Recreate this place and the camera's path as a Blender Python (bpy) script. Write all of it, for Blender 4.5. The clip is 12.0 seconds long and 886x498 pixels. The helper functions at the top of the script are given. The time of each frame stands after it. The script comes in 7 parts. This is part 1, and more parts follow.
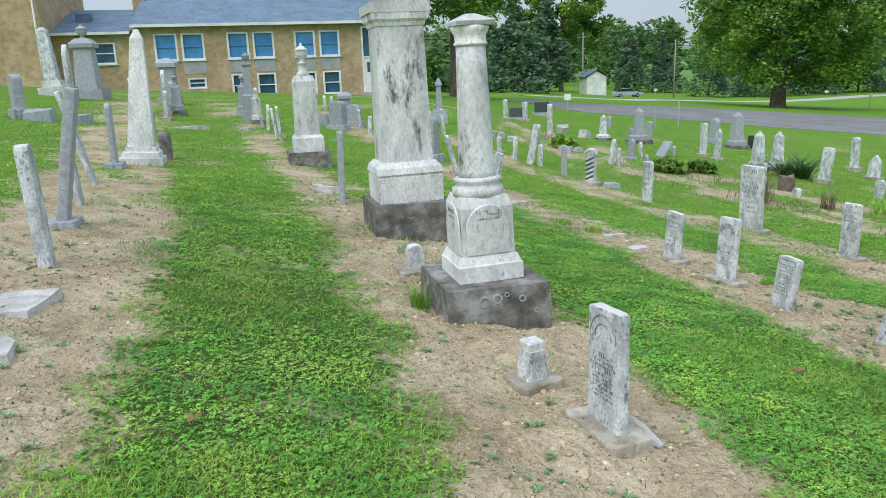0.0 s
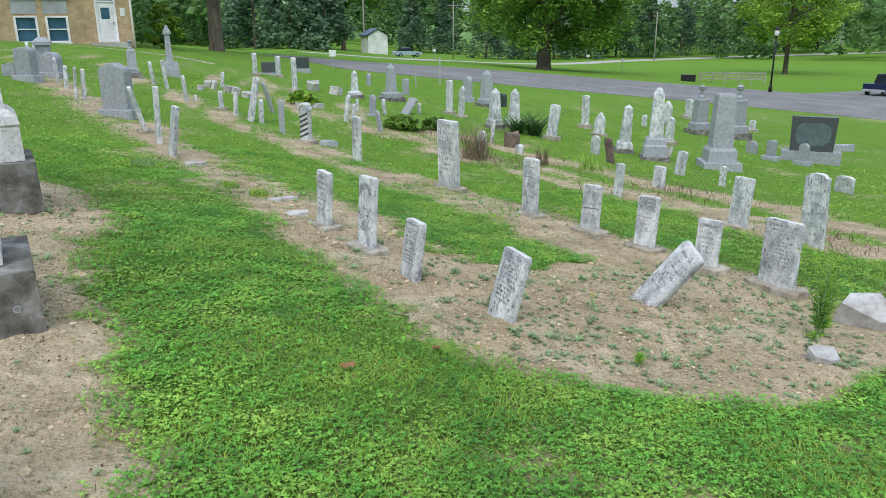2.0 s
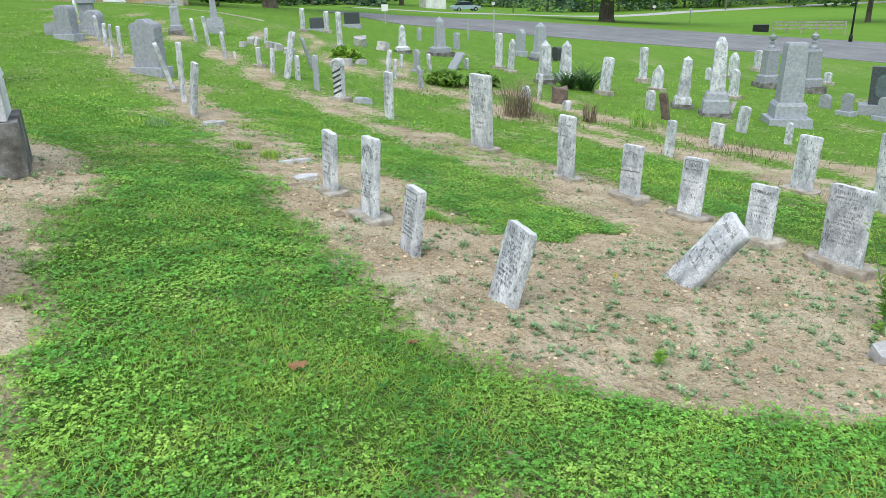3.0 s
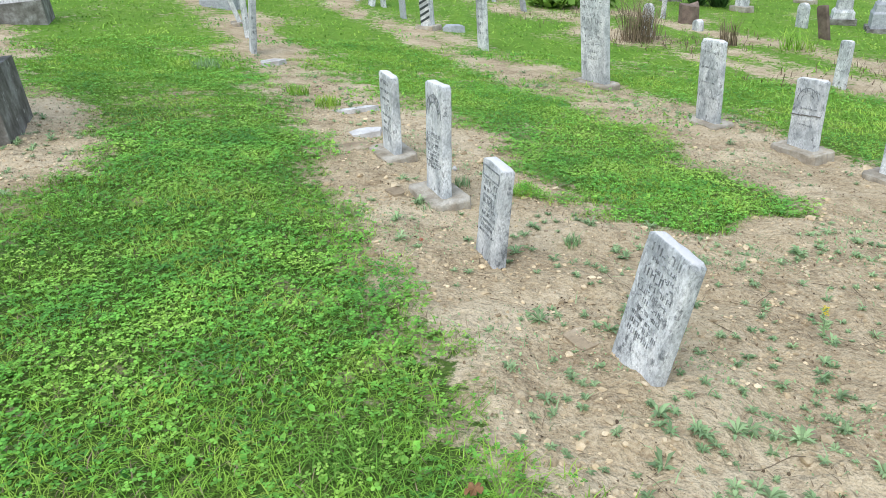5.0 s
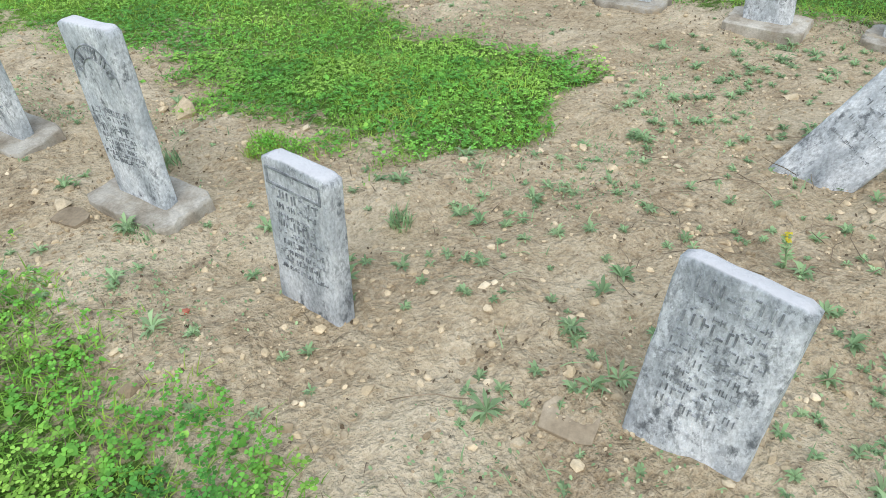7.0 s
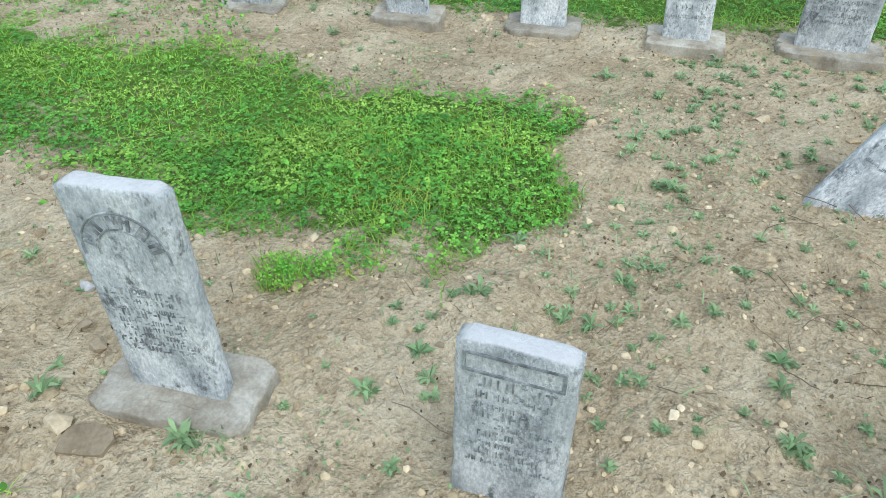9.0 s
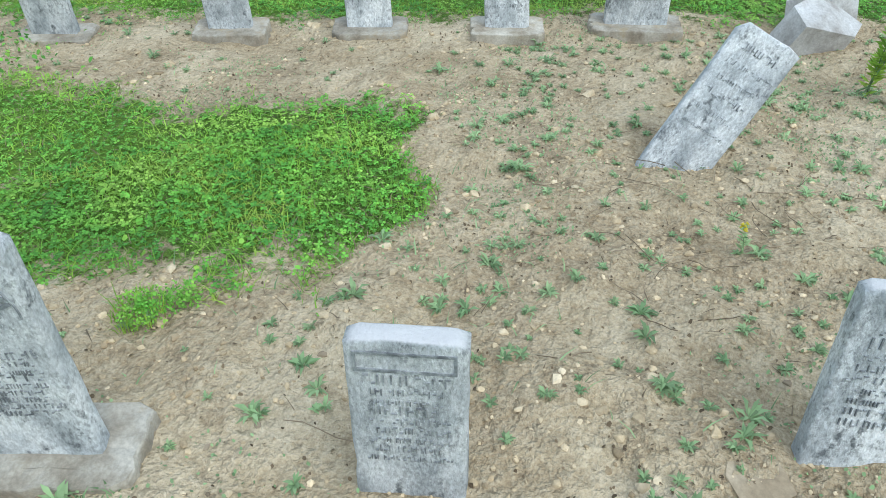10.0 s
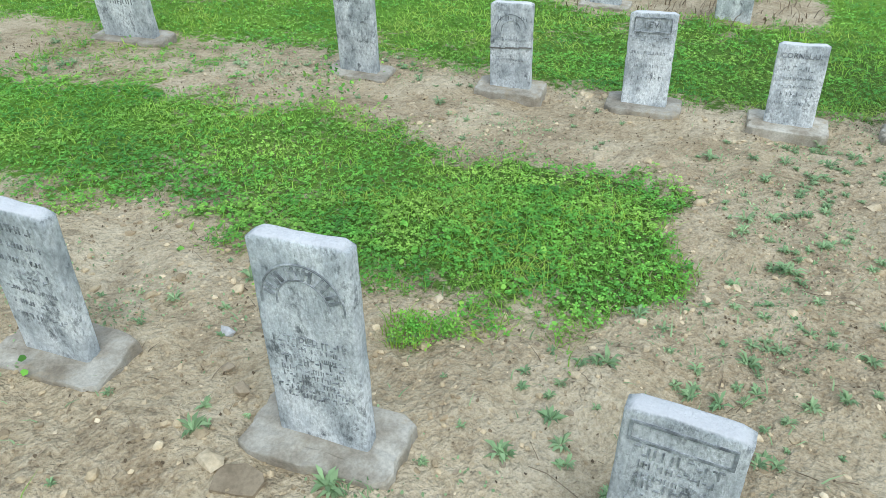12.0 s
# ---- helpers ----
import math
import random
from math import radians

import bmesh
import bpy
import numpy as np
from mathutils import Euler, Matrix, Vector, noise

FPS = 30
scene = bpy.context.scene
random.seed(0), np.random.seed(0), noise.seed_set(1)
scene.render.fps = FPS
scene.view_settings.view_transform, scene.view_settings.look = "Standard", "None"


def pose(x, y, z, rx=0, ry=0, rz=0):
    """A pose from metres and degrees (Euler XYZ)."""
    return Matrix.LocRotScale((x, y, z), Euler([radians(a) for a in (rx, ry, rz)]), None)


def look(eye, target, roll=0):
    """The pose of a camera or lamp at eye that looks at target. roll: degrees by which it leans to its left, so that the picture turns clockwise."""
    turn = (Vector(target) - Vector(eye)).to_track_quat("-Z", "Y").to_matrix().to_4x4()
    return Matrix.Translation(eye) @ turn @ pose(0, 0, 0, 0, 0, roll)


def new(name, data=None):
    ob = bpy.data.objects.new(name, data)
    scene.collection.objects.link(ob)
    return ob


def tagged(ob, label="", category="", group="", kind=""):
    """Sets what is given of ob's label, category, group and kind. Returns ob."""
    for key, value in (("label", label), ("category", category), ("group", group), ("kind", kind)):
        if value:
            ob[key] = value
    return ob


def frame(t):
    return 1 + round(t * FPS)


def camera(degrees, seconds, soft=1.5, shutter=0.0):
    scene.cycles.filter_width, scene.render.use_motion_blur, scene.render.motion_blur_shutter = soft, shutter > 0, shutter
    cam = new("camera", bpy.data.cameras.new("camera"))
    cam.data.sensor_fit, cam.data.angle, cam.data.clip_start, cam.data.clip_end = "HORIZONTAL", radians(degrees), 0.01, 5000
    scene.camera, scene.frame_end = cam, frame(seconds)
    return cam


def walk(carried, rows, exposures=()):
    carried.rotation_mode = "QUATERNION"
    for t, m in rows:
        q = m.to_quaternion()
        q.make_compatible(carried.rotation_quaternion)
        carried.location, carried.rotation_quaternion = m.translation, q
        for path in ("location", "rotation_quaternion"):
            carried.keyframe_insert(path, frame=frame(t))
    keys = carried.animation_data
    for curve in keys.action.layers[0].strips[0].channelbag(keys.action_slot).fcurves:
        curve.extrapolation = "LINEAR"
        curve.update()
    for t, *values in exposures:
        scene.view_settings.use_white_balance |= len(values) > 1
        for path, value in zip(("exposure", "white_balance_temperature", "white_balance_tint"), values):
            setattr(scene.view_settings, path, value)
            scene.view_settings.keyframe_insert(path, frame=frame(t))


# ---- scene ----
cam = camera(62.5, 12.0, soft=0.65)
EXPOSURES = [(0.0, 0.22, 6500, 8), (1.5, 0.25, 6500, 9), (2.0, 0.17, 6500, 10), (2.5, 0.31, 6500, 10), (5.5, 0.52, 6500, 10), (6.5, 0.41, 6500, 10), (8.5, 0.32, 6250, 6), (9.5, 0.33, 6150, 4), (12.0, 0.31, 6150, 4)]
PATH = [
    (0, (0.025, 0.065, 1.529), (-0.053, 2.009, 1.065), -2.1),
    (0.3, (0.349, 0.228, 1.466), (0.356, 2.176, 1.014), -0.9),
    (0.5, (0.549, 0.33, 1.444), (0.642, 2.275, 0.986), -0.4),
    (1, (1.063, 0.564, 1.383), (1.334, 2.485, 0.898), 0.4),
    (1.5, (1.475, 0.788, 1.352), (1.869, 2.681, 0.839), 0.3),
    (2, (1.83, 1.108, 1.253), (2.29, 2.967, 0.676), -0.3),
    (2.5, (2.161, 1.386, 1.161), (2.555, 3.241, 0.526), -0.9),
    (3, (2.4, 1.703, 1.134), (2.691, 3.56, 0.451), -1.5),
    (3.2, (2.472, 1.859, 1.098), (2.735, 3.718, 0.411), -1.2),
    (4.8, (2.727, 3.274, 0.884), (2.742, 5.097, 0.062), -3.9),
    (5, (2.732, 3.485, 0.863), (2.721, 5.299, 0.02), -5.0),
    (5.5, (2.742, 3.957, 0.798), (2.655, 5.741, -0.102), -6.6),
    (6, (2.584, 4.386, 0.799), (2.727, 6.086, -0.244), -7.8),
    (6.5, (2.511, 4.771, 0.816), (3.059, 6.29, -0.365), -7.6),
    (6.7, (2.503, 4.924, 0.822), (3.177, 6.343, -0.415), -7.7),
    (8.3, (2.098, 6.059, 0.898), (3.023, 7.153, -0.497), -4.1),
    (8.5, (2.107, 6.173, 0.906), (3.077, 7.241, -0.479), -4.0),
    (9, (2.125, 6.322, 0.929), (3.317, 7.188, -0.423), -2.2),
    (9.5, (2.095, 6.384, 0.937), (3.442, 7.022, -0.397), -1.1),
    (10, (2.089, 6.339, 0.924), (3.469, 6.865, -0.425), -0.9),
    (10.5, (2.04, 6.345, 0.932), (3.372, 6.953, -0.432), -0.9),
    (11, (1.944, 6.435, 0.95), (3.206, 7.247, -0.373), -1.0),
    (11.5, (1.907, 6.485, 0.973), (3.116, 7.457, -0.29), -1.4),
    (12, (1.911, 6.51, 0.988), (3.118, 7.546, -0.225), -1.6),
]
walk(cam, [(t, look(eye, target, roll)) for t, eye, target, roll in PATH],
     exposures=EXPOSURES)

# ---- sky and light: bright overcast ----
world = bpy.data.worlds.new("overcast_sky")
scene.world = world
world.use_nodes = True
wn, wl = world.node_tree.nodes, world.node_tree.links
sky = wn.new("ShaderNodeTexSky")
sky.sky_type, sky.sun_disc, sky.sun_elevation, sky.sun_rotation = "NISHITA", False, radians(52), radians(200)
sky.air_density, sky.dust_density = 1.0, 2.0
cloud_at = wn.new("ShaderNodeTexCoord")
cloud = wn.new("ShaderNodeTexNoise")
cloud.inputs["Scale"].default_value, cloud.inputs["Detail"].default_value = 3.0, 5.0
cloud_map = wn.new("ShaderNodeMapping")
cloud_map.inputs["Scale"].default_value = (1, 1, 3.5)
wl.new(cloud_at.outputs["Generated"], cloud_map.inputs["Vector"])
wl.new(cloud_map.outputs["Vector"], cloud.inputs["Vector"])
ramp = wn.new("ShaderNodeValToRGB")
ramp.color_ramp.elements[0].position, ramp.color_ramp.elements[0].color = 0.36, (0.68, 0.68, 0.68, 1)
ramp.color_ramp.elements[1].position, ramp.color_ramp.elements[1].color = 0.6, (0.97, 0.97, 0.97, 1)
wl.new(cloud.outputs["Fac"], ramp.inputs["Fac"])
mix = wn.new("ShaderNodeMix")
mix.data_type = "RGBA"
wl.new(ramp.outputs["Color"], mix.inputs["Factor"])
wl.new(sky.outputs["Color"], mix.inputs[6])
mix.inputs[7].default_value = (5.2, 6.0, 7.1, 1)
vault = wn.new("ShaderNodeSeparateXYZ")
wl.new(cloud_at.outputs["Generated"], vault.inputs[0])
bright = wn.new("ShaderNodeMapRange")
bright.inputs["From Min"].default_value, bright.inputs["From Max"].default_value = 0.0, 1.0
bright.inputs["To Min"].default_value, bright.inputs["To Max"].default_value = 0.66, 1.3
wl.new(vault.outputs["Z"], bright.inputs["Value"])
dome = wn.new("ShaderNodeVectorMath")
dome.operation = "SCALE"
wl.new(mix.outputs[2], dome.inputs[0])
wl.new(bright.outputs["Result"], dome.inputs["Scale"])
wl.new(dome.outputs["Vector"], wn["Background"].inputs["Color"])
wn["Background"].inputs["Strength"].default_value = 0.13

sun = new("sun", bpy.data.lights.new("sun", "SUN"))
sun.data.energy, sun.data.angle, sun.data.color = 1.5, radians(48), (1.0, 0.965, 0.91)
sun.matrix_world = look((-20, -30, 48), (0, 4, 0))


# ---- materials ----
def shader(name, colours, scale=4.0, rough=0.85, bump=0.3, bump_scale=40.0, stretch=(1, 1, 1), spots=None, island=0.0, metal=0.0,
           object_random=0.0, detail=6.0, split=(0.35, 0.65), translucent=0.0, grit=0.14, pale_top=None, speck=None):
    """A procedural surface: a ramp of colours over noise, a second coarser stain, optional dark spots, fine relief."""
    m = bpy.data.materials.new(name)
    m.use_nodes = True
    n, l = m.node_tree.nodes, m.node_tree.links
    b = n["Principled BSDF"]
    b.inputs["Roughness"].default_value, b.inputs["Metallic"].default_value = rough, metal
    b.inputs["Specular IOR Level"].default_value = 0.3
    at = n.new("ShaderNodeTexCoord")
    geo = n.new("ShaderNodeNewGeometry")
    info = n.new("ShaderNodeObjectInfo")
    mp = n.new("ShaderNodeMapping")
    mp.inputs["Scale"].default_value = stretch
    shift = n.new("ShaderNodeVectorMath")
    shift.operation = "SCALE"
    shift.inputs[0].default_value = (13.0, 7.0, 5.0)
    l.new(info.outputs["Random"], shift.inputs["Scale"])
    l.new(at.outputs["Object"], mp.inputs["Vector"])
    l.new(shift.outputs["Vector"], mp.inputs["Location"])

    def noise_at(sc, dt=detail, rgh=0.6):
        t = n.new("ShaderNodeTexNoise")
        t.inputs["Scale"].default_value, t.inputs["Detail"].default_value, t.inputs["Roughness"].default_value = sc, dt, rgh
        l.new(mp.outputs["Vector"], t.inputs["Vector"])
        return t.outputs["Fac"]

    r = n.new("ShaderNodeValToRGB")
    els = r.color_ramp.elements
    for i, c in enumerate(colours):
        p = split[0] + (split[1] - split[0]) * i / max(1, len(colours) - 1)
        e = els[i] if i < 2 else els.new(p)
        e.position = p
        e.color = (*c, 1)
    l.new(noise_at(scale), r.inputs["Fac"])
    out = r.outputs["Color"]
    stain = n.new("ShaderNodeMapRange")
    stain.inputs["From Min"].default_value, stain.inputs["From Max"].default_value = 0.3, 0.7
    stain.inputs["To Min"].default_value, stain.inputs["To Max"].default_value = 0.8, 1.18
    l.new(noise_at(scale * 0.23, 3.0), stain.inputs["Value"])
    mul = n.new("ShaderNodeVectorMath")
    mul.operation = "SCALE"
    l.new(out, mul.inputs[0])
    l.new(stain.outputs["Result"], mul.inputs["Scale"])
    out = mul.outputs["Vector"]
    if bump:
        grain = n.new("ShaderNodeMapRange")
        grain.inputs["From Min"].default_value, grain.inputs["From Max"].default_value = 0.36, 0.64
        grain.inputs["To Min"].default_value, grain.inputs["To Max"].default_value = 1 - grit, 1 + grit
        l.new(noise_at(scale * 11, 4.0, 0.7), grain.inputs["Value"])
        mg = n.new("ShaderNodeVectorMath")
        mg.operation = "SCALE"
        l.new(out, mg.inputs[0])
        l.new(grain.outputs["Result"], mg.inputs["Scale"])
        out = mg.outputs["Vector"]
    for src, amount in ((geo.outputs["Random Per Island"], island), (info.outputs["Random"], object_random)):
        if amount:
            vary = n.new("ShaderNodeMapRange")
            vary.inputs["To Min"].default_value, vary.inputs["To Max"].default_value = 1 - amount, 1 + amount
            l.new(src, vary.inputs["Value"])
            mv = n.new("ShaderNodeVectorMath")
            mv.operation = "SCALE"
            l.new(out, mv.inputs[0])
            l.new(vary.outputs["Result"], mv.inputs["Scale"])
            out = mv.outputs["Vector"]
    if spots:
        colour, sp_scale, low, high, sp_stretch = spots
        mp2 = n.new("ShaderNodeMapping")
        mp2.inputs["Scale"].default_value = sp_stretch
        l.new(at.outputs["Object"], mp2.inputs["Vector"])
        l.new(shift.outputs["Vector"], mp2.inputs["Location"])
        t = n.new("ShaderNodeTexNoise")
        t.inputs["Scale"].default_value, t.inputs["Detail"].default_value, t.inputs["Roughness"].default_value = sp_scale, 8.0, 0.72
        l.new(mp2.outputs["Vector"], t.inputs["Vector"])
        k = n.new("ShaderNodeMapRange")
        k.inputs["From Min"].default_value, k.inputs["From Max"].default_value = low, high
        l.new(t.outputs["Fac"], k.inputs["Value"])
        mx = n.new("ShaderNodeMix")
        mx.data_type = "RGBA"
        l.new(k.outputs["Result"], mx.inputs["Factor"])
        l.new(out, mx.inputs[6])
        mx.inputs[7].default_value = (*colour, 1)
        out = mx.outputs[2]
    if speck:
        shade, sp2, low2, high2 = speck
        fine = n.new("ShaderNodeMapRange")
        fine.inputs["From Min"].default_value, fine.inputs["From Max"].default_value = low2, high2
        l.new(noise_at(sp2, 5.0, 0.72), fine.inputs["Value"])
        where = n.new("ShaderNodeMapRange")
        where.inputs["From Min"].default_value, where.inputs["From Max"].default_value = 0.4, 0.62
        where.inputs["To Min"].default_value, where.inputs["To Max"].default_value = 0.15, 0.75
        l.new(noise_at(5.5, 5.0, 0.65), where.inputs["Value"])
        both = n.new("ShaderNodeMath")
        both.operation = "MULTIPLY"
        l.new(fine.outputs["Result"], both.inputs[0])
        l.new(where.outputs["Result"], both.inputs[1])
        mf = n.new("ShaderNodeMix")
        mf.data_type = "RGBA"
        l.new(both.outputs[0], mf.inputs["Factor"])
        l.new(out, mf.inputs[6])
        mf.inputs[7].default_value = (*shade, 1)
        out = mf.outputs[2]
    if pale_top:
        # Surfaces that face upward are mixed toward the given paler colour.
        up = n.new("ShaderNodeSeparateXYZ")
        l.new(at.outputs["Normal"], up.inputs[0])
        facing_up = n.new("ShaderNodeMapRange")
        facing_up.inputs["From Min"].default_value, facing_up.inputs["From Max"].default_value = 0.55, 0.9
        facing_up.inputs["To Max"].default_value = 0.85
        l.new(up.outputs["Z"], facing_up.inputs["Value"])
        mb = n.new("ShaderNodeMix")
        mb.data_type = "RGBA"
        l.new(facing_up.outputs["Result"], mb.inputs["Factor"])
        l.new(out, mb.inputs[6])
        mb.inputs[7].default_value = (*pale_top, 1)
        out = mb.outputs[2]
    l.new(out, b.inputs["Base Color"])
    if bump:
        bp = n.new("ShaderNodeBump")
        bp.inputs["Strength"].default_value, bp.inputs["Distance"].default_value = bump, 0.01
        l.new(noise_at(bump_scale, 8.0, 0.7), bp.inputs["Height"])
        l.new(bp.outputs["Normal"], b.inputs["Normal"])
    if translucent:
        tr = n.new("ShaderNodeBsdfTranslucent")
        l.new(out, tr.inputs["Color"])
        ms = n.new("ShaderNodeMixShader")
        ms.inputs["Fac"].default_value = translucent
        l.new(b.outputs["BSDF"], ms.inputs[1])
        l.new(tr.outputs["BSDF"], ms.inputs[2])
        l.new(ms.outputs["Shader"], n["Material Output"].inputs["Surface"])
    return m


LICHEN = ((0.15, 0.165, 0.175), 17.0, 0.55, 0.66, (1.1, 1.1, 0.75))
M = dict(
    marble=shader("weathered_marble", [(0.4, 0.43, 0.45), (0.58, 0.61, 0.63), (0.77, 0.79, 0.8)], 9.0, 0.8, 1.0, 90, (1, 1, 0.6), LICHEN, object_random=0.07, detail=8.0, grit=0.2, split=(0.37, 0.6), pale_top=(0.8, 0.79, 0.8), speck=((0.17, 0.185, 0.195), 80.0, 0.5, 0.62)),
    white=shader("white_marble", [(0.52, 0.525, 0.525), (0.68, 0.685, 0.685), (0.79, 0.795, 0.795)], 3.0, 0.75, 0.45, 60, (1, 1, 0.5),
                 ((0.12, 0.12, 0.125), 3.6, 0.585, 0.7, (1.5, 1.5, 0.8)), object_random=0.05, speck=((0.24, 0.24, 0.24), 40.0, 0.54, 0.64)),
    streaked=shader("black_streaked_marble", [(0.46, 0.465, 0.465), (0.6, 0.605, 0.605), (0.72, 0.725, 0.725)], 3.0, 0.75, 0.45, 60, (1, 1, 0.5),
                    ((0.09, 0.09, 0.095), 3.4, 0.545, 0.66, (1.6, 1.6, 0.55))),
    granite=shader("grey_granite", [(0.28, 0.3, 0.335), (0.42, 0.445, 0.48)], 60.0, 0.6, 0.15, 120, object_random=0.12, spots=((0.2, 0.21, 0.22), 5.0, 0.58, 0.8, (1.5, 1.5, 0.5))),
    dark=shader("polished_dark_granite", [(0.05, 0.06, 0.065), (0.1, 0.115, 0.12)], 80.0, 0.22, 0.05, 100, object_random=0.2),
    socket=shader("stone_socket", [(0.26, 0.225, 0.175), (0.38, 0.345, 0.285), (0.49, 0.46, 0.4)], 8.0, 0.9, 0.6, 50, spots=((0.38, 0.31, 0.21), 5.0, 0.55, 0.68, (1, 1, 1)), object_random=0.12),
    plinth=shader("mottled_plinth_stone", [(0.09, 0.085, 0.075), (0.17, 0.165, 0.15), (0.3, 0.3, 0.29)], 6.0, 0.85, 0.4, 50,
                  spots=((0.5, 0.5, 0.49), 7.0, 0.6, 0.72, (1, 1, 1.4)), object_random=0.1),
    letters=shader("worn_inscription", [(0.13, 0.14, 0.15), (0.25, 0.27, 0.28), (0.48, 0.5, 0.515)], 30.0, 0.85, 0.4, 60),
    rubble=shader("broken_limestone", [(0.36, 0.34, 0.32), (0.5, 0.49, 0.48), (0.6, 0.6, 0.6)], 6.0, 0.85, 0.6, 40, object_random=0.12),
    redbrick=shader("red_brick", [(0.4, 0.13, 0.085), (0.52, 0.19, 0.12)], 12.0, 0.9, 0.5, 60),
    brown=shader("brown_sandstone", [(0.12, 0.09, 0.075), (0.22, 0.17, 0.14)], 8.0, 0.9, 0.5, 40),
    brick=shader("buff_brick", [(0.4, 0.29, 0.175), (0.5, 0.37, 0.23), (0.56, 0.43, 0.28)], 3.0, 0.85, 0.3, 30, object_random=0.1, spots=((0.33, 0.23, 0.14), 2.0, 0.5, 0.8, (1, 1, 6))),
    roof=shader("blue_grey_shingles", [(0.12, 0.18, 0.255), (0.17, 0.24, 0.33)], 5.0, 0.8, 0.3, 25, object_random=0.08),
    whitepaint=shader("white_paint", [(0.72, 0.73, 0.75), (0.82, 0.82, 0.83)], 4.0, 0.5, 0.05, 40),
    panel=shader("grey_spandrel", [(0.34, 0.35, 0.37), (0.42, 0.43, 0.45)], 3.0, 0.7, 0.1, 30),
    blue=shader("blue_window_shade", [(0.07, 0.25, 0.52), (0.1, 0.31, 0.6)], 2.0, 0.35, 0.0),
    teal=shader("dark_teal_glass", [(0.03, 0.09, 0.14), (0.05, 0.13, 0.2)], 2.0, 0.15, 0.0),
    black=shader("black_paint", [(0.012, 0.013, 0.015), (0.025, 0.026, 0.03)], 4.0, 0.4, 0.05, 30),
    asphalt=shader("asphalt", [(0.185, 0.185, 0.185), (0.25, 0.25, 0.25)], 1.2, 0.9, 0.3, 60),
    concrete=shader("pale_concrete", [(0.42, 0.41, 0.39), (0.52, 0.51, 0.49)], 2.0, 0.9, 0.2, 30),
    bark=shader("bark", [(0.08, 0.068, 0.052), (0.18, 0.155, 0.125)], 6.0, 0.95, 0.8, 20, (1, 1, 0.2)),
    wood=shader("weathered_wood", [(0.27, 0.25, 0.22), (0.4, 0.38, 0.34)], 6.0, 0.9, 0.4, 30, (1, 1, 0.2)),
    leaf=shader("maple_leaves", [(0.08, 0.18, 0.028), (0.16, 0.31, 0.045), (0.3, 0.46, 0.075)], 0.45, 0.6, 0.0, island=0.4, translucent=0.35),
    leaf_light=shader("bright_leaves", [(0.14, 0.26, 0.03), (0.24, 0.4, 0.05), (0.36, 0.52, 0.08)], 0.35, 0.6, 0.0, island=0.4, translucent=0.35),
    leaf_far=shader("woodland_leaves", [(0.09, 0.19, 0.065), (0.15, 0.28, 0.095), (0.24, 0.39, 0.14)], 0.05, 0.7, 0.0, island=0.45, translucent=0.35),
    needle=shader("spruce_needles", [(0.09, 0.175, 0.105), (0.14, 0.24, 0.145), (0.2, 0.32, 0.19)], 0.2, 0.7, 0.0, island=0.45, translucent=0.25),
    grass=shader("grass_blades", [(0.14, 0.32, 0.042), (0.245, 0.46, 0.058), (0.41, 0.57, 0.1)], 2.2, 0.6, 0.0, island=0.34, translucent=0.3),
    clover=shader("clover_leaves", [(0.09, 0.295, 0.052), (0.185, 0.475, 0.07), (0.36, 0.59, 0.105)], 2.6, 0.6, 0.0, island=0.42, translucent=0.3),
    weed=shader("weed_leaves", [(0.23, 0.37, 0.18), (0.39, 0.53, 0.28)], 6.0, 0.75, 0.0, island=0.35, translucent=0.3),
    dry=shader("dry_stalks", [(0.13, 0.1, 0.065), (0.33, 0.26, 0.175)], 6.0, 0.9, 0.0, island=0.35),
    yellow=shader("yellow_flower", [(0.5, 0.4, 0.03), (0.6, 0.5, 0.05)], 6.0, 0.7, 0.0, island=0.2),
    deadleaf=shader("dry_fallen_leaf", [(0.2, 0.1, 0.04), (0.34, 0.2, 0.1)], 9.0, 0.8, 0.2, 40),
    pebble=shader("pebbles", [(0.22, 0.172, 0.115), (0.3, 0.24, 0.165), (0.38, 0.315, 0.23)], 5.0, 0.9, 0.3, 60, island=0.3),
    wire=shader("cable", [(0.02, 0.02, 0.02), (0.03, 0.03, 0.03)], 4.0, 0.6, 0.0),
    car=shader("silver_blue_car_paint", [(0.4, 0.52, 0.62), (0.44, 0.56, 0.66)], 2.0, 0.25, 0.0),
    navy=shader("navy_truck_paint", [(0.012, 0.02, 0.06), (0.016, 0.026, 0.075)], 2.0, 0.2, 0.0),
    tyre=shader("tyre_rubber", [(0.015, 0.015, 0.016), (0.025, 0.025, 0.026)], 9.0, 0.9, 0.1, 40),
    pale_reflection=shader("polished_panel", [(0.1, 0.135, 0.145), (0.14, 0.18, 0.19)], 20.0, 0.2, 0.0),
    clod=shader("soil_clods", [(0.36, 0.275, 0.17), (0.51, 0.405, 0.262), (0.66, 0.55, 0.385)], 5.0, 0.95, 0.5, 60, island=0.3),
    crumbs=shader("leaf_litter", [(0.1, 0.072, 0.045), (0.25, 0.19, 0.12)], 9.0, 0.9, 0.0, island=0.4),
    glass=shader("car_glass", [(0.02, 0.03, 0.035), (0.03, 0.04, 0.05)], 2.0, 0.08, 0.0),
    lamp_glass=shader("lamp_globe", [(0.7, 0.7, 0.68), (0.8, 0.8, 0.78)], 4.0, 0.3, 0.0),
)


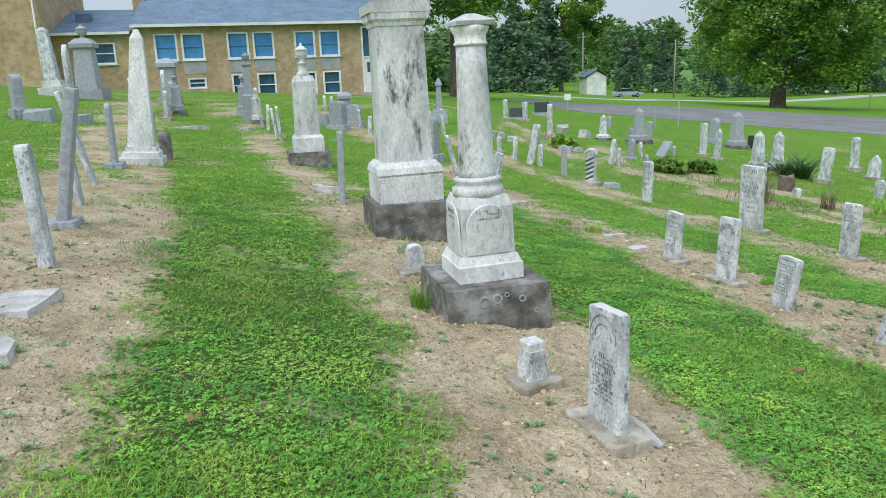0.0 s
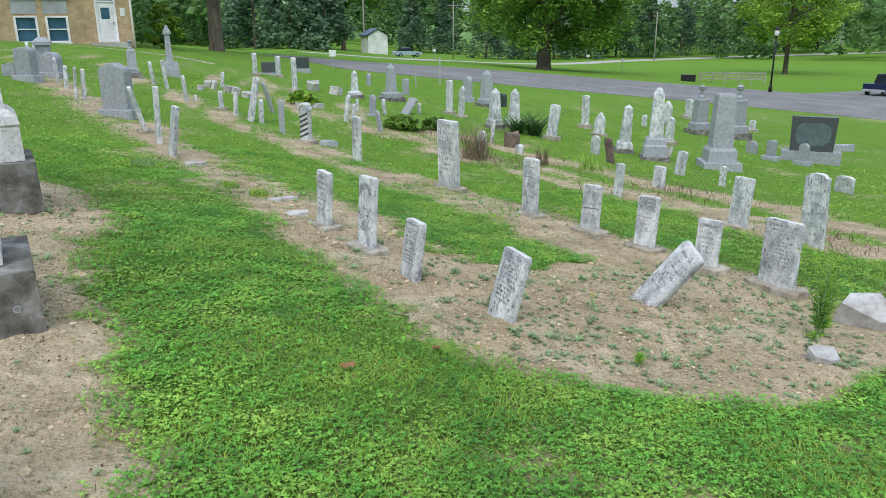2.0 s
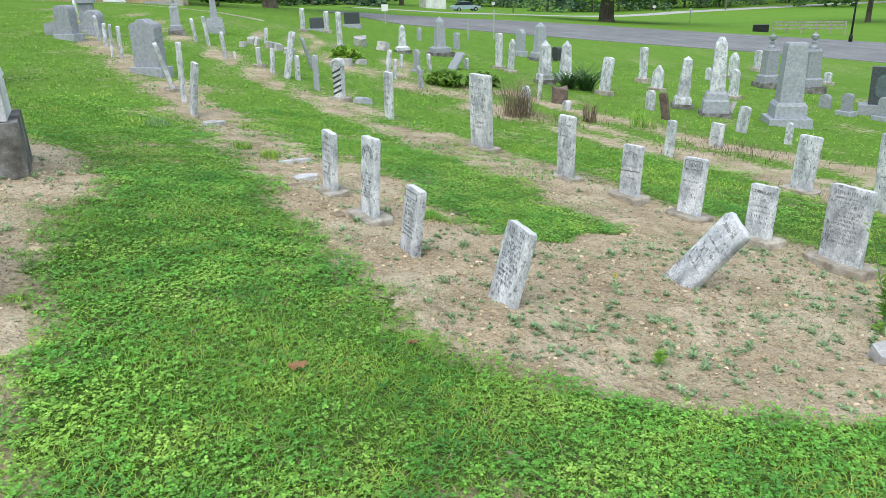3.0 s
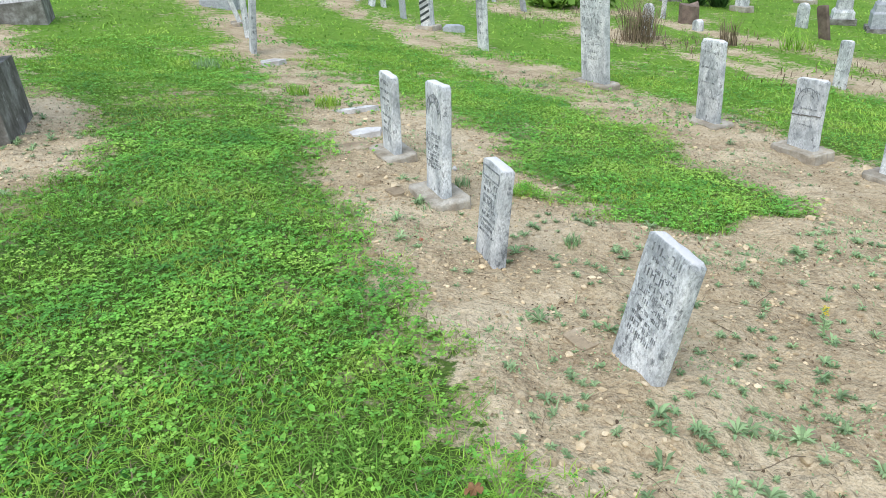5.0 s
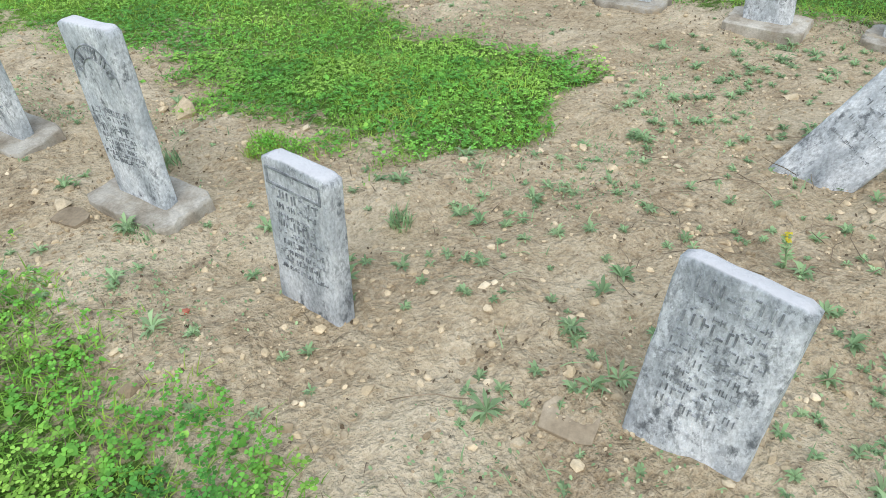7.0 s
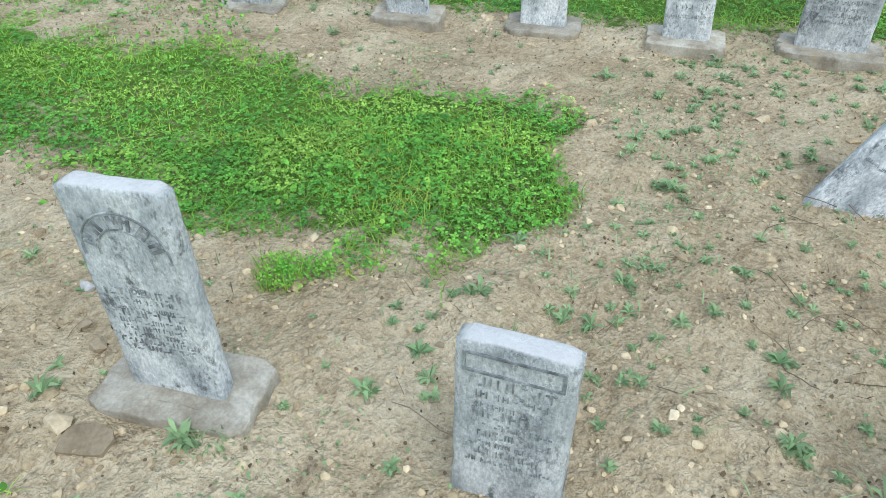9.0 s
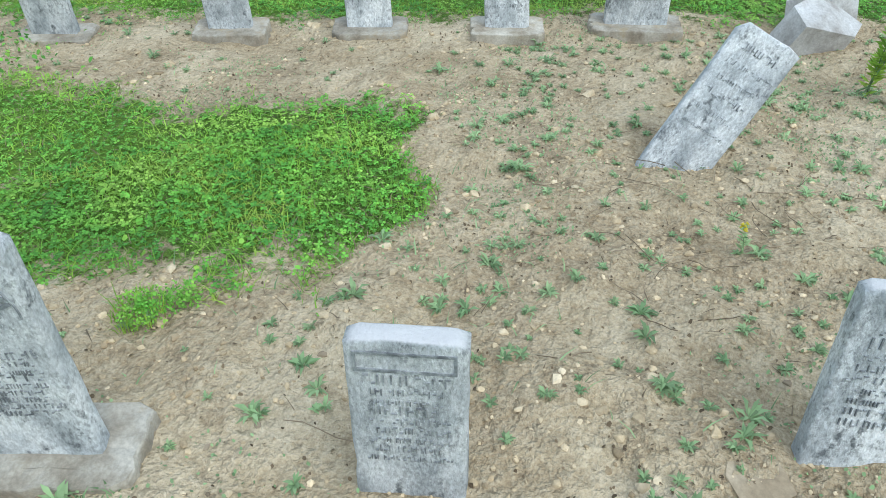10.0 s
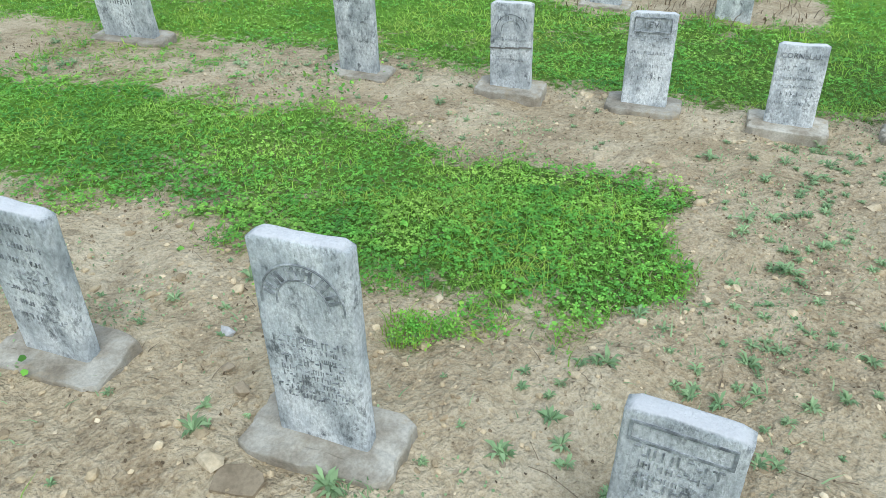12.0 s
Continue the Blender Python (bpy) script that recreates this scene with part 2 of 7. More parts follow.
def ground_material():
    """Lawn and bare tan soil, parted by the soil attribute with a ragged edge."""
    m = bpy.data.materials.new("lawn_and_soil")
    m.use_nodes = True
    n, l = m.node_tree.nodes, m.node_tree.links
    b = n["Principled BSDF"]
    b.inputs["Roughness"].default_value = 0.95
    b.inputs["Specular IOR Level"].default_value = 0.15
    at = n.new("ShaderNodeTexCoord")

    def noise_at(sc, dt=6.0, rgh=0.6):
        t = n.new("ShaderNodeTexNoise")
        t.inputs["Scale"].default_value, t.inputs["Detail"].default_value, t.inputs["Roughness"].default_value = sc, dt, rgh
        l.new(at.outputs["Object"], t.inputs["Vector"])
        return t.outputs["Fac"]

    def ramp_of(src, cols):
        r = n.new("ShaderNodeValToRGB")
        for i, (p, c) in enumerate(cols):
            e = r.color_ramp.elements[i] if i < 2 else r.color_ramp.elements.new(p)
            e.position, e.color = p, (*c, 1)
        l.new(src, r.inputs["Fac"])
        return r.outputs["Color"]

    def blend(f, a, c, kind="MIX"):
        x = n.new("ShaderNodeMix")
        x.data_type, x.blend_type = "RGBA", kind
        if isinstance(f, float):
            x.inputs["Factor"].default_value = f
        else:
            l.new(f, x.inputs["Factor"])
        l.new(a, x.inputs[6])
        l.new(c, x.inputs[7])
        return x.outputs[2]

    # One noise drives colour and bump, so shade in the crevices is painted dark.
    crumbs = noise_at(26.0, 4.0, 0.62)
    soil_crumb_shade = ramp_of(crumbs, [(0.36, (0.17, 0.115, 0.065)), (0.45, (0.47, 0.365, 0.23)), (0.6, (0.77, 0.65, 0.465))])
    soil_big = ramp_of(noise_at(1.7, 5.0), [(0.34, (0.27, 0.19, 0.11)), (0.48, (0.5, 0.395, 0.255)), (0.62, (0.77, 0.655, 0.475))])
    soil_mid = ramp_of(noise_at(7.5, 5.0, 0.62), [(0.35, (0.22, 0.155, 0.09)), (0.47, (0.5, 0.395, 0.25)), (0.62, (0.78, 0.66, 0.475))])
    soil_grit = ramp_of(noise_at(75.0, 2.5, 0.7), [(0.36, (0.17, 0.125, 0.078)), (0.48, (0.46, 0.38, 0.25)), (0.62, (0.73, 0.635, 0.475))])
    soil_col = blend(0.25, blend(0.5, blend(0.5, soil_crumb_shade, soil_mid), soil_big), soil_grit)
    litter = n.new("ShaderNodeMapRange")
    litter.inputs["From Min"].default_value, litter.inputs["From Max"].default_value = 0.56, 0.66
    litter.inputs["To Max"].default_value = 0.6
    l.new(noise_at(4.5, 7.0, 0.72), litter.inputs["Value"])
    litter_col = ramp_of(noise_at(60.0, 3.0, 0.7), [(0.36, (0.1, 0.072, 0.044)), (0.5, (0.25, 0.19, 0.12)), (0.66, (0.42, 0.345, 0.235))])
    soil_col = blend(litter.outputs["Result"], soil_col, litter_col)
    green_fine = ramp_of(noise_at(45.0, 9.0, 0.75), [(0.34, (0.045, 0.095, 0.015)), (0.5, (0.11, 0.24, 0.032)), (0.68, (0.22, 0.36, 0.06))])
    green_big = ramp_of(noise_at(0.5, 5.0), [(0.3, (0.11, 0.25, 0.028)), (0.55, (0.15, 0.31, 0.036)), (0.8, (0.21, 0.33, 0.055))])
    green_wide = ramp_of(noise_at(0.11, 4.0), [(0.35, (0.1, 0.24, 0.028)), (0.5, (0.15, 0.31, 0.036)), (0.65, (0.24, 0.37, 0.06))])
    along = n.new("ShaderNodeMapping")
    along.inputs["Rotation"].default_value[2], along.inputs["Scale"].default_value = radians(-17), (1.0, 0.16, 1.0)
    l.new(at.outputs["Object"], along.inputs["Vector"])
    mown = n.new("ShaderNodeTexNoise")
    mown.inputs["Scale"].default_value, mown.inputs["Detail"].default_value, mown.inputs["Roughness"].default_value = 2.6, 7.0, 0.7
    l.new(along.outputs["Vector"], mown.inputs["Vector"])
    green_mown = ramp_of(mown.outputs["Fac"], [(0.36, (0.09, 0.21, 0.022)), (0.5, (0.185, 0.37, 0.036)), (0.63, (0.35, 0.51, 0.08))])
    green_mid = ramp_of(noise_at(5.0, 7.0, 0.72), [(0.36, (0.085, 0.2, 0.023)), (0.5, (0.18, 0.36, 0.038)), (0.64, (0.33, 0.48, 0.08))])
    green_col = blend(0.3, blend(0.45, blend(0.4, green_big, green_wide), blend(0.5, green_mown, green_mid)), green_fine)
    # A darker green-brown ground colour for the near part of the lawn.
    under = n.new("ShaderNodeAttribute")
    under.attribute_name = "near_dark"
    near_dark_col = ramp_of(noise_at(50.0, 4.0, 0.7), [(0.35, (0.03, 0.04, 0.014)), (0.5, (0.065, 0.095, 0.03)), (0.68, (0.14, 0.17, 0.055))])
    green_col = blend(under.outputs["Fac"], green_col, near_dark_col)
    att = n.new("ShaderNodeAttribute")
    att.attribute_name = "soil"
    wob = n.new("ShaderNodeMath")
    wob.operation = "ADD"
    wob2 = n.new("ShaderNodeMath")
    wob2.operation, wob2.inputs[1].default_value, wob2.inputs[2].default_value = "MULTIPLY_ADD", 2.2, -1.1
    l.new(noise_at(9.0, 10.0, 0.75), wob2.inputs[0])
    l.new(att.outputs["Fac"], wob.inputs[0])
    l.new(wob2.outputs[0], wob.inputs[1])
    cut = n.new("ShaderNodeMapRange")
    cut.inputs["From Min"].default_value, cut.inputs["From Max"].default_value = 0.26, 0.46
    l.new(wob.outputs[0], cut.inputs["Value"])
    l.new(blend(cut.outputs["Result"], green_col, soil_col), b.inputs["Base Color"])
    bp = n.new("ShaderNodeBump")
    bp.inputs["Strength"].default_value, bp.inputs["Distance"].default_value = 1.0, 0.06
    l.new(crumbs, bp.inputs["Height"])
    l.new(bp.outputs["Normal"], b.inputs["Normal"])
    return m


M["ground"] = ground_material()


# ---- the lie of the land ----
def softramp(v, k):
    return k * np.logaddexp(0.0, np.asarray(v, float) / k)


def height(x, y):
    x, y = np.asarray(x, float), np.asarray(y, float)
    across = (0.14 * x - 0.045 * softramp(x - 5, 1.0) - 0.03 * softramp(x - 42, 6) - 0.06 * softramp(x - 62, 8)
              + 0.09 * softramp(-x - 5, 2) * np.clip((y - 22) / 18, 0, 1))
    along = 0.047 * y - 0.047 * softramp(y - 13, 2) + 0.02 * softramp(y - 55, 8) - 0.035 * softramp(y - 150, 15) + 0.047 * softramp(-y - 6, 3)
    rise = 0.5 * np.clip((y - 18) / 20, 0, 1) ** 1.3 * np.clip((6 - x) / 8, 0, 1) * np.clip((95 - y) / 40, 0, 1)
    far = np.hypot(x, y)
    rise = rise + (0.03 * softramp(far - 36, 2.5) - 0.014 * softramp(far - 55, 5) - 0.014 * softramp(far - 110, 8)) * np.clip((x + 2) / 8, 0, 1) * np.clip(y / 20, 0, 1)
    return -across - along + rise


def lift(x, y):
    return float(height(x, y))


def rows_uv(x, y):
    """Across and along the rows of graves, which bend a little."""
    u, v = 0.956 * x + 0.292 * y, -0.292 * x + 0.956 * y
    return u + 0.09 * np.maximum(0, v - 8), v


def soil_at(x, y):
    """0 on the lawn, 1 on bare soil: strips of soil along the rows of graves."""
    x, y = np.asarray(x, float), np.asarray(y, float)
    u, v = rows_uv(x, y)
    w = 0.10 * np.sin(v * 1.7) + 0.07 * np.sin(v * 4.1 + 1) + 0.05 * np.sin(v * 9.3 + 2)

    def band(a, b, soft=0.7):
        return np.clip((u - a) / soft + 0.5, 0, 1) * np.clip((b - u) / soft + 0.5, 0, 1)

    def ahead(a, soft=0.2):
        return np.clip((v - a) / soft + 0.5, 0, 1)

    far = np.clip((v - 10) / 8, 0, 1)
    w = w * (1 + 0.8 * far)
    left = band(-2.5 + w, -0.77 + 0.5 * w - 0.3 * far)
    first = band(0.82 + 0.6 * w + 0.15 * far, 2.3 + 0.6 * w + 0.55 * np.exp(-((v - 8.3) / 1.8) ** 2) - 0.55 * far)
    edge = 4.24 + 0.5 * w + 0.9 * np.clip((4.3 - v) / 1.2, 0, 3) ** 2
    second = band(edge + 0.1 * far, 5.68 + w - 0.35 * far) * ahead(2.75)
    mouth = band(edge, 8.35 + 0.5 * w) * ahead(2.75 + 0.10 * np.sin(u * 3)) * (1 - ahead(5.65 + 0.35 * np.abs(u - 6.4) + 0.12 * np.sin(u * 7)))
    third = band(7.15 + w, 8.38 + 0.6 * w - 0.3 * far) * ahead(3.0)
    fourth = band(10.7 + 1.5 * w, 11.9 + 1.5 * w) * ahead(5.0) * 0.85
    fifth = band(12.5 + 2 * w, 13.6 + 2 * w) * ahead(5.5) * 0.8
    thin = np.sin(x * 2.3 + 1) + np.sin(y * 1.9 + 2) + np.sin((x + y) * 3.1) + np.sin((x - 1.6 * y) * 1.3 + 4) + 0.8 * np.sin(x * 7 - y * 5) + 0.8 * np.sin(x * 4 + y * 9)
    worn = 0.4 * np.clip(0.15 + thin / 5, 0, 1)
    patchy = 1 - 0.68 * np.clip((v - 6.5) / 5, 0, 1) * np.clip(0.55 - thin / 4 + 0.4 * np.sin(x * 5 + y * 2) + 0.3 * np.sin(y * 11 - x * 6), 0, 1)
    near = np.clip((40 - v) / 14, 0, 1)
    return np.clip(np.maximum.reduce([left * patchy, first * patchy, second * patchy, mouth, third * patchy, fourth * patchy, fifth * patchy, worn]) * near, 0, 1)


def line(lo, hi, fine, far_lo, far_hi):
    core = list(np.arange(lo, hi, fine))
    step, a = fine, hi
    up = []
    while a < far_hi:
        up.append(a)
        step *= 1.13
        a += step
    step, a = fine, lo - fine
    down = []
    while a > far_lo:
        down.append(a)
        step *= 1.13
        a -= step
    return np.array(sorted(down + core + up + [far_lo, far_hi]))


def mesh_of(name, verts, faces, material, smooth=False):
    me = bpy.data.meshes.new(name)
    me.from_pydata([tuple(p) for p in verts], [], [tuple(f) for f in faces])
    me.materials.append(material)
    if smooth:
        me.shade_smooth()
    return me


def raw_mesh(name, verts, loops, sizes, material):
    """A big mesh straight from arrays."""
    me = bpy.data.meshes.new(name)
    me.vertices.add(len(verts))
    me.vertices.foreach_set("co", np.asarray(verts, np.float32).ravel())
    loops = np.asarray(loops, np.int32).ravel()
    me.loops.add(len(loops))
    me.loops.foreach_set("vertex_index", loops)
    me.polygons.add(len(sizes))
    me.polygons.foreach_set("loop_start", np.concatenate([[0], np.cumsum(sizes)[:-1]]).astype(np.int32))
    me.update(calc_edges=True)
    me.materials.append(material)
    return me


def relief_grid():
    """Crumbs, hollows and swells of the soil, on a grid of 32 mm."""
    rng = np.random.default_rng(3)

    def lumps(times):
        a = rng.normal(0, 1, (640, 640))
        for _ in range(times):
            a = (a + np.roll(a, 1, 0) + np.roll(a, -1, 0) + np.roll(a, 1, 1) + np.roll(a, -1, 1)) / 5
        return a / a.std()

    return 0.004 * lumps(0) + 0.0085 * lumps(3) + 0.012 * lumps(26)


RELIEF, CELL = relief_grid(), 0.032


def surface(x, y):
    """Height of the ground with its crumbs and hollows near the walk."""
    x, y = np.asarray(x, float), np.asarray(y, float)
    near = np.clip((9.5 - np.abs(x - 2)) / 2, 0, 1) * np.clip((17 - y) / 3, 0, 1) * np.clip((y + 2) / 2, 0, 1)
    i, j = np.clip((y + 2.5) / CELL, 0, 638.9), np.clip((x + 8) / CELL, 0, 638.9)
    a, b = i.astype(int), j.astype(int)
    p, q = i - a, j - b
    r = (RELIEF[a, b] * (1 - p) + RELIEF[a + 1, b] * p) * (1 - q) + (RELIEF[a, b + 1] * (1 - p) + RELIEF[a + 1, b + 1] * p) * q
    soil = soil_at(x, y)
    return height(x, y) + near * ((0.3 + 0.7 * soil) * r - 0.006 * soil)


def build_ground():
    xs, ys = line(-2.8, 7.0, CELL, -900, 900), line(2.2, 10.5, CELL, -700, 1100)
    gx, gy = np.meshgrid(xs, ys)
    gz = surface(gx, gy)
    soil = soil_at(gx, gy)
    nx, ny = len(xs), len(ys)
    i = np.arange(nx * ny).reshape(ny, nx)
    quads = np.stack([i[:-1, :-1], i[:-1, 1:], i[1:, 1:], i[1:, :-1]], -1).reshape(-1, 4)
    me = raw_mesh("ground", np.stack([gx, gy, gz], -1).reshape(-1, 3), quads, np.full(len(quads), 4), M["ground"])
    a = me.attributes.new("soil", "FLOAT", "POINT")
    a.data.foreach_set("value", soil.astype(np.float32).ravel())
    # How far the darker ground colour replaces the green, by place on plan.
    a = me.attributes.new("near_dark", "FLOAT", "POINT")
    near_dark = np.clip((7.2 - np.abs(gx - 2.2)) / 1.6, 0, 1) * np.clip((11.5 - gy) / 2, 0, 1) * np.clip((gy - 1.5) / 0.5, 0, 1) * (1 - 0.4 * np.clip((gy - 7) / 2, 0, 1))
    a.data.foreach_set("value", (0.7 * near_dark).astype(np.float32).ravel())
    me.shade_smooth()
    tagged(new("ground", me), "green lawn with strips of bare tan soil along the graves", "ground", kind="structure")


build_ground()


def ribbon(name, near, far, material, label, up=0.03, steps=40):
    """A road surface between two edge lines, draped on the land, with a thickness."""
    near, far = np.array(near, float), np.array(far, float)

    def along(p, t):
        k = np.linspace(0, 1, len(p))
        return np.stack([np.interp(t, k, p[:, 0]), np.interp(t, k, p[:, 1])], -1)

    t = np.linspace(0, 1, steps)
    a, b = along(near, t), along(far, t)
    cols = 7
    verts, faces = [], []
    for i in range(steps):
        for j in range(cols):
            p = a[i] + (b[i] - a[i]) * j / (cols - 1)
            verts.append((p[0], p[1], lift(*p) + up))
    for i in range(steps):
        for p in (a[i], b[i]):
            verts.append((p[0], p[1], lift(*p) - 0.3))
    o = steps * cols
    for i in range(steps - 1):
        for j in range(cols - 1):
            q = i * cols + j
            faces.append((q, q + cols, q + cols + 1, q + 1))
        faces.append((i * cols, o + 2 * i, o + 2 * i + 2, (i + 1) * cols))
        faces.append((i * cols + cols - 1, (i + 1) * cols + cols - 1, o + 2 * i + 3, o + 2 * i + 1))
    tagged(new(name, mesh_of(name, verts, faces, material)), label, "road", kind="structure")


ribbon("road", [(2.5, 62), (5.6, 54.5), (7.4, 49.8), (13.5, 47), (20, 44.5), (26.5, 42), (32, 38.6), (36, 35), (42, 27), (50, 10), (55, -30)],
       [(3.5, 64), (9, 63), (14, 65), (20, 69), (26, 70), (32, 69), (40, 65), (47, 59), (54, 50), (64, 30), (72, -30)], M["asphalt"], "grey asphalt road curving past the burial ground")
ribbon("road", [(47.5, 54.0), (52, 48.5), (66, 48), (130, 58)], [(47.6, 56.4), (57, 61.2), (66, 65.2), (130, 78)], M["asphalt"], "grey asphalt side road crossing the fields", up=0.05)
ribbon("road", [(6, 80), (19, 86), (28, 103), (42, 127), (84, 159), (123, 173), (183, 188), (320, 215)],
       [(5, 83), (18, 90), (26, 107), (40, 132), (82, 165), (122, 179), (182, 194), (320, 221)], M["concrete"], "pale road in front of the woods")
ribbon("pavement", [(-14, 41.6), (-6.6, 40.9), (-2.4, 38.6), (0, 37.4)], [(-14, 41.95), (-6.6, 41.25), (-2.4, 38.95), (0, 37.75)],
       M["socket"], "narrow pale worn footpath across the lawn", up=0.012)


# ---- building blocks ----
def part(name, data, material, parent, label="", at=None):
    """Links a bmesh or a mesh as one mesh object under a thing or a part."""
    if isinstance(data, bmesh.types.BMesh):
        me = bpy.data.meshes.new(name)
        data.to_mesh(me)
        data.free()
    else:
        me = data
    if material is not None:
        me.materials.clear()
        me.materials.append(material)
    ob = new(name, me)
    if parent is not None:
        ob.parent = parent
    if at is not None:
        ob.matrix_basis = at
    return tagged(ob, label)


def thing(name, m, label, category, group="", kind=""):
    e = new(name)
    e.empty_display_size = 0.2
    e.matrix_basis = m
    return tagged(e, label, category, group, kind)


def soften(bm, width, segments=2):
    bmesh.ops.bevel(bm, geom=[e for e in bm.edges if e.calc_face_angle(0) > 0.5], offset=width, segments=segments, affect="EDGES", clamp_overlap=True)
    return bm


def box(bm, x0, x1, y0, y1, z0, z1):
    v = [bm.verts.new((x, y, z)) for z in (z0, z1) for x, y in ((x0, y0), (x1, y0), (x1, y1), (x0, y1))]
    for f in ((3, 2, 1, 0), (4, 5, 6, 7), (0, 1, 5, 4), (1, 2, 6, 5), (2, 3, 7, 6), (3, 0, 4, 7)):
        bm.faces.new([v[i] for i in f])
    return bm


def boxes(*sizes):
    bm = bmesh.new()
    for s in sizes:
        box(bm, *s)
    return bm


def stack(sections, bevel=0.008, rough=0.0, seed=0):
    """Square-plan stone: sections of (z, half width, half depth) joined upward."""
    bm = bmesh.new()
    rings = []
    rnd = random.Random(seed)
    for z, a, b in sections:
        rings.append([bm.verts.new((x + rnd.uniform(-rough, rough), y + rnd.uniform(-rough, rough), z)) for x, y in ((-a, -b), (a, -b), (a, b), (-a, b))])
    bm.faces.new(rings[0][::-1])
    for r, s in zip(rings, rings[1:]):
        for i in range(4):
            bm.faces.new((r[i], r[(i + 1) % 4], s[(i + 1) % 4], s[i]))
    bm.faces.new(rings[-1])
    return soften(bm, bevel) if bevel else bm


def turned(profile, sides=24):
    """Round stone: (z, radius) pairs turned about the upright axis."""
    bm = bmesh.new()
    rings = [[bm.verts.new((r * math.cos(2 * math.pi * i / sides), r * math.sin(2 * math.pi * i / sides), z)) for i in range(sides)] for z, r in profile]
    bm.faces.new(rings[0][::-1])
    for r, s in zip(rings, rings[1:]):
        for i in range(sides):
            bm.faces.new((r[i], r[(i + 1) % sides], s[(i + 1) % sides], s[i])).smooth = True
    bm.faces.new(rings[-1])
    return bm


COUNT = [0]


def head_line(u, w, h, top):
    """Height of a tablet's head at u, from -1 to 1 across its width."""
    a = abs(u)
    if top == "round":
        return h - 0.375 * w + 0.375 * w * math.sqrt(max(0.0, 1 - 0.97 * u * u))
    if top == "peak":
        return h - (0.42 * w * a / 0.85 if a < 0.85 else 0.42 * w + 0.18 * w * (a - 0.85) / 0.15)
    if top == "segment":
        return h - 0.12 * w + 0.12 * w * math.sqrt(max(0.0, 1 - u * u))
    if top == "shoulder":
        return h - 0.16 * w if a > 0.72 else h - 0.1 * w + 0.1 * w * math.sqrt(1 - (a / 0.73) ** 2)
    if top == "ogee":
        return h - w * float(np.interp(a, (0, 0.3, 0.5, 0.8, 1), (0, 0.02, 0.1, 0.13, 0.2)))
    if top == "chip":
        return h - w * float(np.interp(u, (-1, -0.8, -0.2, 0.6, 1), (0.16, 0.01, 0.02, 0, 0.05)))
    return h - 0.012 * max(0.0, (a - 0.86) / 0.14) ** 2


def tablet_mesh(w, h, d, top, seed, cell=0.03):
    """A worn slab: gridded faces with shallow dents, rounded and nibbled edges."""
    nx, nz = max(8, round(w / cell)), max(5, round((h + 0.12) / cell))
    r = min(0.009, d * 0.2)
    off = Vector((seed * 7.3, seed * 3.1, seed * 1.7))
    bm = bmesh.new()
    nib = 0.0045 if d < 0.1 else 0.002

    def place(i, j, inset, y):
        u = 2 * i / nx - 1
        x = u * (w / 2 - inset)
        z = -0.12 + (head_line(u, w, h, top) - inset + 0.12) * j / nz
        p = Vector((x, y, z))
        wear = noise.noise(p * 16 + off) * nib + max(0.0, noise.noise(p * 9 - off) - 0.32) * -2.4 * nib
        edge = max(abs(u), 0.0) if j < nz else 1.0
        if edge > 0.99 or j == nz:
            p.x -= math.copysign(1, u) * max(0.0, -wear) if edge > 0.99 else 0
            p.z += wear if j == nz else 0
        p.y += noise.noise(Vector((x, 0, z)) * 7 + off) * 0.0022 * (1 if y < 0 else -1)
        return p

    def sheet(y):
        return [[bm.verts.new(place(i, j, r, y)) for i in range(nx + 1)] for j in range(nz + 1)]

    ring = [(i, 0) for i in range(nx + 1)] + [(nx, j) for j in range(1, nz + 1)] + [(i, nz) for i in range(nx - 1, -1, -1)] + [(0, j) for j in range(nz - 1, 0, -1)]
    front, back = sheet(-d / 2), sheet(d / 2)
    for j in range(nz):
        for i in range(nx):
            bm.faces.new((front[j][i], front[j][i + 1], front[j + 1][i + 1], front[j + 1][i]))
            bm.faces.new((back[j][i + 1], back[j][i], back[j + 1][i], back[j + 1][i + 1]))
    loops = [[front[j][i] for i, j in ring]]
    for y, inset in ((-d / 2 + r * 0.3, r * 0.3), (-d / 2 + r, 0), (d / 2 - r, 0), (d / 2 - r * 0.3, r * 0.3)):
        loops.append([bm.verts.new(place(i, j, inset, y)) for i, j in ring])
    loops.append([back[j][i] for i, j in ring])
    n = len(ring)
    for p, q in zip(loops, loops[1:]):
        for k in range(n):
            bm.faces.new((p[(k + 1) % n], p[k], q[k], q[(k + 1) % n]))
    for f in bm.faces:
        f.smooth = True
    return bm


def lettering(w, h, d, lines, seed, size=0.021, top=0.9, low=0.25):
    """Worn, unreadable writing: rows of short raised strokes."""
    rnd = random.Random(seed)
    bm = bmesh.new()
    y = -d / 2 - 0.0035
    for i in range(lines):
        z = h * (top - (top - low) * (i + 0.5) / lines)
        tall = size * (1.25 if i in (0, 3) else rnd.choice((0.6, 0.8)))
        half = w * rnd.uniform(0.28, 0.4)
        x = -half
        while x < half:
            step = tall * rnd.uniform(0.45, 0.8)
            if rnd.random() < 0.9:
                k = rnd.random()
                b = tall * 0.15
                zz = z + rnd.uniform(-0.1, 0.1) * tall
                if k < 0.6:
                    box(bm, x, x + b, y, -d / 2 + 0.004, zz, zz + tall)
                if k > 0.35:
                    q = zz + tall * rnd.choice((0.0, 0.45, 0.86))
                    box(bm, x, x + step * 0.7, y, -d / 2 + 0.004, q, q + b)
            x += step
    return bm


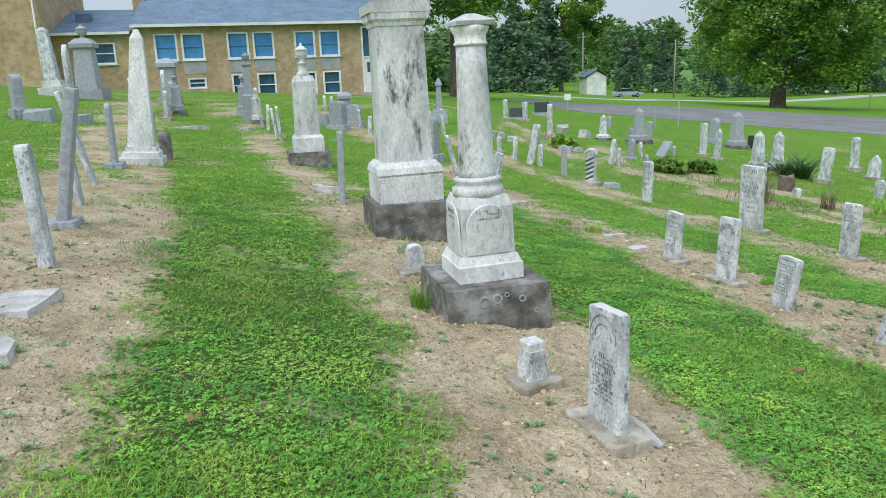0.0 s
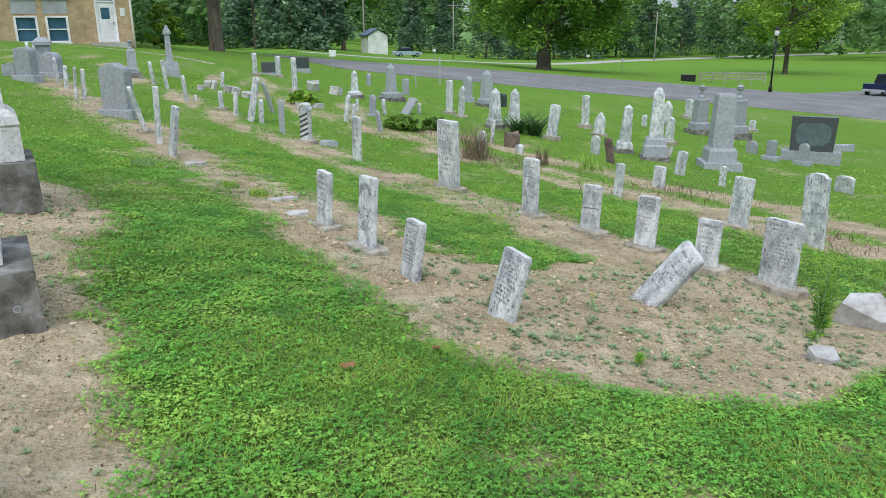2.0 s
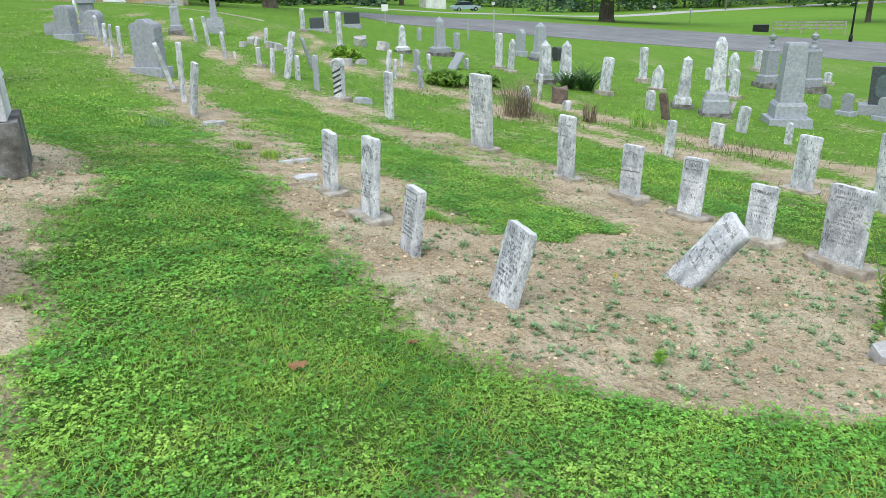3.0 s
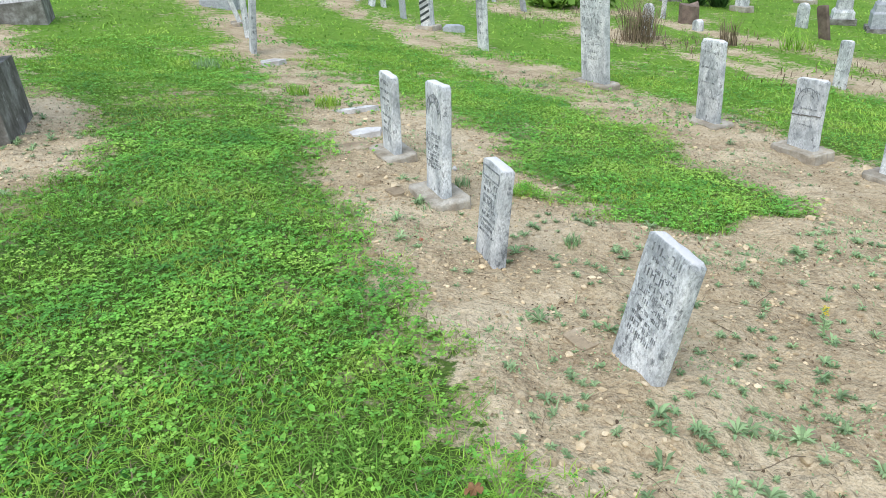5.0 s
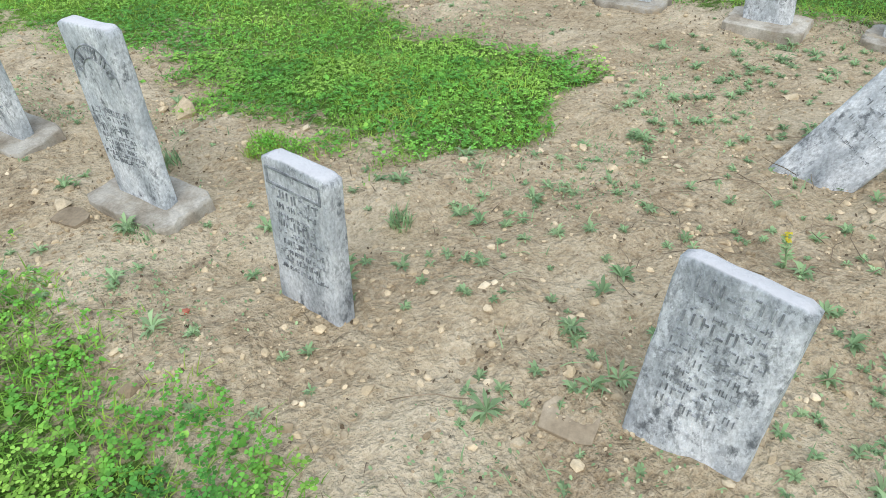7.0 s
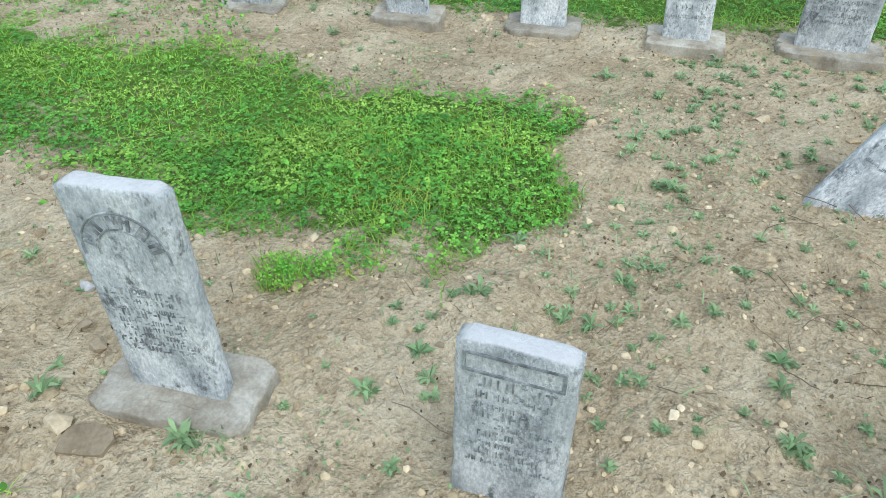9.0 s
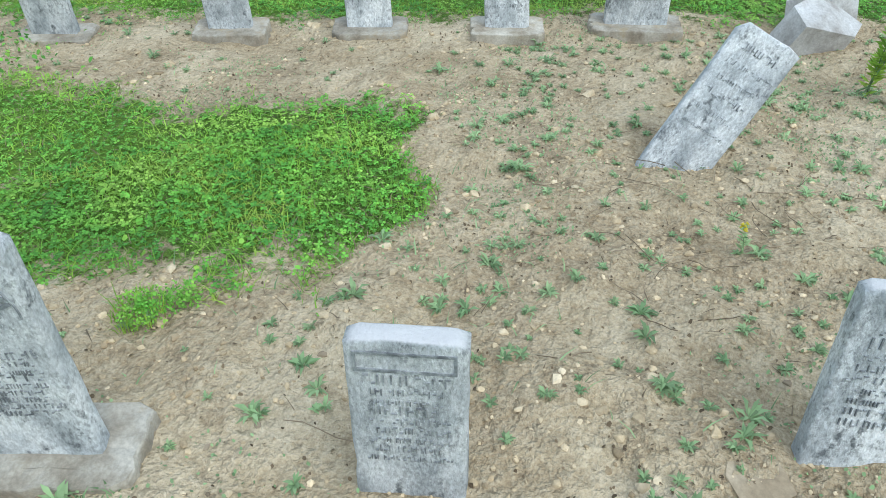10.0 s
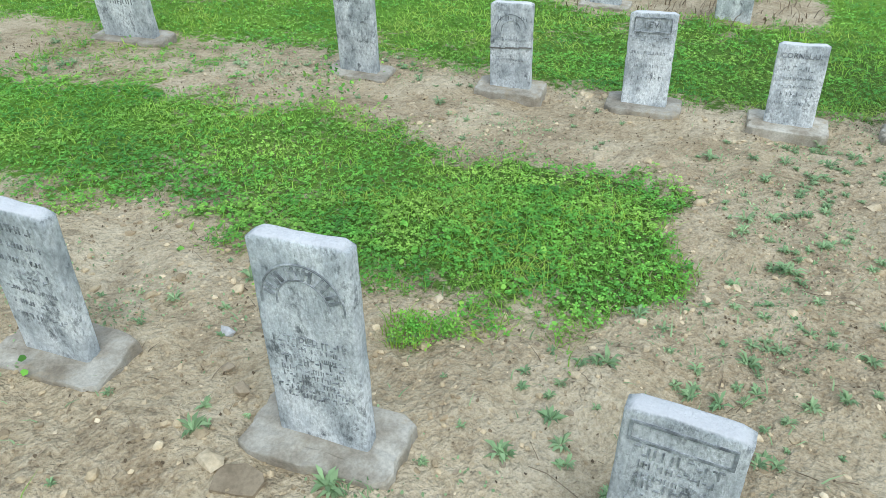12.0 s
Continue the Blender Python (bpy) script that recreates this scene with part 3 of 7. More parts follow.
def arch_relief(w, h, d, radius, centre):
    """Two raised rings of a half circle, as a carved arch."""
    bm = bmesh.new()
    for r, b in ((radius, 0.0035), (radius * 0.62, 0.003)):
        ts = np.linspace(-0.1, math.pi + 0.1, 25)
        prev = None
        for t in ts:
            c, s = math.cos(t), math.sin(t)
            ring = [bm.verts.new((q * c, yy, centre + q * s)) for q, yy in ((r - b, -d / 2 + 0.002), (r - b * 0.4, -d / 2 - 0.0035), (r + b * 0.4, -d / 2 - 0.0035), (r + b, -d / 2 + 0.002))]
            if prev:
                for i in range(3):
                    bm.faces.new((prev[i], prev[i + 1], ring[i + 1], ring[i]))
            prev = ring
    return bm


def writing(text, size, at, parent, material, arc=None):
    """Readable carved words on a stone, straight or along an arch."""
    marks = [(text, at, 0.0)] if arc is None else []
    if arc is not None:
        radius, z0, spread = arc
        for i, ch in enumerate(text):
            t = spread * (0.5 - (i + 0.5) / len(text))
            marks.append((ch, (-radius * math.sin(t) * 1.0, at[1], z0 + radius * math.cos(t)), t))
    bm = bmesh.new()
    for s, p, t in marks:
        c = bpy.data.curves.new("letters", "FONT")
        c.body, c.size, c.align_x, c.align_y, c.extrude, c.resolution_u = s, size, "CENTER", "CENTER", 0.003, 2
        ob = bpy.data.objects.new("letters", c)
        me = ob.to_mesh()
        me.transform(Matrix.Translation(p) @ Matrix.Rotation(-t, 4, "Y") @ Matrix.Rotation(radians(90), 4, "X"))
        bm.from_mesh(me)
        ob.to_mesh_clear()
        bpy.data.objects.remove(ob)
        bpy.data.curves.remove(c)
    return part("lettering", bm, material, parent, "carved name")


ROW = -73


def gravestone(x, y, w, h, d=0.06, top="flat", mat="marble", base=0.0, lean=0.0, side=0.0, rz=ROW, lines=0, size=0.021, label="", text_mat="letters", group="gravestones", top_line=0.92):
    """An upright tablet, in a stone socket where base gives its height. lean: degrees it falls back, side: to its own right."""
    COUNT[0] += 1
    seed = COUNT[0]
    g = thing("gravestone", pose(x, y, lift(x, y), 0, 0, rz), label or "weathered grey-white marble gravestone standing in bare soil", "gravestone", group)
    up = pose(0, 0, max(0.0, base - 0.01), -lean, side, 0)
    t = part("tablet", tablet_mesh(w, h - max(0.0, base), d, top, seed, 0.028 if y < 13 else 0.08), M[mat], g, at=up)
    if base > 0:
        a, b = w / 2 + 0.09, d / 2 + 0.1
        part("socket", worn_base(a, b, base, seed), M["granite" if mat in ("granite", "dark") else "socket"], g, "flat weathered stone socket")
    if lines:
        part("inscription", lettering(w, h - max(0.0, base), d, lines, seed, size, top_line, 0.22), M[text_mat], t, "worn carved writing")["kind"] = "stuff"
    return g, t


def worn_base(a, b, top, seed):
    """A low socket stone with worn, uneven edges."""
    rnd = random.Random(seed)
    bm = bmesh.new()
    n = 32
    rings = []
    shape = []
    for i in range(n):
        t = 2 * math.pi * (i + 0.5) / n
        c, s = math.cos(t), math.sin(t)
        q = 1 / (abs(c) ** 16 + abs(s) ** 16) ** 0.0625
        k = rnd.uniform(0.975, 1.02) - (0.1 * rnd.random() if rnd.random() < 0.1 else 0)
        shape.append((a * c * q * k, b * s * q * k))
    for z, f in ((-0.1, 1.02), (top - 0.012, 1.005), (top - 0.004, 0.995), (top, 0.975)):
        rings.append([bm.verts.new((x * f, y * f, z + (rnd.uniform(-0.004, 0.003) if z > 0 else 0))) for x, y in shape])
    inner = [bm.verts.new((x * 0.55, y * 0.55, top + rnd.uniform(-0.004, 0.002))) for x, y in shape]
    rings.append(inner)
    for p, q in zip(rings, rings[1:]):
        for i in range(n):
            bm.faces.new((p[i], p[(i + 1) % n], q[(i + 1) % n], q[i]))
    bm.faces.new(inner)
    bm.faces.new(rings[0][::-1])
    return bm


def slab(x, y, w, l, t, rz, label, tilt=(0, 0), mat="rubble", seed=1, sides=7, name="fallen_stone"):
    """A broken flat piece of stone lying on the ground."""
    rnd = random.Random(seed)
    bm = bmesh.new()
    ring = []
    for i in range(sides):
        a = 2 * math.pi * i / sides + rnd.uniform(-0.25, 0.25)
        k = rnd.uniform(0.8, 1.1)
        c, s = math.cos(a), math.sin(a)
        q = 1 / max(abs(c), abs(s)) ** 0.7
        ring.append((w / 2 * c * k * q, l / 2 * s * k * q))
    lower = [bm.verts.new((px, py, -0.06)) for px, py in ring]
    upper = [bm.verts.new((px * 0.96, py * 0.96, t + rnd.uniform(-0.2, 0.2) * t)) for px, py in ring]
    bm.faces.new(lower[::-1])
    mid = bm.verts.new((0, 0, t * 1.1))
    for i in range(sides):
        j = (i + 1) % sides
        bm.faces.new((lower[i], lower[j], upper[j], upper[i]))
        bm.faces.new((upper[i], upper[j], mid))
    soften(bm, min(0.012, t * 0.3), 1)
    ob = part(name, bm, M[mat], None, label, pose(x, y, lift(x, y), tilt[0], tilt[1], rz))
    return tagged(ob, label, "stone")


def monument(x, y, rz, label, sections, mats, names, name="monument", lean=0.0, side=0.0, category="monument"):
    g = thing(name, pose(x, y, lift(x, y), 0, 0, rz), label, category, "monuments")
    for nm, sec, mt in zip(names, sections, mats):
        part(nm, stack(sec, 0.012), M[mt], g, at=pose(0, 0, 0, lean, side, 0))
    return g


def obelisk(x, y, half, h, rz, mat="granite", label="", base=1.55, lean=0.0, side=0.0, tip=0.12):
    """A tapering square shaft with a pointed tip on a stepped base."""
    b = half * base
    return monument(x, y, rz, label or "grey stone obelisk on a stepped base", [
        [(-0.15, b * 1.25, b * 1.25), (h * 0.1, b * 1.22, b * 1.22)],
        [(h * 0.1, b, b), (h * 0.2, b * 0.97, b * 0.97), (h * 0.24, half * 1.12, half * 1.12)],
        [(h * 0.24, half, half), (h * (1 - tip), half * 0.7, half * 0.7), (h, half * 0.06, half * 0.06)]],
        ["plinth", mat, mat], ["plinth", "base_block", "shaft"], "obelisk", lean, side)


def urn(bm_parts, z, r, parent, mat):
    part("urn", turned([(z, r * 0.7), (z + r * 0.12, r * 0.68), (z + r * 0.2, r * 0.42), (z + r * 0.45, r * 0.3), (z + r * 0.62, r * 0.5), (z + r * 0.9, r * 0.92), (z + r * 1.3, r * 1.08),
                        (z + r * 1.72, r * 1.04), (z + r * 1.78, r * 1.16), (z + r * 1.9, r * 1.14), (z + r * 1.96, r * 0.9), (z + r * 2.2, r * 0.62), (z + r * 2.38, r * 0.3), (z + r * 2.46, r * 0.26), (z + r * 2.6, r * 0.3), (z + r * 2.75, r * 0.06)], 28), M[mat], parent)


# ---- the row of monuments by the camera ----
def column_monument():
    x, y = 0.1, 5.53
    g = thing("column_monument", pose(x, y, lift(x, y), 0, 0, 17 - 90 + 90), "white marble column on a tall pedestal and dark stone plinth", "monument", "monuments")
    part("plinth", stack([(-0.25, 0.395, 0.43), (0.0, 0.395, 0.43), (0.3, 0.387, 0.422)], 0.02, 0.006, 3), M["plinth"], g, "grey mottled plinth with lichen rings")
    for lx, lz, r in ((-0.12, 0.2, 0.045), (-0.02, 0.215, 0.038), (0.17, 0.2, 0.028), (0.05, 0.24, 0.02), (-0.27, 0.15, 0.02), (0.28, 0.1, 0.022)):
        bm = bmesh.new()
        rnd = random.Random(int(lx * 100))
        rings = [[bm.verts.new((lx + rr * rnd.uniform(0.85, 1.15) * math.cos(a), yy, lz + rr * math.sin(a))) for a in np.linspace(0, 6.283, 14, endpoint=False)] for rr, yy in ((r, -0.42), (r * 0.92, -0.4305), (r * 0.6, -0.429))]
        for p, q in zip(rings, rings[1:]):
            for i in range(14):
                bm.faces.new((p[i], p[(i + 1) % 14], q[(i + 1) % 14], q[i]))
        part("lichen", bm, M["granite"], g, "pale grey lichen ring")
    up = pose(0, 0, 0.3, 0, -1.5, 0) @ Matrix.Diagonal((1, 1, 0.945, 1))
    part("base_block", stack([(0, 0.25, 0.25), (0.13, 0.25, 0.25), (0.14, 0.24, 0.24), (0.2, 0.218, 0.218)], 0.012), M["white"], g, at=up)
    die = part("die", stack([(0.2, 0.205, 0.205), (0.42, 0.198, 0.198), (0.58, 0.2, 0.2), (0.66, 0.175, 0.175)], 0.03), M["white"], g, at=up)
    for k in range(4):
        bm = bmesh.new()
        n = 14
        ring = [bm.verts.new((0.17 * math.cos(t), -0.204, 0.42 + 0.19 * math.sin(t))) for t in np.linspace(0, math.pi, n)]
        low = [bm.verts.new((v.co.x * 0.97, -0.216, 0.42 + (v.co.z - 0.42) * 0.95)) for v in ring]
        for i in range(n - 1):
            bm.faces.new((ring[i], ring[i + 1], low[i + 1], low[i]))
        bm.faces.new(low[::-1])
        foot = [bm.verts.new((sx * 0.165, -0.2165, 0.215)) for sx in (1, -1)]
        wall_foot = [bm.verts.new((sx * 0.17, -0.2, 0.21)) for sx in (1, -1)]
        bm.faces.new((low[0], low[-1], foot[1], foot[0]))
        bm.faces.new((ring[0], low[0], foot[0], wall_foot[0]))
        bm.faces.new((low[-1], ring[-1], wall_foot[1], foot[1]))
        bm.faces.new((foot[0], foot[1], wall_foot[1], wall_foot[0]))
        bmesh.ops.rotate(bm, cent=(0, 0, 0), matrix=Matrix.Rotation(radians(90 * k), 3, "Z"), verts=bm.verts)
        shield = part("arched_panel", bm, M["white"], die)
        if k in (0, 3):
            q = lettering(0.26, 0.6, 0.434, 2, 40 + k, 0.026, 0.92, 0.78)
            bmesh.ops.rotate(q, cent=(0, 0, 0), matrix=Matrix.Rotation(radians(90 * k), 3, "Z"), verts=q.verts)
            part("inscription", q, M["letters"], die, "worn carved name")["kind"] = "stuff"
    part("moulding", turned([(0.655, 0.185), (0.69, 0.195), (0.72, 0.19), (0.735, 0.165), (0.755, 0.165), (0.775, 0.18), (0.79, 0.18), (0.805, 0.155)], 32), M["white"], g, at=up)
    part("shaft", turned([(0.8, 0.145), (0.85, 0.136), (1.2, 0.126), (1.6, 0.113), (1.8, 0.108)], 32), M["white"], g, at=up)
    part("capital", turned([(1.8, 0.112), (1.805, 0.122), (1.82, 0.122), (1.83, 0.112), (1.88, 0.117), (1.9, 0.13), (1.93, 0.14), (1.945, 0.135)], 32), M["white"], g, at=up)
    part("cap", stack([(1.945, 0.14, 0.14), (1.975, 0.145, 0.145), (1.99, 0.12, 0.12), (2.03, 0.04, 0.04)], 0.01, 0.006, 5), M["white"], g, "chipped white cap slab", at=up)


def big_monument():
    x, y = -0.74, 8.69
    g = thing("marble_monument", pose(x, y, lift(x, y), 0, 0, 17), "tall white marble monument with a gabled cap and black streaks", "monument", "monuments")
    part("plinth", stack([(-0.25, 0.465, 0.46), (0.41, 0.45, 0.45)], 0.02, 0.006, 4), M["plinth"], g, "dark grey stone plinth")
    up = pose(0, 0, 0.41, 0, -1.0, 0)
    part("base_block", stack([(0, 0.375, 0.355), (0.29, 0.375, 0.355), (0.31, 0.36, 0.34), (0.33, 0.385, 0.365), (0.4, 0.37, 0.35), (0.46, 0.315, 0.295)], 0.012), M["white"], g, at=up)
    part("die", stack([(0.46, 0.29, 0.27), (1.96, 0.268, 0.25)], 0.012), M["streaked"], g, "white marble shaft with black lichen streaks", at=up)
    part("cornice", stack([(1.96, 0.28, 0.262), (2.0, 0.29, 0.272), (2.03, 0.32, 0.302), (2.1, 0.325, 0.305)], 0.01), M["white"], g, at=up)
    bm = bmesh.new()
    for s in (-1, 1):
        ring = [bm.verts.new((px, s * 0.31, pz)) for px, pz in ((-0.345, 2.1), (0.345, 2.1), (0.345, 2.2), (0.19, 2.26), (0.0, 2.38), (-0.19, 2.26), (-0.345, 2.2))]
        if s < 0:
            first = ring
            bm.faces.new(ring)
        else:
            bm.faces.new(ring[::-1])
            for i in range(7):
                bm.faces.new((first[(i + 1) % 7], first[i], ring[i], ring[(i + 1) % 7]))
    part("gable_cap", soften(bm, 0.015), M["white"], g, at=up)


def urn_monument(x, y, rz, s, mat, label, plinth="plinth"):
    g = thing("urn_monument", pose(x, y, lift(x, y), 0, 0, rz), label, "monument", "monuments")
    part("plinth", stack([(-0.2, 0.46 * s, 0.42 * s), (0.24 * s, 0.45 * s, 0.41 * s)], 0.02), M[plinth], g, "dark stone plinth")
    part("base_block", stack([(0.24 * s, 0.33 * s, 0.3 * s), (0.48 * s, 0.33 * s, 0.3 * s), (0.53 * s, 0.29 * s, 0.25 * s)], 0.012), M[mat], g)
    part("die", stack([(0.53 * s, 0.26 * s, 0.22 * s), (1.35 * s, 0.24 * s, 0.2 * s), (1.45 * s, 0.245 * s, 0.21 * s), (1.55 * s, 0.19 * s, 0.16 * s)], 0.012), M["streaked" if mat == "white" else mat], g)
    part("neck", turned([(1.55 * s, 0.17 * s), (1.62 * s, 0.1 * s), (1.74 * s, 0.075 * s), (1.76 * s, 0.11 * s)]), M[mat], g)
    urn(None, 1.76 * s, 0.125 * s, g, mat)
    return g


column_monument()
big_monument()
urn_monument(-3.2, 14.75, 17, 1.03, "white", "white marble monument topped by a stone urn").scale = (0.88, 0.88, 1.09)

# near stones of the first row
g, t = gravestone(0.69, 3.48, 0.28, 0.66, 0.065, base=0.05, lean=1.5, side=-3, rz=-68, lines=10, top_line=0.6, label="grey-white marble gravestone with a carved arch, in a stone socket")
part("carved_arch", arch_relief(0.3, 0.62, 0.065, 0.115, 0.46), M["letters"], t)
def footstone(x, y, rz, label):
    """A little tapering post with a bleached top, in a worn slab."""
    g = thing("footstone", pose(x, y, lift(x, y), 0, 0, rz), label, "gravestone", "gravestones")
    part("socket", worn_base(0.13, 0.14, 0.04, 91), M["socket"], g, "flat weathered stone socket")
    part("post", stack([(0.03, 0.062, 0.065), (0.12, 0.058, 0.06), (0.215, 0.054, 0.056)], 0.008, 0.005, 7), M["marble"], g)
    part("cap", stack([(0.215, 0.0545, 0.0565), (0.26, 0.053, 0.055), (0.27, 0.045, 0.047)], 0.008, 0.005, 8), M["white"], g, "bleached white top")


footstone(0.36, 4.05, -60, "small squat footstone with a bleached white top")
gravestone(-0.5, 6.6, 0.16, 0.27, 0.12, "round", base=0.04, rz=17, label="small squat footstone of grey stone")
slab(0.84, 3.5, 0.11, 0.38, 0.04, 34, "broken white marble slab lying behind a gravestone", (9, -6), "rubble", 9, 6)
gravestone(-1.81, 10.36, 0.3, 1.02, 0.06, mat="granite", lean=2, side=-2, label="thin dark grey slab gravestone seen on edge")
slab(-2.21, 11.32, 0.16, 0.6, 0.09, 60, "broken white marble pieces lying in weeds", (0, 6), seed=8)
slab(-2.42, 11.58, 0.2, 0.4, 0.06, 20, "broken white marble piece lying in weeds", (0, 4), seed=9)

# second row, on the soil ahead
gravestone(3.394, 5.727, 0.295, 0.51, 0.06, lean=14, side=3, rz=-77.5, lines=11, size=0.024, label="leaning grey marble gravestone with worn writing and dark lichen")
g, t = gravestone(2.943, 6.753, 0.27, 0.485, 0.065, lean=8.5, side=-0.4, rz=-75, lines=9, top_line=0.78, label="small grey-white marble gravestone with a panelled top edge")
part("panel_border", boxes((-0.115, 0.11, -0.036, -0.026, 0.4, 0.407), (0.103, 0.11, -0.036, -0.026, 0.407, 0.455), (-0.115, -0.108, -0.036, -0.026, 0.407, 0.455), (-0.108, 0.103, -0.036, -0.026, 0.449, 0.455)), M["letters"], t)
g, t = gravestone(2.712, 7.649, 0.28, 0.705, 0.06, base=0.045, lean=5.3, side=-2, rz=-70, lines=9, top_line=0.54, size=0.018, label="marble gravestone with a carved name arch in a sandy socket")
part("carved_arch", arch_relief(0.28, 0.64, 0.06, 0.118, 0.475), M["letters"], t)
for k in range(6):
    # worn raised letters round the arch, past reading
    turn = radians(158 - 27.2 * k)
    mark = boxes((-0.013, -0.005, -0.034, -0.026, -0.017, 0.017), (0.005, 0.013, -0.034, -0.026, -0.017, 0.017), (-0.005, 0.005, -0.033, -0.026, -0.004 + 0.008 * (k % 2), 0.004 + 0.008 * (k % 2)))
    part("worn_letter", mark, M["letters"], t, at=Matrix.Translation((0.096 * math.cos(turn), 0, 0.472 + 0.096 * math.sin(turn))) @ Matrix.Rotation(math.pi / 2 - turn, 4, "Y"))
writing("DIED", 0.026, (0, -0.031, 0.36), t, M["letters"])
gravestone(2.402, 8.575, 0.26, 0.61, 0.06, base=0.045, lean=2, side=3, rz=-69, lines=7, label="slim grey marble gravestone in a sandy stone socket")
slab(2.16, 9.27, 0.3, 0.2, 0.012, 30, "flat broken white stone sunk in the soil", seed=11)
slab(1.98, 10.1, 0.5, 0.1, 0.01, 12, "flat broken white stone sunk in the soil", seed=12)
slab(0.85, 12.35, 0.34, 0.34, 0.04, 15, "square white stone lying flat in the soil", seed=13, sides=5)
gravestone(0.46, 13.15, 0.3, 0.76, 0.07, lean=9, side=2, label="narrow leaning white marble gravestone in the grass edge")
gravestone(0.13, 14.4, 0.14, 0.95, 0.08, lean=2, label="narrow tall white marble gravestone")
gravestone(-0.25, 15.63, 0.2, 0.88, 0.07, "round", lean=-14, base=0.05, label="narrow white marble gravestone with a rounded head leaning uphill")
g, t = gravestone(-1.0, 17.68, 0.62, 1.1, 0.24, "ogee", "granite", base=0.16, rz=-30, label="broad grey granite gravestone with a curved top")
gravestone(-2.12, 20.04, 0.2, 0.7, 0.08, "segment", lean=2, label="narrow white marble gravestone far down the row")
gravestone(-2.28, 19.92, 0.1, 0.73, 0.06, lean=4, label="thin white marble gravestone seen on edge")
gravestone(-2.92, 21.95, 0.24, 0.56, 0.08, "segment", lean=4, label="narrow white marble gravestone far down the row")
gravestone(-3.35, 23.08, 0.2, 0.64, 0.08, "round", lean=-3, label="narrow white marble gravestone far down the row")
gravestone(-3.7, 24.2, 0.5, 0.7, 0.25, "round", "granite", base=0.15, rz=-30, label="rounded grey granite gravestone")
monument(-4.15, 25.3, 10, "grey granite pedestal monument with a wide rounded cap", [
    [(-0.2, 0.3, 0.3), (0.2, 0.29, 0.29)], [(0.2, 0.2, 0.2), (0.78, 0.19, 0.19)], [(0.78, 0.25, 0.25), (0.88, 0.25, 0.25), (1.0, 0.1, 0.1)]], ["granite"] * 3, ["base_block", "die", "cap"])
gravestone(-5.2, 28.4, 0.3, 0.6, 0.1, "segment", lean=3, label="white marble gravestone near the building")
gravestone(-5.6, 29.3, 0.26, 0.56, 0.1, "round", lean=-2, label="small white marble gravestone near the building")
gravestone(-4.6, 27.0, 0.34, 0.72, 0.12, "segment", "granite", label="grey granite gravestone near the building")

# third row
gravestone(6.499, 6.729, 0.38, 0.685, 0.06, base=0.05, lean=3, side=-1, rz=-75, lines=12, size=0.024, label="wide pale marble gravestone in a stone socket")
g, t = gravestone(6.213, 7.465, 0.272, 0.53, 0.06, base=0.05, lean=6, side=-2.7, rz=-72, lines=5, top_line=0.74, label="pale marble gravestone with a carved name at its top")
writing("CORNELIUS", 0.042, (0, -0.031, 0.415), t, M["letters"])
g, t = gravestone(5.953, 8.273, 0.28, 0.621, 0.06, base=0.05, lean=6.5, side=-1.8, rz=-70, lines=4, top_line=0.78, label="pale marble gravestone with a small carved name plaque")
writing("LEVI", 0.055, (0, -0.031, 0.5), t, M["letters"])
part("name_plaque", boxes((-0.105, 0.105, -0.036, -0.028, 0.455, 0.461), (-0.105, 0.105, -0.036, -0.028, 0.539, 0.545), (-0.111, -0.105, -0.036, -0.028, 0.461, 0.539), (0.105, 0.111, -0.036, -0.028, 0.461, 0.539)), M["letters"], t)
g, t = gravestone(5.665, 9.097, 0.275, 0.603, 0.06, base=0.05, lean=5.3, side=-1.9, rz=-69, lines=3, label="pale marble gravestone cracked across, in a stone socket")
part("carved_arch", arch_relief(0.28, 0.55, 0.06, 0.1, 0.38), M["letters"], t)
part("crack", boxes((-0.14, -0.03, -0.0335, -0.028, 0.26, 0.268), (-0.035, 0.06, -0.0335, -0.028, 0.264, 0.274), (0.055, 0.14, -0.0335, -0.028, 0.27, 0.28)), M["plinth"], t, "dark crack across the stone")
gravestone(5.268, 10.117, 0.29, 0.782, 0.06, "chip", base=0.03, lean=0.5, side=0, rz=-71, lines=4, label="tall narrow marble gravestone broken at its foot")
gravestone(4.633, 12.011, 0.455, 1.075, 0.08, base=0.04, lean=-1.5, rz=-66, lines=9, size=0.05, label="tall wide grey-white marble gravestone with worn writing")
gravestone(3.51, 14.42, 0.29, 0.8, 0.07, lean=1, lines=5, size=0.04, label="narrow grey marble gravestone at the soil edge")
slab(3.17, 16.24, 0.4, 0.3, 0.1, -20, "low grey stone block lying in the grass", mat="granite", seed=21, sides=5)
gravestone(2.29, 17.6, 0.22, 0.72, 0.07, mat="granite", label="narrow upright grey marble gravestone")
gravestone(1.86, 19.12, 0.22, 0.55, 0.07, "round", lean=2, label="small rounded white marble gravestone")
gravestone(1.61, 19.26, 0.32, 1.04, 0.08, lean=13, side=-3, label="tall white marble gravestone leaning steeply")
gravestone(2.18, 21.6, 0.2, 0.85, 0.07, "round", "granite", lean=-16, side=4, label="dark thin gravestone leaning against its neighbour")
gravestone(1.26, 19.97, 0.2, 0.56, 0.07, lean=4, label="small narrow white marble gravestone down the row")
gravestone(0.89, 20.97, 0.2, 0.48, 0.08, base=0.06, label="small white marble gravestone on a flat base")
gravestone(-0.04, 22.05, 0.2, 0.67, 0.08, "round", lean=-4, label="narrow white marble gravestone with a rounded top")
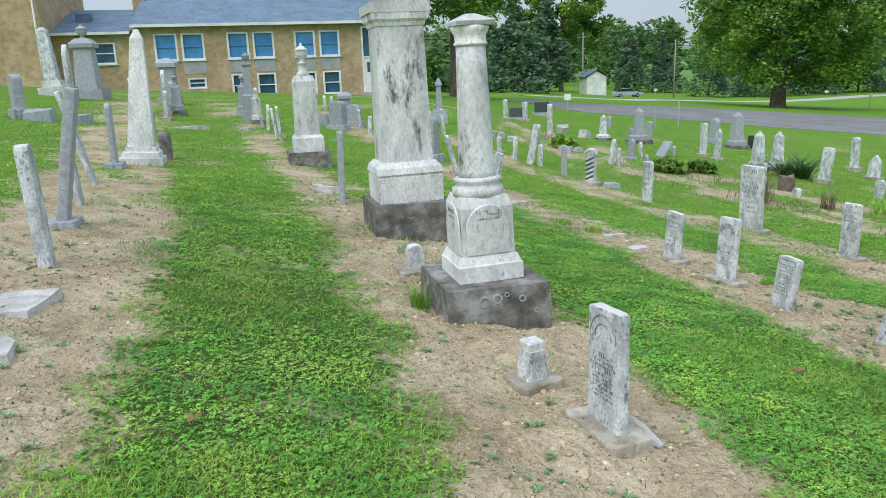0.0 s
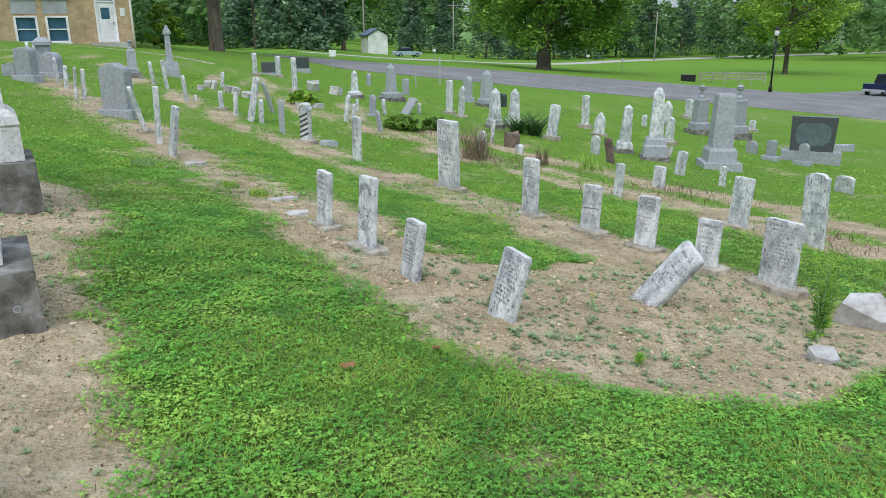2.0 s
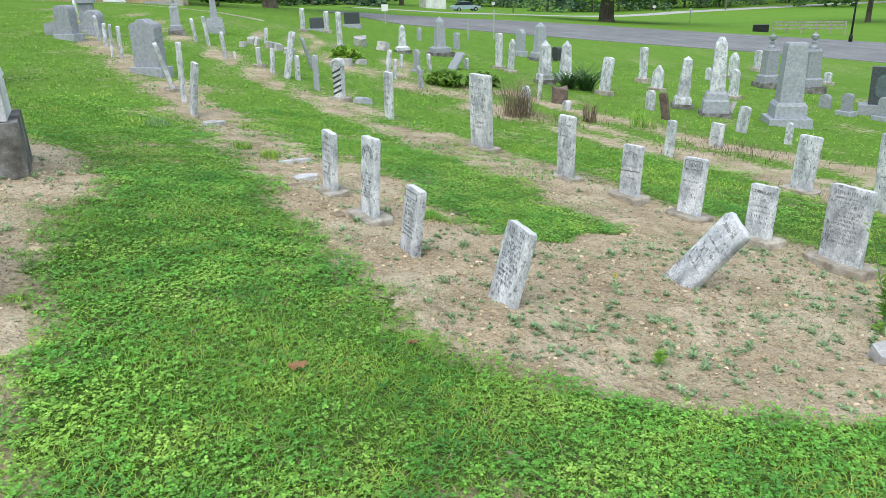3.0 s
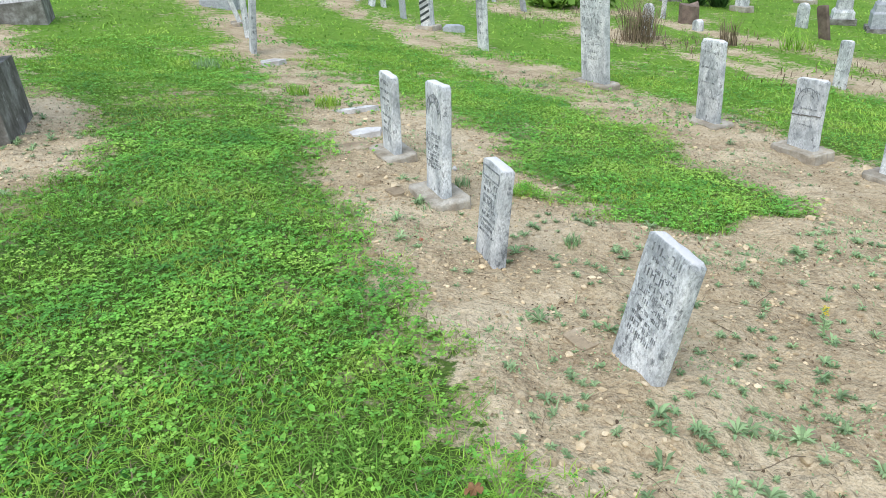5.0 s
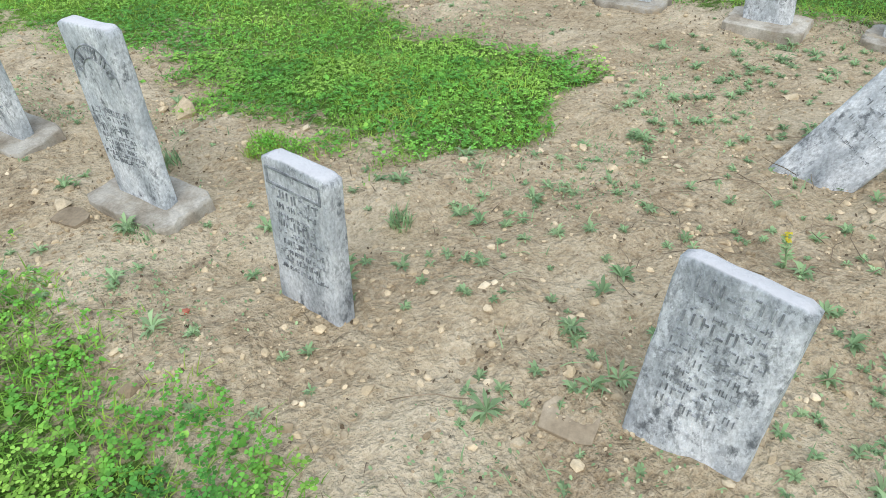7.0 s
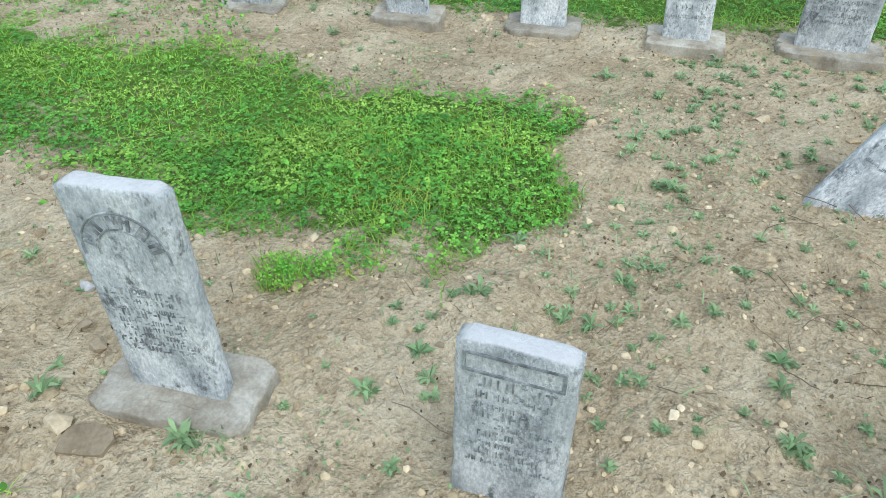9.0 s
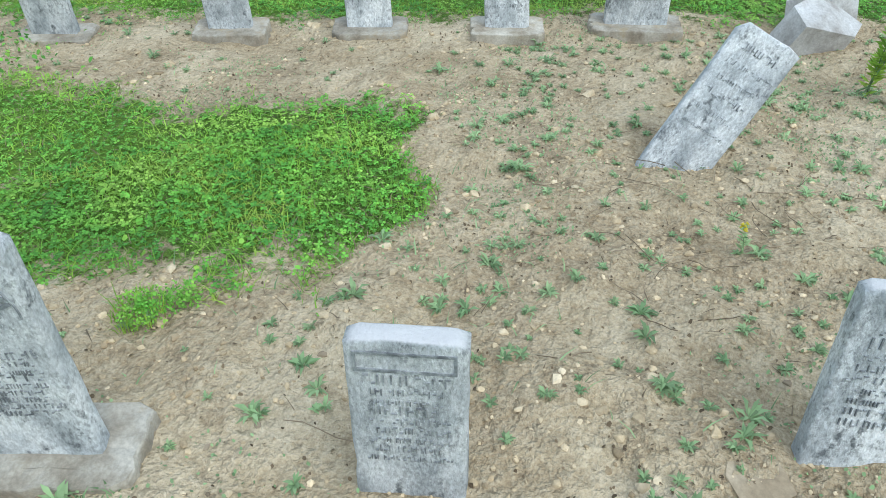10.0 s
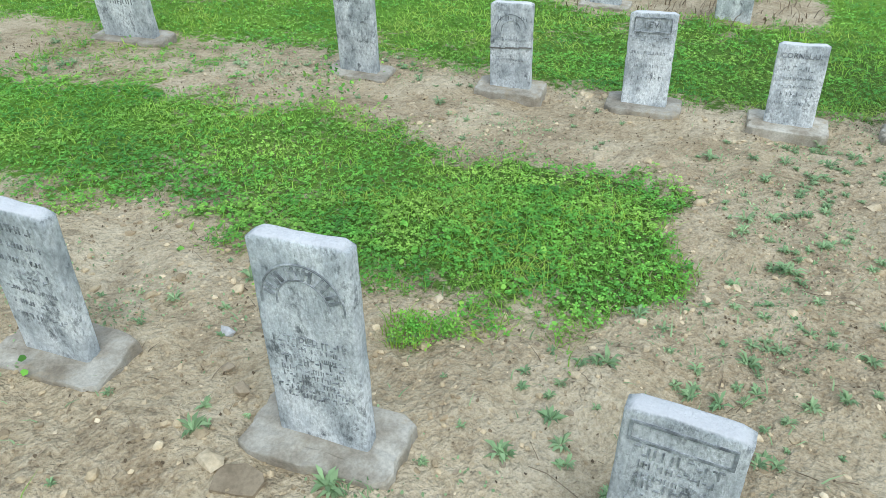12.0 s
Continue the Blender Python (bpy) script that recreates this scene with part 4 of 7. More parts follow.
gravestone(0.18, 22.15, 0.1, 0.18, 0.07, label="low white marble stub")
gravestone(-0.79, 24.7, 0.2, 0.82, 0.08, "flat", lean=-5, label="narrow white marble gravestone far down the row")
gravestone(-1.23, 25.38, 0.22, 0.68, 0.08, "round", lean=-6, label="narrow white marble gravestone far down the row")
for x, y, w, h, turn in ((0.23, 26.7, 0.28, 0.2, 10), (0.45, 26.3, 0.2, 0.26, 50), (0.9, 26.0, 0.36, 0.2, -20), (1.16, 25.6, 0.3, 0.2, 35), (1.5, 24.9, 0.4, 0.16, 0), (0.1, 25.5, 0.3, 0.14, 70)):
    slab(x, y, w, w * 0.8, h, turn, "broken white marble piece in the grass", (8, 10), seed=int(100 * x) + 7, sides=5)
gravestone(0.67, 27.4, 0.2, 0.5, 0.08, "round", lean=6, label="small rounded white gravestone")


def striped_stone(x, y):
    """A carved stone with a round hood over slanting bands."""
    g = thing("carved_gravestone", pose(x, y, lift(x, y), 0, 0, -40), "white carved gravestone with a round hood and slanting bands", "gravestone", "gravestones")
    part("socket", stack([(-0.1, 0.2, 0.14), (0.06, 0.19, 0.13)], 0.012), M["socket"], g)
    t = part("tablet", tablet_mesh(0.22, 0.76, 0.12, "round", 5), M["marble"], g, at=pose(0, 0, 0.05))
    bm = bmesh.new()
    for i in range(5):
        z = 0.05 + i * 0.1
        v = [bm.verts.new(p) for p in ((-0.1, -0.066, z), (0.1, -0.066, z + 0.09), (0.1, -0.066, z + 0.13), (-0.1, -0.066, z + 0.04))]
        q = [bm.verts.new((p.co.x, -0.055, p.co.z)) for p in v]
        bm.faces.new(v)
        for k in range(4):
            bm.faces.new((v[(k + 1) % 4], v[k], q[k], q[(k + 1) % 4]))
    part("slanting_bands", bm, M["dark"], t, "dark slanting bands")
    bm = bmesh.new()
    prev = None
    for a in np.linspace(-0.2, math.pi + 0.2, 16):
        ring = [bm.verts.new((r * math.cos(a), yy, 0.63 + r * math.sin(a))) for r, yy in ((0.09, -0.09), (0.125, -0.09), (0.125, 0.07), (0.09, 0.07))]
        if prev:
            for i in range(4):
                bm.faces.new((prev[i], prev[(i + 1) % 4], ring[(i + 1) % 4], ring[i]))
        else:
            bm.faces.new(ring)
        prev = ring
    bm.faces.new(prev[::-1])
    part("hood", bm, M["marble"], t)


striped_stone(2.73, 16.37)


def fallen_leaner():
    """The slab that leans far over to its side on the soil."""
    x, y = 4.872, 6.322
    g = thing("gravestone", pose(x, y, lift(x, y), 0, 0, -80), "white marble gravestone tipped over at a steep angle", "gravestone", "gravestones")
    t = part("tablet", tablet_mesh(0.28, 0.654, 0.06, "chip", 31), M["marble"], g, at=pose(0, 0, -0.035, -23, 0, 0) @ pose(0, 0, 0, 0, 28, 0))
    part("inscription", lettering(0.28, 0.654, 0.06, 6, 31), M["letters"], t, "worn carved writing")["kind"] = "stuff"


fallen_leaner()

# stones further down the slope
gravestone(8.589, 8.702, 0.311, 0.94, 0.08, "shoulder", base=0.0, lean=-0.5, side=-2, lines=5, size=0.06, label="tall pale marble gravestone with a shouldered top and carved letters")
gravestone(8.297, 9.836, 0.298, 0.712, 0.07, base=0.03, lean=6, lines=5, size=0.04, label="pale marble gravestone with a carved name")
gravestone(7.64, 12.2, 0.17, 0.55, 0.06, "segment", lean=4, lines=3, size=0.03, label="small narrow marble gravestone in the grass")
gravestone(9.05, 13.3, 0.25, 0.4, 0.08, lean=3, lines=2, size=0.03, label="small square marble footstone in the grass")
gravestone(10.6, 15.1, 0.25, 0.52, 0.07, "segment", lean=5, side=3, label="small marble gravestone in the grass")
gravestone(10.81, 13.85, 0.13, 0.4, 0.07, "round", label="small rounded marker of white marble")
gravestone(13.6, 13.65, 0.38, 0.35, 0.1, "segment", lines=2, size=0.03, label="low wide white marble marker in the grass")
gravestone(9.62, 16.4, 0.22, 0.58, 0.06, "chip", "brown", lean=-4, side=-10, label="dark lichened gravestone leaning over")
gravestone(9.93, 17.9, 0.26, 0.46, 0.08, "round", label="rounded marble footstone among weeds", lean=2)
gravestone(6.52, 16.5, 0.26, 0.55, 0.07, "round", lean=3, label="small rounded grey marble gravestone")
gravestone(7.58, 19.05, 0.1, 0.57, 0.06, lean=4, side=3, label="thin white marble gravestone seen on edge")
slab(7.87, 18.3, 0.36, 0.3, 0.34, 10, "broken brown sandstone stump", mat="brown", seed=24)
gravestone(7.7, 17.3, 0.19, 0.2, 0.12, "round", label="tiny rounded white footstone")
gravestone(9.79, 20.45, 0.36, 1.0, 0.1, "segment", base=0.12, lean=6, side=3, label="leaning pale marble gravestone on a base")
gravestone(12.63, 24.4, 0.28, 1.12, 0.12, "segment", base=0.14, label="white marble gravestone on a square base")
gravestone(12.14, 22.3, 0.4, 0.73, 0.1, "peak", base=0.08, lean=6, label="white marble gravestone with a pointed top on a base")
obelisk(11.03, 18.5, 0.14, 1.24, -20, "marble", "white marble obelisk with a flat tip leaning slightly", 1.4, lean=1, side=3, tip=0.06)
gravestone(13.91, 21.1, 0.27, 0.83, 0.12, "round", base=0.1, label="rounded marble gravestone on a base")
gravestone(17.49, 27.3, 0.36, 0.98, 0.16, "peak", base=0.14, label="pointed white marble gravestone on a base")
slab(11.79, 17.6, 0.18, 0.14, 0.3, 20, "white marble slab propped against a plinth", (0, 24), seed=26, sides=4)
gravestone(16.11, 26.6, 0.2, 0.43, 0.1, "round", label="small white marble gravestone")
gravestone(20.9, 31.2, 0.36, 0.88, 0.14, "segment", base=0.14, label="white marble gravestone on a wide base")
gravestone(18.8, 24.6, 0.4, 0.95, 0.14, "segment", base=0.1, label="white marble gravestone on a base")
gravestone(21.27, 27.1, 0.28, 0.46, 0.12, "segment", base=0.1, label="small marble marker on a base")
gravestone(16.07, 20.05, 0.33, 0.37, 0.12, "round", "granite", label="low rounded grey footstone")
gravestone(15.62, 18.6, 0.26, 0.57, 0.12, "segment", "granite", base=0.12, label="small grey granite gravestone on a base")
gravestone(16.1, 17.9, 0.26, 0.6, 0.12, "round", "granite", base=0.12, label="small rounded granite gravestone on a base")
slab(21.25, 22.2, 0.9, 0.6, 0.2, -20, "low flat grey granite ledger in the grass", mat="granite", seed=27, sides=4)
obelisk(8.79, 22.55, 0.16, 1.22, 0, "marble", "white marble obelisk with a pointed tip", 1.3)
obelisk(9.56, 23.05, 0.15, 1.22, 0, "marble", "white marble obelisk with a pointed tip", 1.45, side=2)
obelisk(11.12, 30.9, 0.22, 1.5, 10, "granite", "grey stone obelisk on a stepped base", 1.4)
gravestone(10.83, 32.8, 0.5, 1.1, 0.2, "round", "granite", base=0.2, label="rounded grey granite gravestone on a base")
gravestone(11.98, 31.4, 0.4, 0.55, 0.2, "segment", "dark", label="low dark granite marker")
gravestone(8.35, 26.4, 0.3, 1.18, 0.12, "segment", base=0.1, label="tall grey marble gravestone behind dry stalks")
gravestone(8.5, 25.4, 0.26, 1.05, 0.1, "peak", base=0.08, lean=4, label="grey marble gravestone behind dry stalks")
obelisk(5.55, 30.5, 0.13, 1.05, 10, "marble", "small white marble obelisk on a block", 1.8)
obelisk(7.02, 30.6, 0.19, 1.45, 10, "granite", "grey stone obelisk on a wide stepped base", 1.9)
gravestone(6.54, 25.3, 0.5, 0.6, 0.08, "flat", "granite", lean=35, label="grey slab gravestone leaning far back")
gravestone(8.38, 34.5, 0.4, 0.7, 0.16, "segment", "granite", label="plain grey granite gravestone by the lane")
gravestone(7.23, 38.2, 0.32, 0.6, 0.14, "round", "granite", label="small grey gravestone by the road")
gravestone(7.81, 35.7, 0.32, 0.27, 0.14, "round", "granite", label="low grey footstone by the road")
gravestone(7.1, 25.7, 0.18, 0.35, 0.08, "round", label="small white footstone by a plant bed")
gravestone(5.19, 23.6, 0.3, 0.65, 0.1, "round", "granite", base=0.06, lean=2, label="small grey rounded gravestone on a base")
gravestone(4.79, 19.65, 0.18, 0.55, 0.07, "peak", "granite", lean=-8, label="small dark pointed gravestone leaning over")
gravestone(5.7, 24.4, 0.16, 0.5, 0.08, "round", lean=-5, label="small rounded white gravestone")
gravestone(4.11, 21.3, 0.2, 0.72, 0.07, "round", lean=8, label="small rounded white gravestone leaning over")
gravestone(4.3, 21.2, 0.14, 0.5, 0.07, lean=3, label="thin white marble stub")
gravestone(4.83, 24.4, 0.12, 0.4, 0.07, label="thin white marble stub")
slab(4.82, 30.7, 0.5, 0.4, 0.3, 30, "low white marble block lying on its side", (0, 15), seed=29)
slab(3.99, 31.3, 0.55, 0.4, 0.34, 0, "white marble slab tilted in the grass", (20, 0), seed=30)
slab(3.6, 24.3, 0.4, 0.3, 0.14, 50, "broken white marble piece in the grass", seed=31)
slab(3.1, 23.4, 0.5, 0.3, 0.18, 10, "broken white marble piece in the grass", seed=32)
gravestone(1.78, 34.9, 0.3, 0.96, 0.14, "segment", base=0.1, label="white marble gravestone by the lane")
gravestone(2.8, 36.2, 0.36, 0.93, 0.14, "segment", base=0.1, label="white marble gravestone by the lane")
gravestone(3.12, 28.2, 0.26, 1.3, 0.12, "segment", base=0.2, label="tall white marble gravestone on a base")
gravestone(2.38, 36.5, 0.62, 0.58, 0.2, "flat", "dark", base=0.1, rz=-10, label="wide polished black granite gravestone")
gravestone(4.23, 42.5, 0.8, 0.8, 0.24, "flat", "dark", base=0.2, rz=-10, label="polished black granite gravestone on a base")


def grey_monument():
    monument(12.51, 16.48, -20, "tall plain grey granite monument on a wide base", [
        [(-0.2, 0.45, 0.45), (0.18, 0.44, 0.44)],
        [(0.18, 0.33, 0.33), (0.45, 0.32, 0.32), (0.52, 0.28, 0.28)],
        [(0.52, 0.24, 0.24), (1.72, 0.205, 0.205), (1.77, 0.19, 0.19)]], ["granite"] * 3, ["plinth", "base_block", "shaft"])


def old_obelisk():
    monument(11.33, 17.45, -25, "white marble obelisk with a blunt tip on a grey base", [
        [(-0.2, 0.36, 0.36), (0.1, 0.35, 0.35)],
        [(0.1, 0.29, 0.29), (0.36, 0.28, 0.28), (0.4, 0.25, 0.25), (0.52, 0.23, 0.23), (0.56, 0.18, 0.18)],
        [(0.56, 0.165, 0.165), (1.62, 0.125, 0.125), (1.76, 0.05, 0.05)]], ["plinth", "granite", "marble"], ["plinth", "base_block", "shaft"], "obelisk")


def dark_monument():
    g = thing("granite_monument", pose(17.0, 18.7, lift(17.0, 18.7), 0, 0, -38) @ Matrix.Diagonal((1.07, 1.07, 1.07, 1)), "wide polished dark granite headstone on a pale granite base", "gravestone", "monuments")
    part("base_block", stack([(-0.2, 0.72, 0.26), (0.3, 0.72, 0.26)], 0.02), M["granite"], g, "pale grey granite base")
    die = part("die", stack([(0.3, 0.52, 0.13), (1.2, 0.55, 0.13)], 0.02), M["dark"], g)
    # Lens-shaped reflection on the polished face, put in as a paler teal panel.
    bm = bmesh.new()
    ring = [bm.verts.new((0.42 * math.copysign(abs(math.cos(a)) ** 0.6, math.cos(a)), -0.134, 0.75 + 0.3 * math.copysign(abs(math.sin(a)) ** 0.6, math.sin(a)))) for a in np.linspace(0, 2 * math.pi, 28, endpoint=False)]
    back = [bm.verts.new((v.co.x, -0.12, v.co.z)) for v in ring]
    bm.faces.new(ring)
    for i in range(28):
        bm.faces.new((ring[(i + 1) % 28], ring[i], back[i], back[(i + 1) % 28]))
    part("polished_panel", bm, M["pale_reflection"], die, "smooth polished panel with its reflection coloured in paler")


grey_monument()
old_obelisk()
dark_monument()
urn_monument(17.35, 24.85, 0, 0.85, "granite", "grey granite monument with a cornice and small urn")
urn_monument(18.3, 24.0, 0, 0.92, "granite", "grey granite monument with a small urn, behind another")
urn_monument(-2.0, 26.8, 10, 0.56, "granite", "small grey urn monument near the building")
monument(-1.08, 28.9, 10, "slender grey granite column with a finial", [
    [(-0.2, 0.3, 0.3), (0.2, 0.29, 0.29), (0.5, 0.24, 0.24)], [(0.5, 0.11, 0.11), (1.4, 0.08, 0.08)], [(1.4, 0.13, 0.13), (1.48, 0.12, 0.12), (1.7, 0.03, 0.03)]],
    ["granite"] * 3, ["base_block", "shaft", "finial"], "column_monument")

# the row of stones uphill
gravestone(-3.25, 5.42, 0.16, 0.94, 0.1, "round", lean=-3, side=-3, label="leaning white marble gravestone with a dark stained edge")
gravestone(-3.95, 6.95, 0.2, 1.34, 0.1, mat="granite", lean=11, base=0.06, side=-1, label="tall slim grey marble gravestone in a stone socket")
gravestone(-5.09, 9.8, 0.22, 1.26, 0.06, "flat", lean=-13, label="grey marble gravestone leaning downhill")
gravestone(-4.42, 8.15, 0.2, 0.8, 0.06, "chip", lean=-3, label="pale gravestone standing behind its neighbour")
gravestone(-5.62, 11.55, 0.24, 1.02, 0.08, "round", "granite", base=0.07, label="thin grey rounded gravestone in a flat socket")
monument(-5.57, 12.45, 17, "tall white marble obelisk on a stepped white base", [
    [(-0.2, 0.36, 0.36), (0.1, 0.35, 0.35)], [(0.1, 0.3, 0.3), (0.19, 0.29, 0.29), (0.21, 0.25, 0.25), (0.28, 0.24, 0.24)], [(0.28, 0.21, 0.21), (2.05, 0.1, 0.1), (2.2, 0.03, 0.03)]],
    ["white"] * 3, ["plinth", "base_block", "shaft"], "obelisk", 0, 4)
slab(-2.92, 4.45, 0.5, 0.55, 0.02, 10, "broken flat white marble slab lying on soil", seed=41, sides=6)
slab(-2.58, 3.66, 0.36, 0.5, 0.02, 40, "broken flat white marble slab lying on soil", seed=42, sides=6)
gravestone(-5.5, 13.3, 0.2, 0.48, 0.2, "flat", "plinth", label="squat dark grey stone block beside an obelisk")
gravestone(-7.5, 17.4, 0.3, 0.5, 0.14, "flat", "granite", lean=3, label="small grey stone beyond the obelisk")
slab(-7.2, 18.9, 0.16, 1.2, 0.06, -62, "long white marble strip lying in the grass", seed=45, sides=4)
gravestone(-7.3, 16.6, 0.2, 1.3, 0.06, "flat", lean=-9, label="thin white leaning gravestone near the building")
gravestone(-8.76, 21.5, 0.24, 1.3, 0.1, "peak", base=0.1, label="tall narrow white gravestone in the upper row")
urn_monument(-8.6, 21.9, 17, 0.55, "granite", "grey stone urn monument in the upper row")
gravestone(-8.3, 20.3, 0.3, 0.8, 0.1, "round", base=0.08, lean=3, label="rounded white marble gravestone in the upper row")
gravestone(-9.2, 23.2, 0.26, 0.9, 0.1, "segment", base=0.1, lean=-3, label="narrow grey marble gravestone in the upper row")
monument(-10.3, 25.7, 10, "tall grey granite pedestal monument with a wide cap", [
    [(-0.2, 0.36, 0.36), (0.25, 0.35, 0.35)], [(0.25, 0.26, 0.26), (1.25, 0.24, 0.24)], [(1.25, 0.33, 0.33), (1.38, 0.33, 0.33), (1.55, 0.1, 0.1)]], ["granite"] * 3, ["base_block", "die", "cap"])
g = monument(-6.57, 22.4, 17, "tall dark grey column monument with a small urn", [
    [(-0.2, 0.3, 0.3), (0.3, 0.28, 0.28)], [(0.3, 0.2, 0.2), (0.75, 0.19, 0.19), (0.8, 0.14, 0.14)], [(0.8, 0.12, 0.12), (1.6, 0.1, 0.1), (1.66, 0.15, 0.15), (1.72, 0.14, 0.14)]], ["granite"] * 3, ["plinth", "base_block", "shaft"])
urn(None, 1.72, 0.11, g, "granite")
urn_monument(-7.2, 23.9, 17, 0.62, "granite", "grey granite urn monument in the lower row", "granite")
urn_monument(-6.2, 21.8, 17, 0.5, "white", "white marble urn monument beside the lawn")
gravestone(-5.9, 21.2, 0.28, 1.1, 0.08, "segment", lean=-6, label="leaning grey marble gravestone beside the lawn")
gravestone(-5.55, 20.5, 0.24, 0.7, 0.08, "round", lean=3, label="narrow white marble gravestone in the row beside the lawn")
gravestone(-5.1, 19.6, 0.2, 0.72, 0.07, "flat", lean=-7, label="thin leaning white marble gravestone beside the lawn")
gravestone(-4.7, 18.5, 0.26, 0.86, 0.07, "round", lean=-4, label="white marble gravestone with a rounded top beside the lawn")
slab(-6.0, 20.0, 0.4, 0.3, 0.06, 20, "flat white marble piece beside the row", seed=46, sides=5)
gravestone(-3.94, 22.6, 0.5, 0.86, 0.25, "segment", "granite", base=0.15, rz=-30, label="broad grey granite gravestone with an arched top")
slab(-4.5, 23.4, 0.6, 0.4, 0.3, 20, "low grey stone block among the graves", mat="granite", seed=47, sides=5)
gravestone(-10.7, 17.5, 0.62, 1.02, 0.22, "segment", "granite", base=0.2, rz=-50, label="broad rough grey granite gravestone on the slope")
slab(-10.1, 17.3, 0.7, 0.5, 0.24, 20, "rough grey rock beside the graves", mat="granite", seed=51)
slab(-9.3, 17.7, 0.6, 0.45, 0.2, 50, "rough grey rock beside the graves", mat="granite", seed=52)
monument(-13.7, 24.6, 10, "tall white weathered marble obelisk broken at its top", [
    [(-0.2, 0.42, 0.42), (0.3, 0.4, 0.4)], [(0.3, 0.3, 0.3), (0.5, 0.28, 0.28)], [(0.5, 0.2, 0.2), (2.1, 0.14, 0.14), (2.2, 0.06, 0.06)]], ["white", "white", "marble"], ["plinth", "base_block", "shaft"], "obelisk", 0, -4)
gravestone(-12.5, 23.3, 0.5, 1.7, 0.14, "peak", base=0.4, label="tall white gothic marble gravestone")
g = monument(-12.75, 25.0, 10, "tall dark grey granite monument with a wide cap and urn", [
    [(-0.2, 0.55, 0.55), (0.3, 0.52, 0.52)], [(0.3, 0.34, 0.34), (1.65, 0.27, 0.27)], [(1.65, 0.36, 0.36), (1.78, 0.38, 0.38), (1.95, 0.2, 0.2)]], ["granite"] * 3, ["base_block", "shaft", "cap"])
urn(None, 1.95, 0.17, g, "granite")
gravestone(-11.5, 25.6, 0.5, 1.1, 0.14, "peak", base=0.2, label="white gothic marble gravestone near the wall")
monument(-12.3, 28.0, 10, "small stone pillar with a ball top", [[(-0.2, 0.25, 0.25), (0.2, 0.24, 0.24)], [(0.2, 0.15, 0.15), (1.0, 0.12, 0.12)], [(1.0, 0.16, 0.16), (1.2, 0.08, 0.08)]], ["granite"] * 3, ["base_block", "shaft", "finial"])


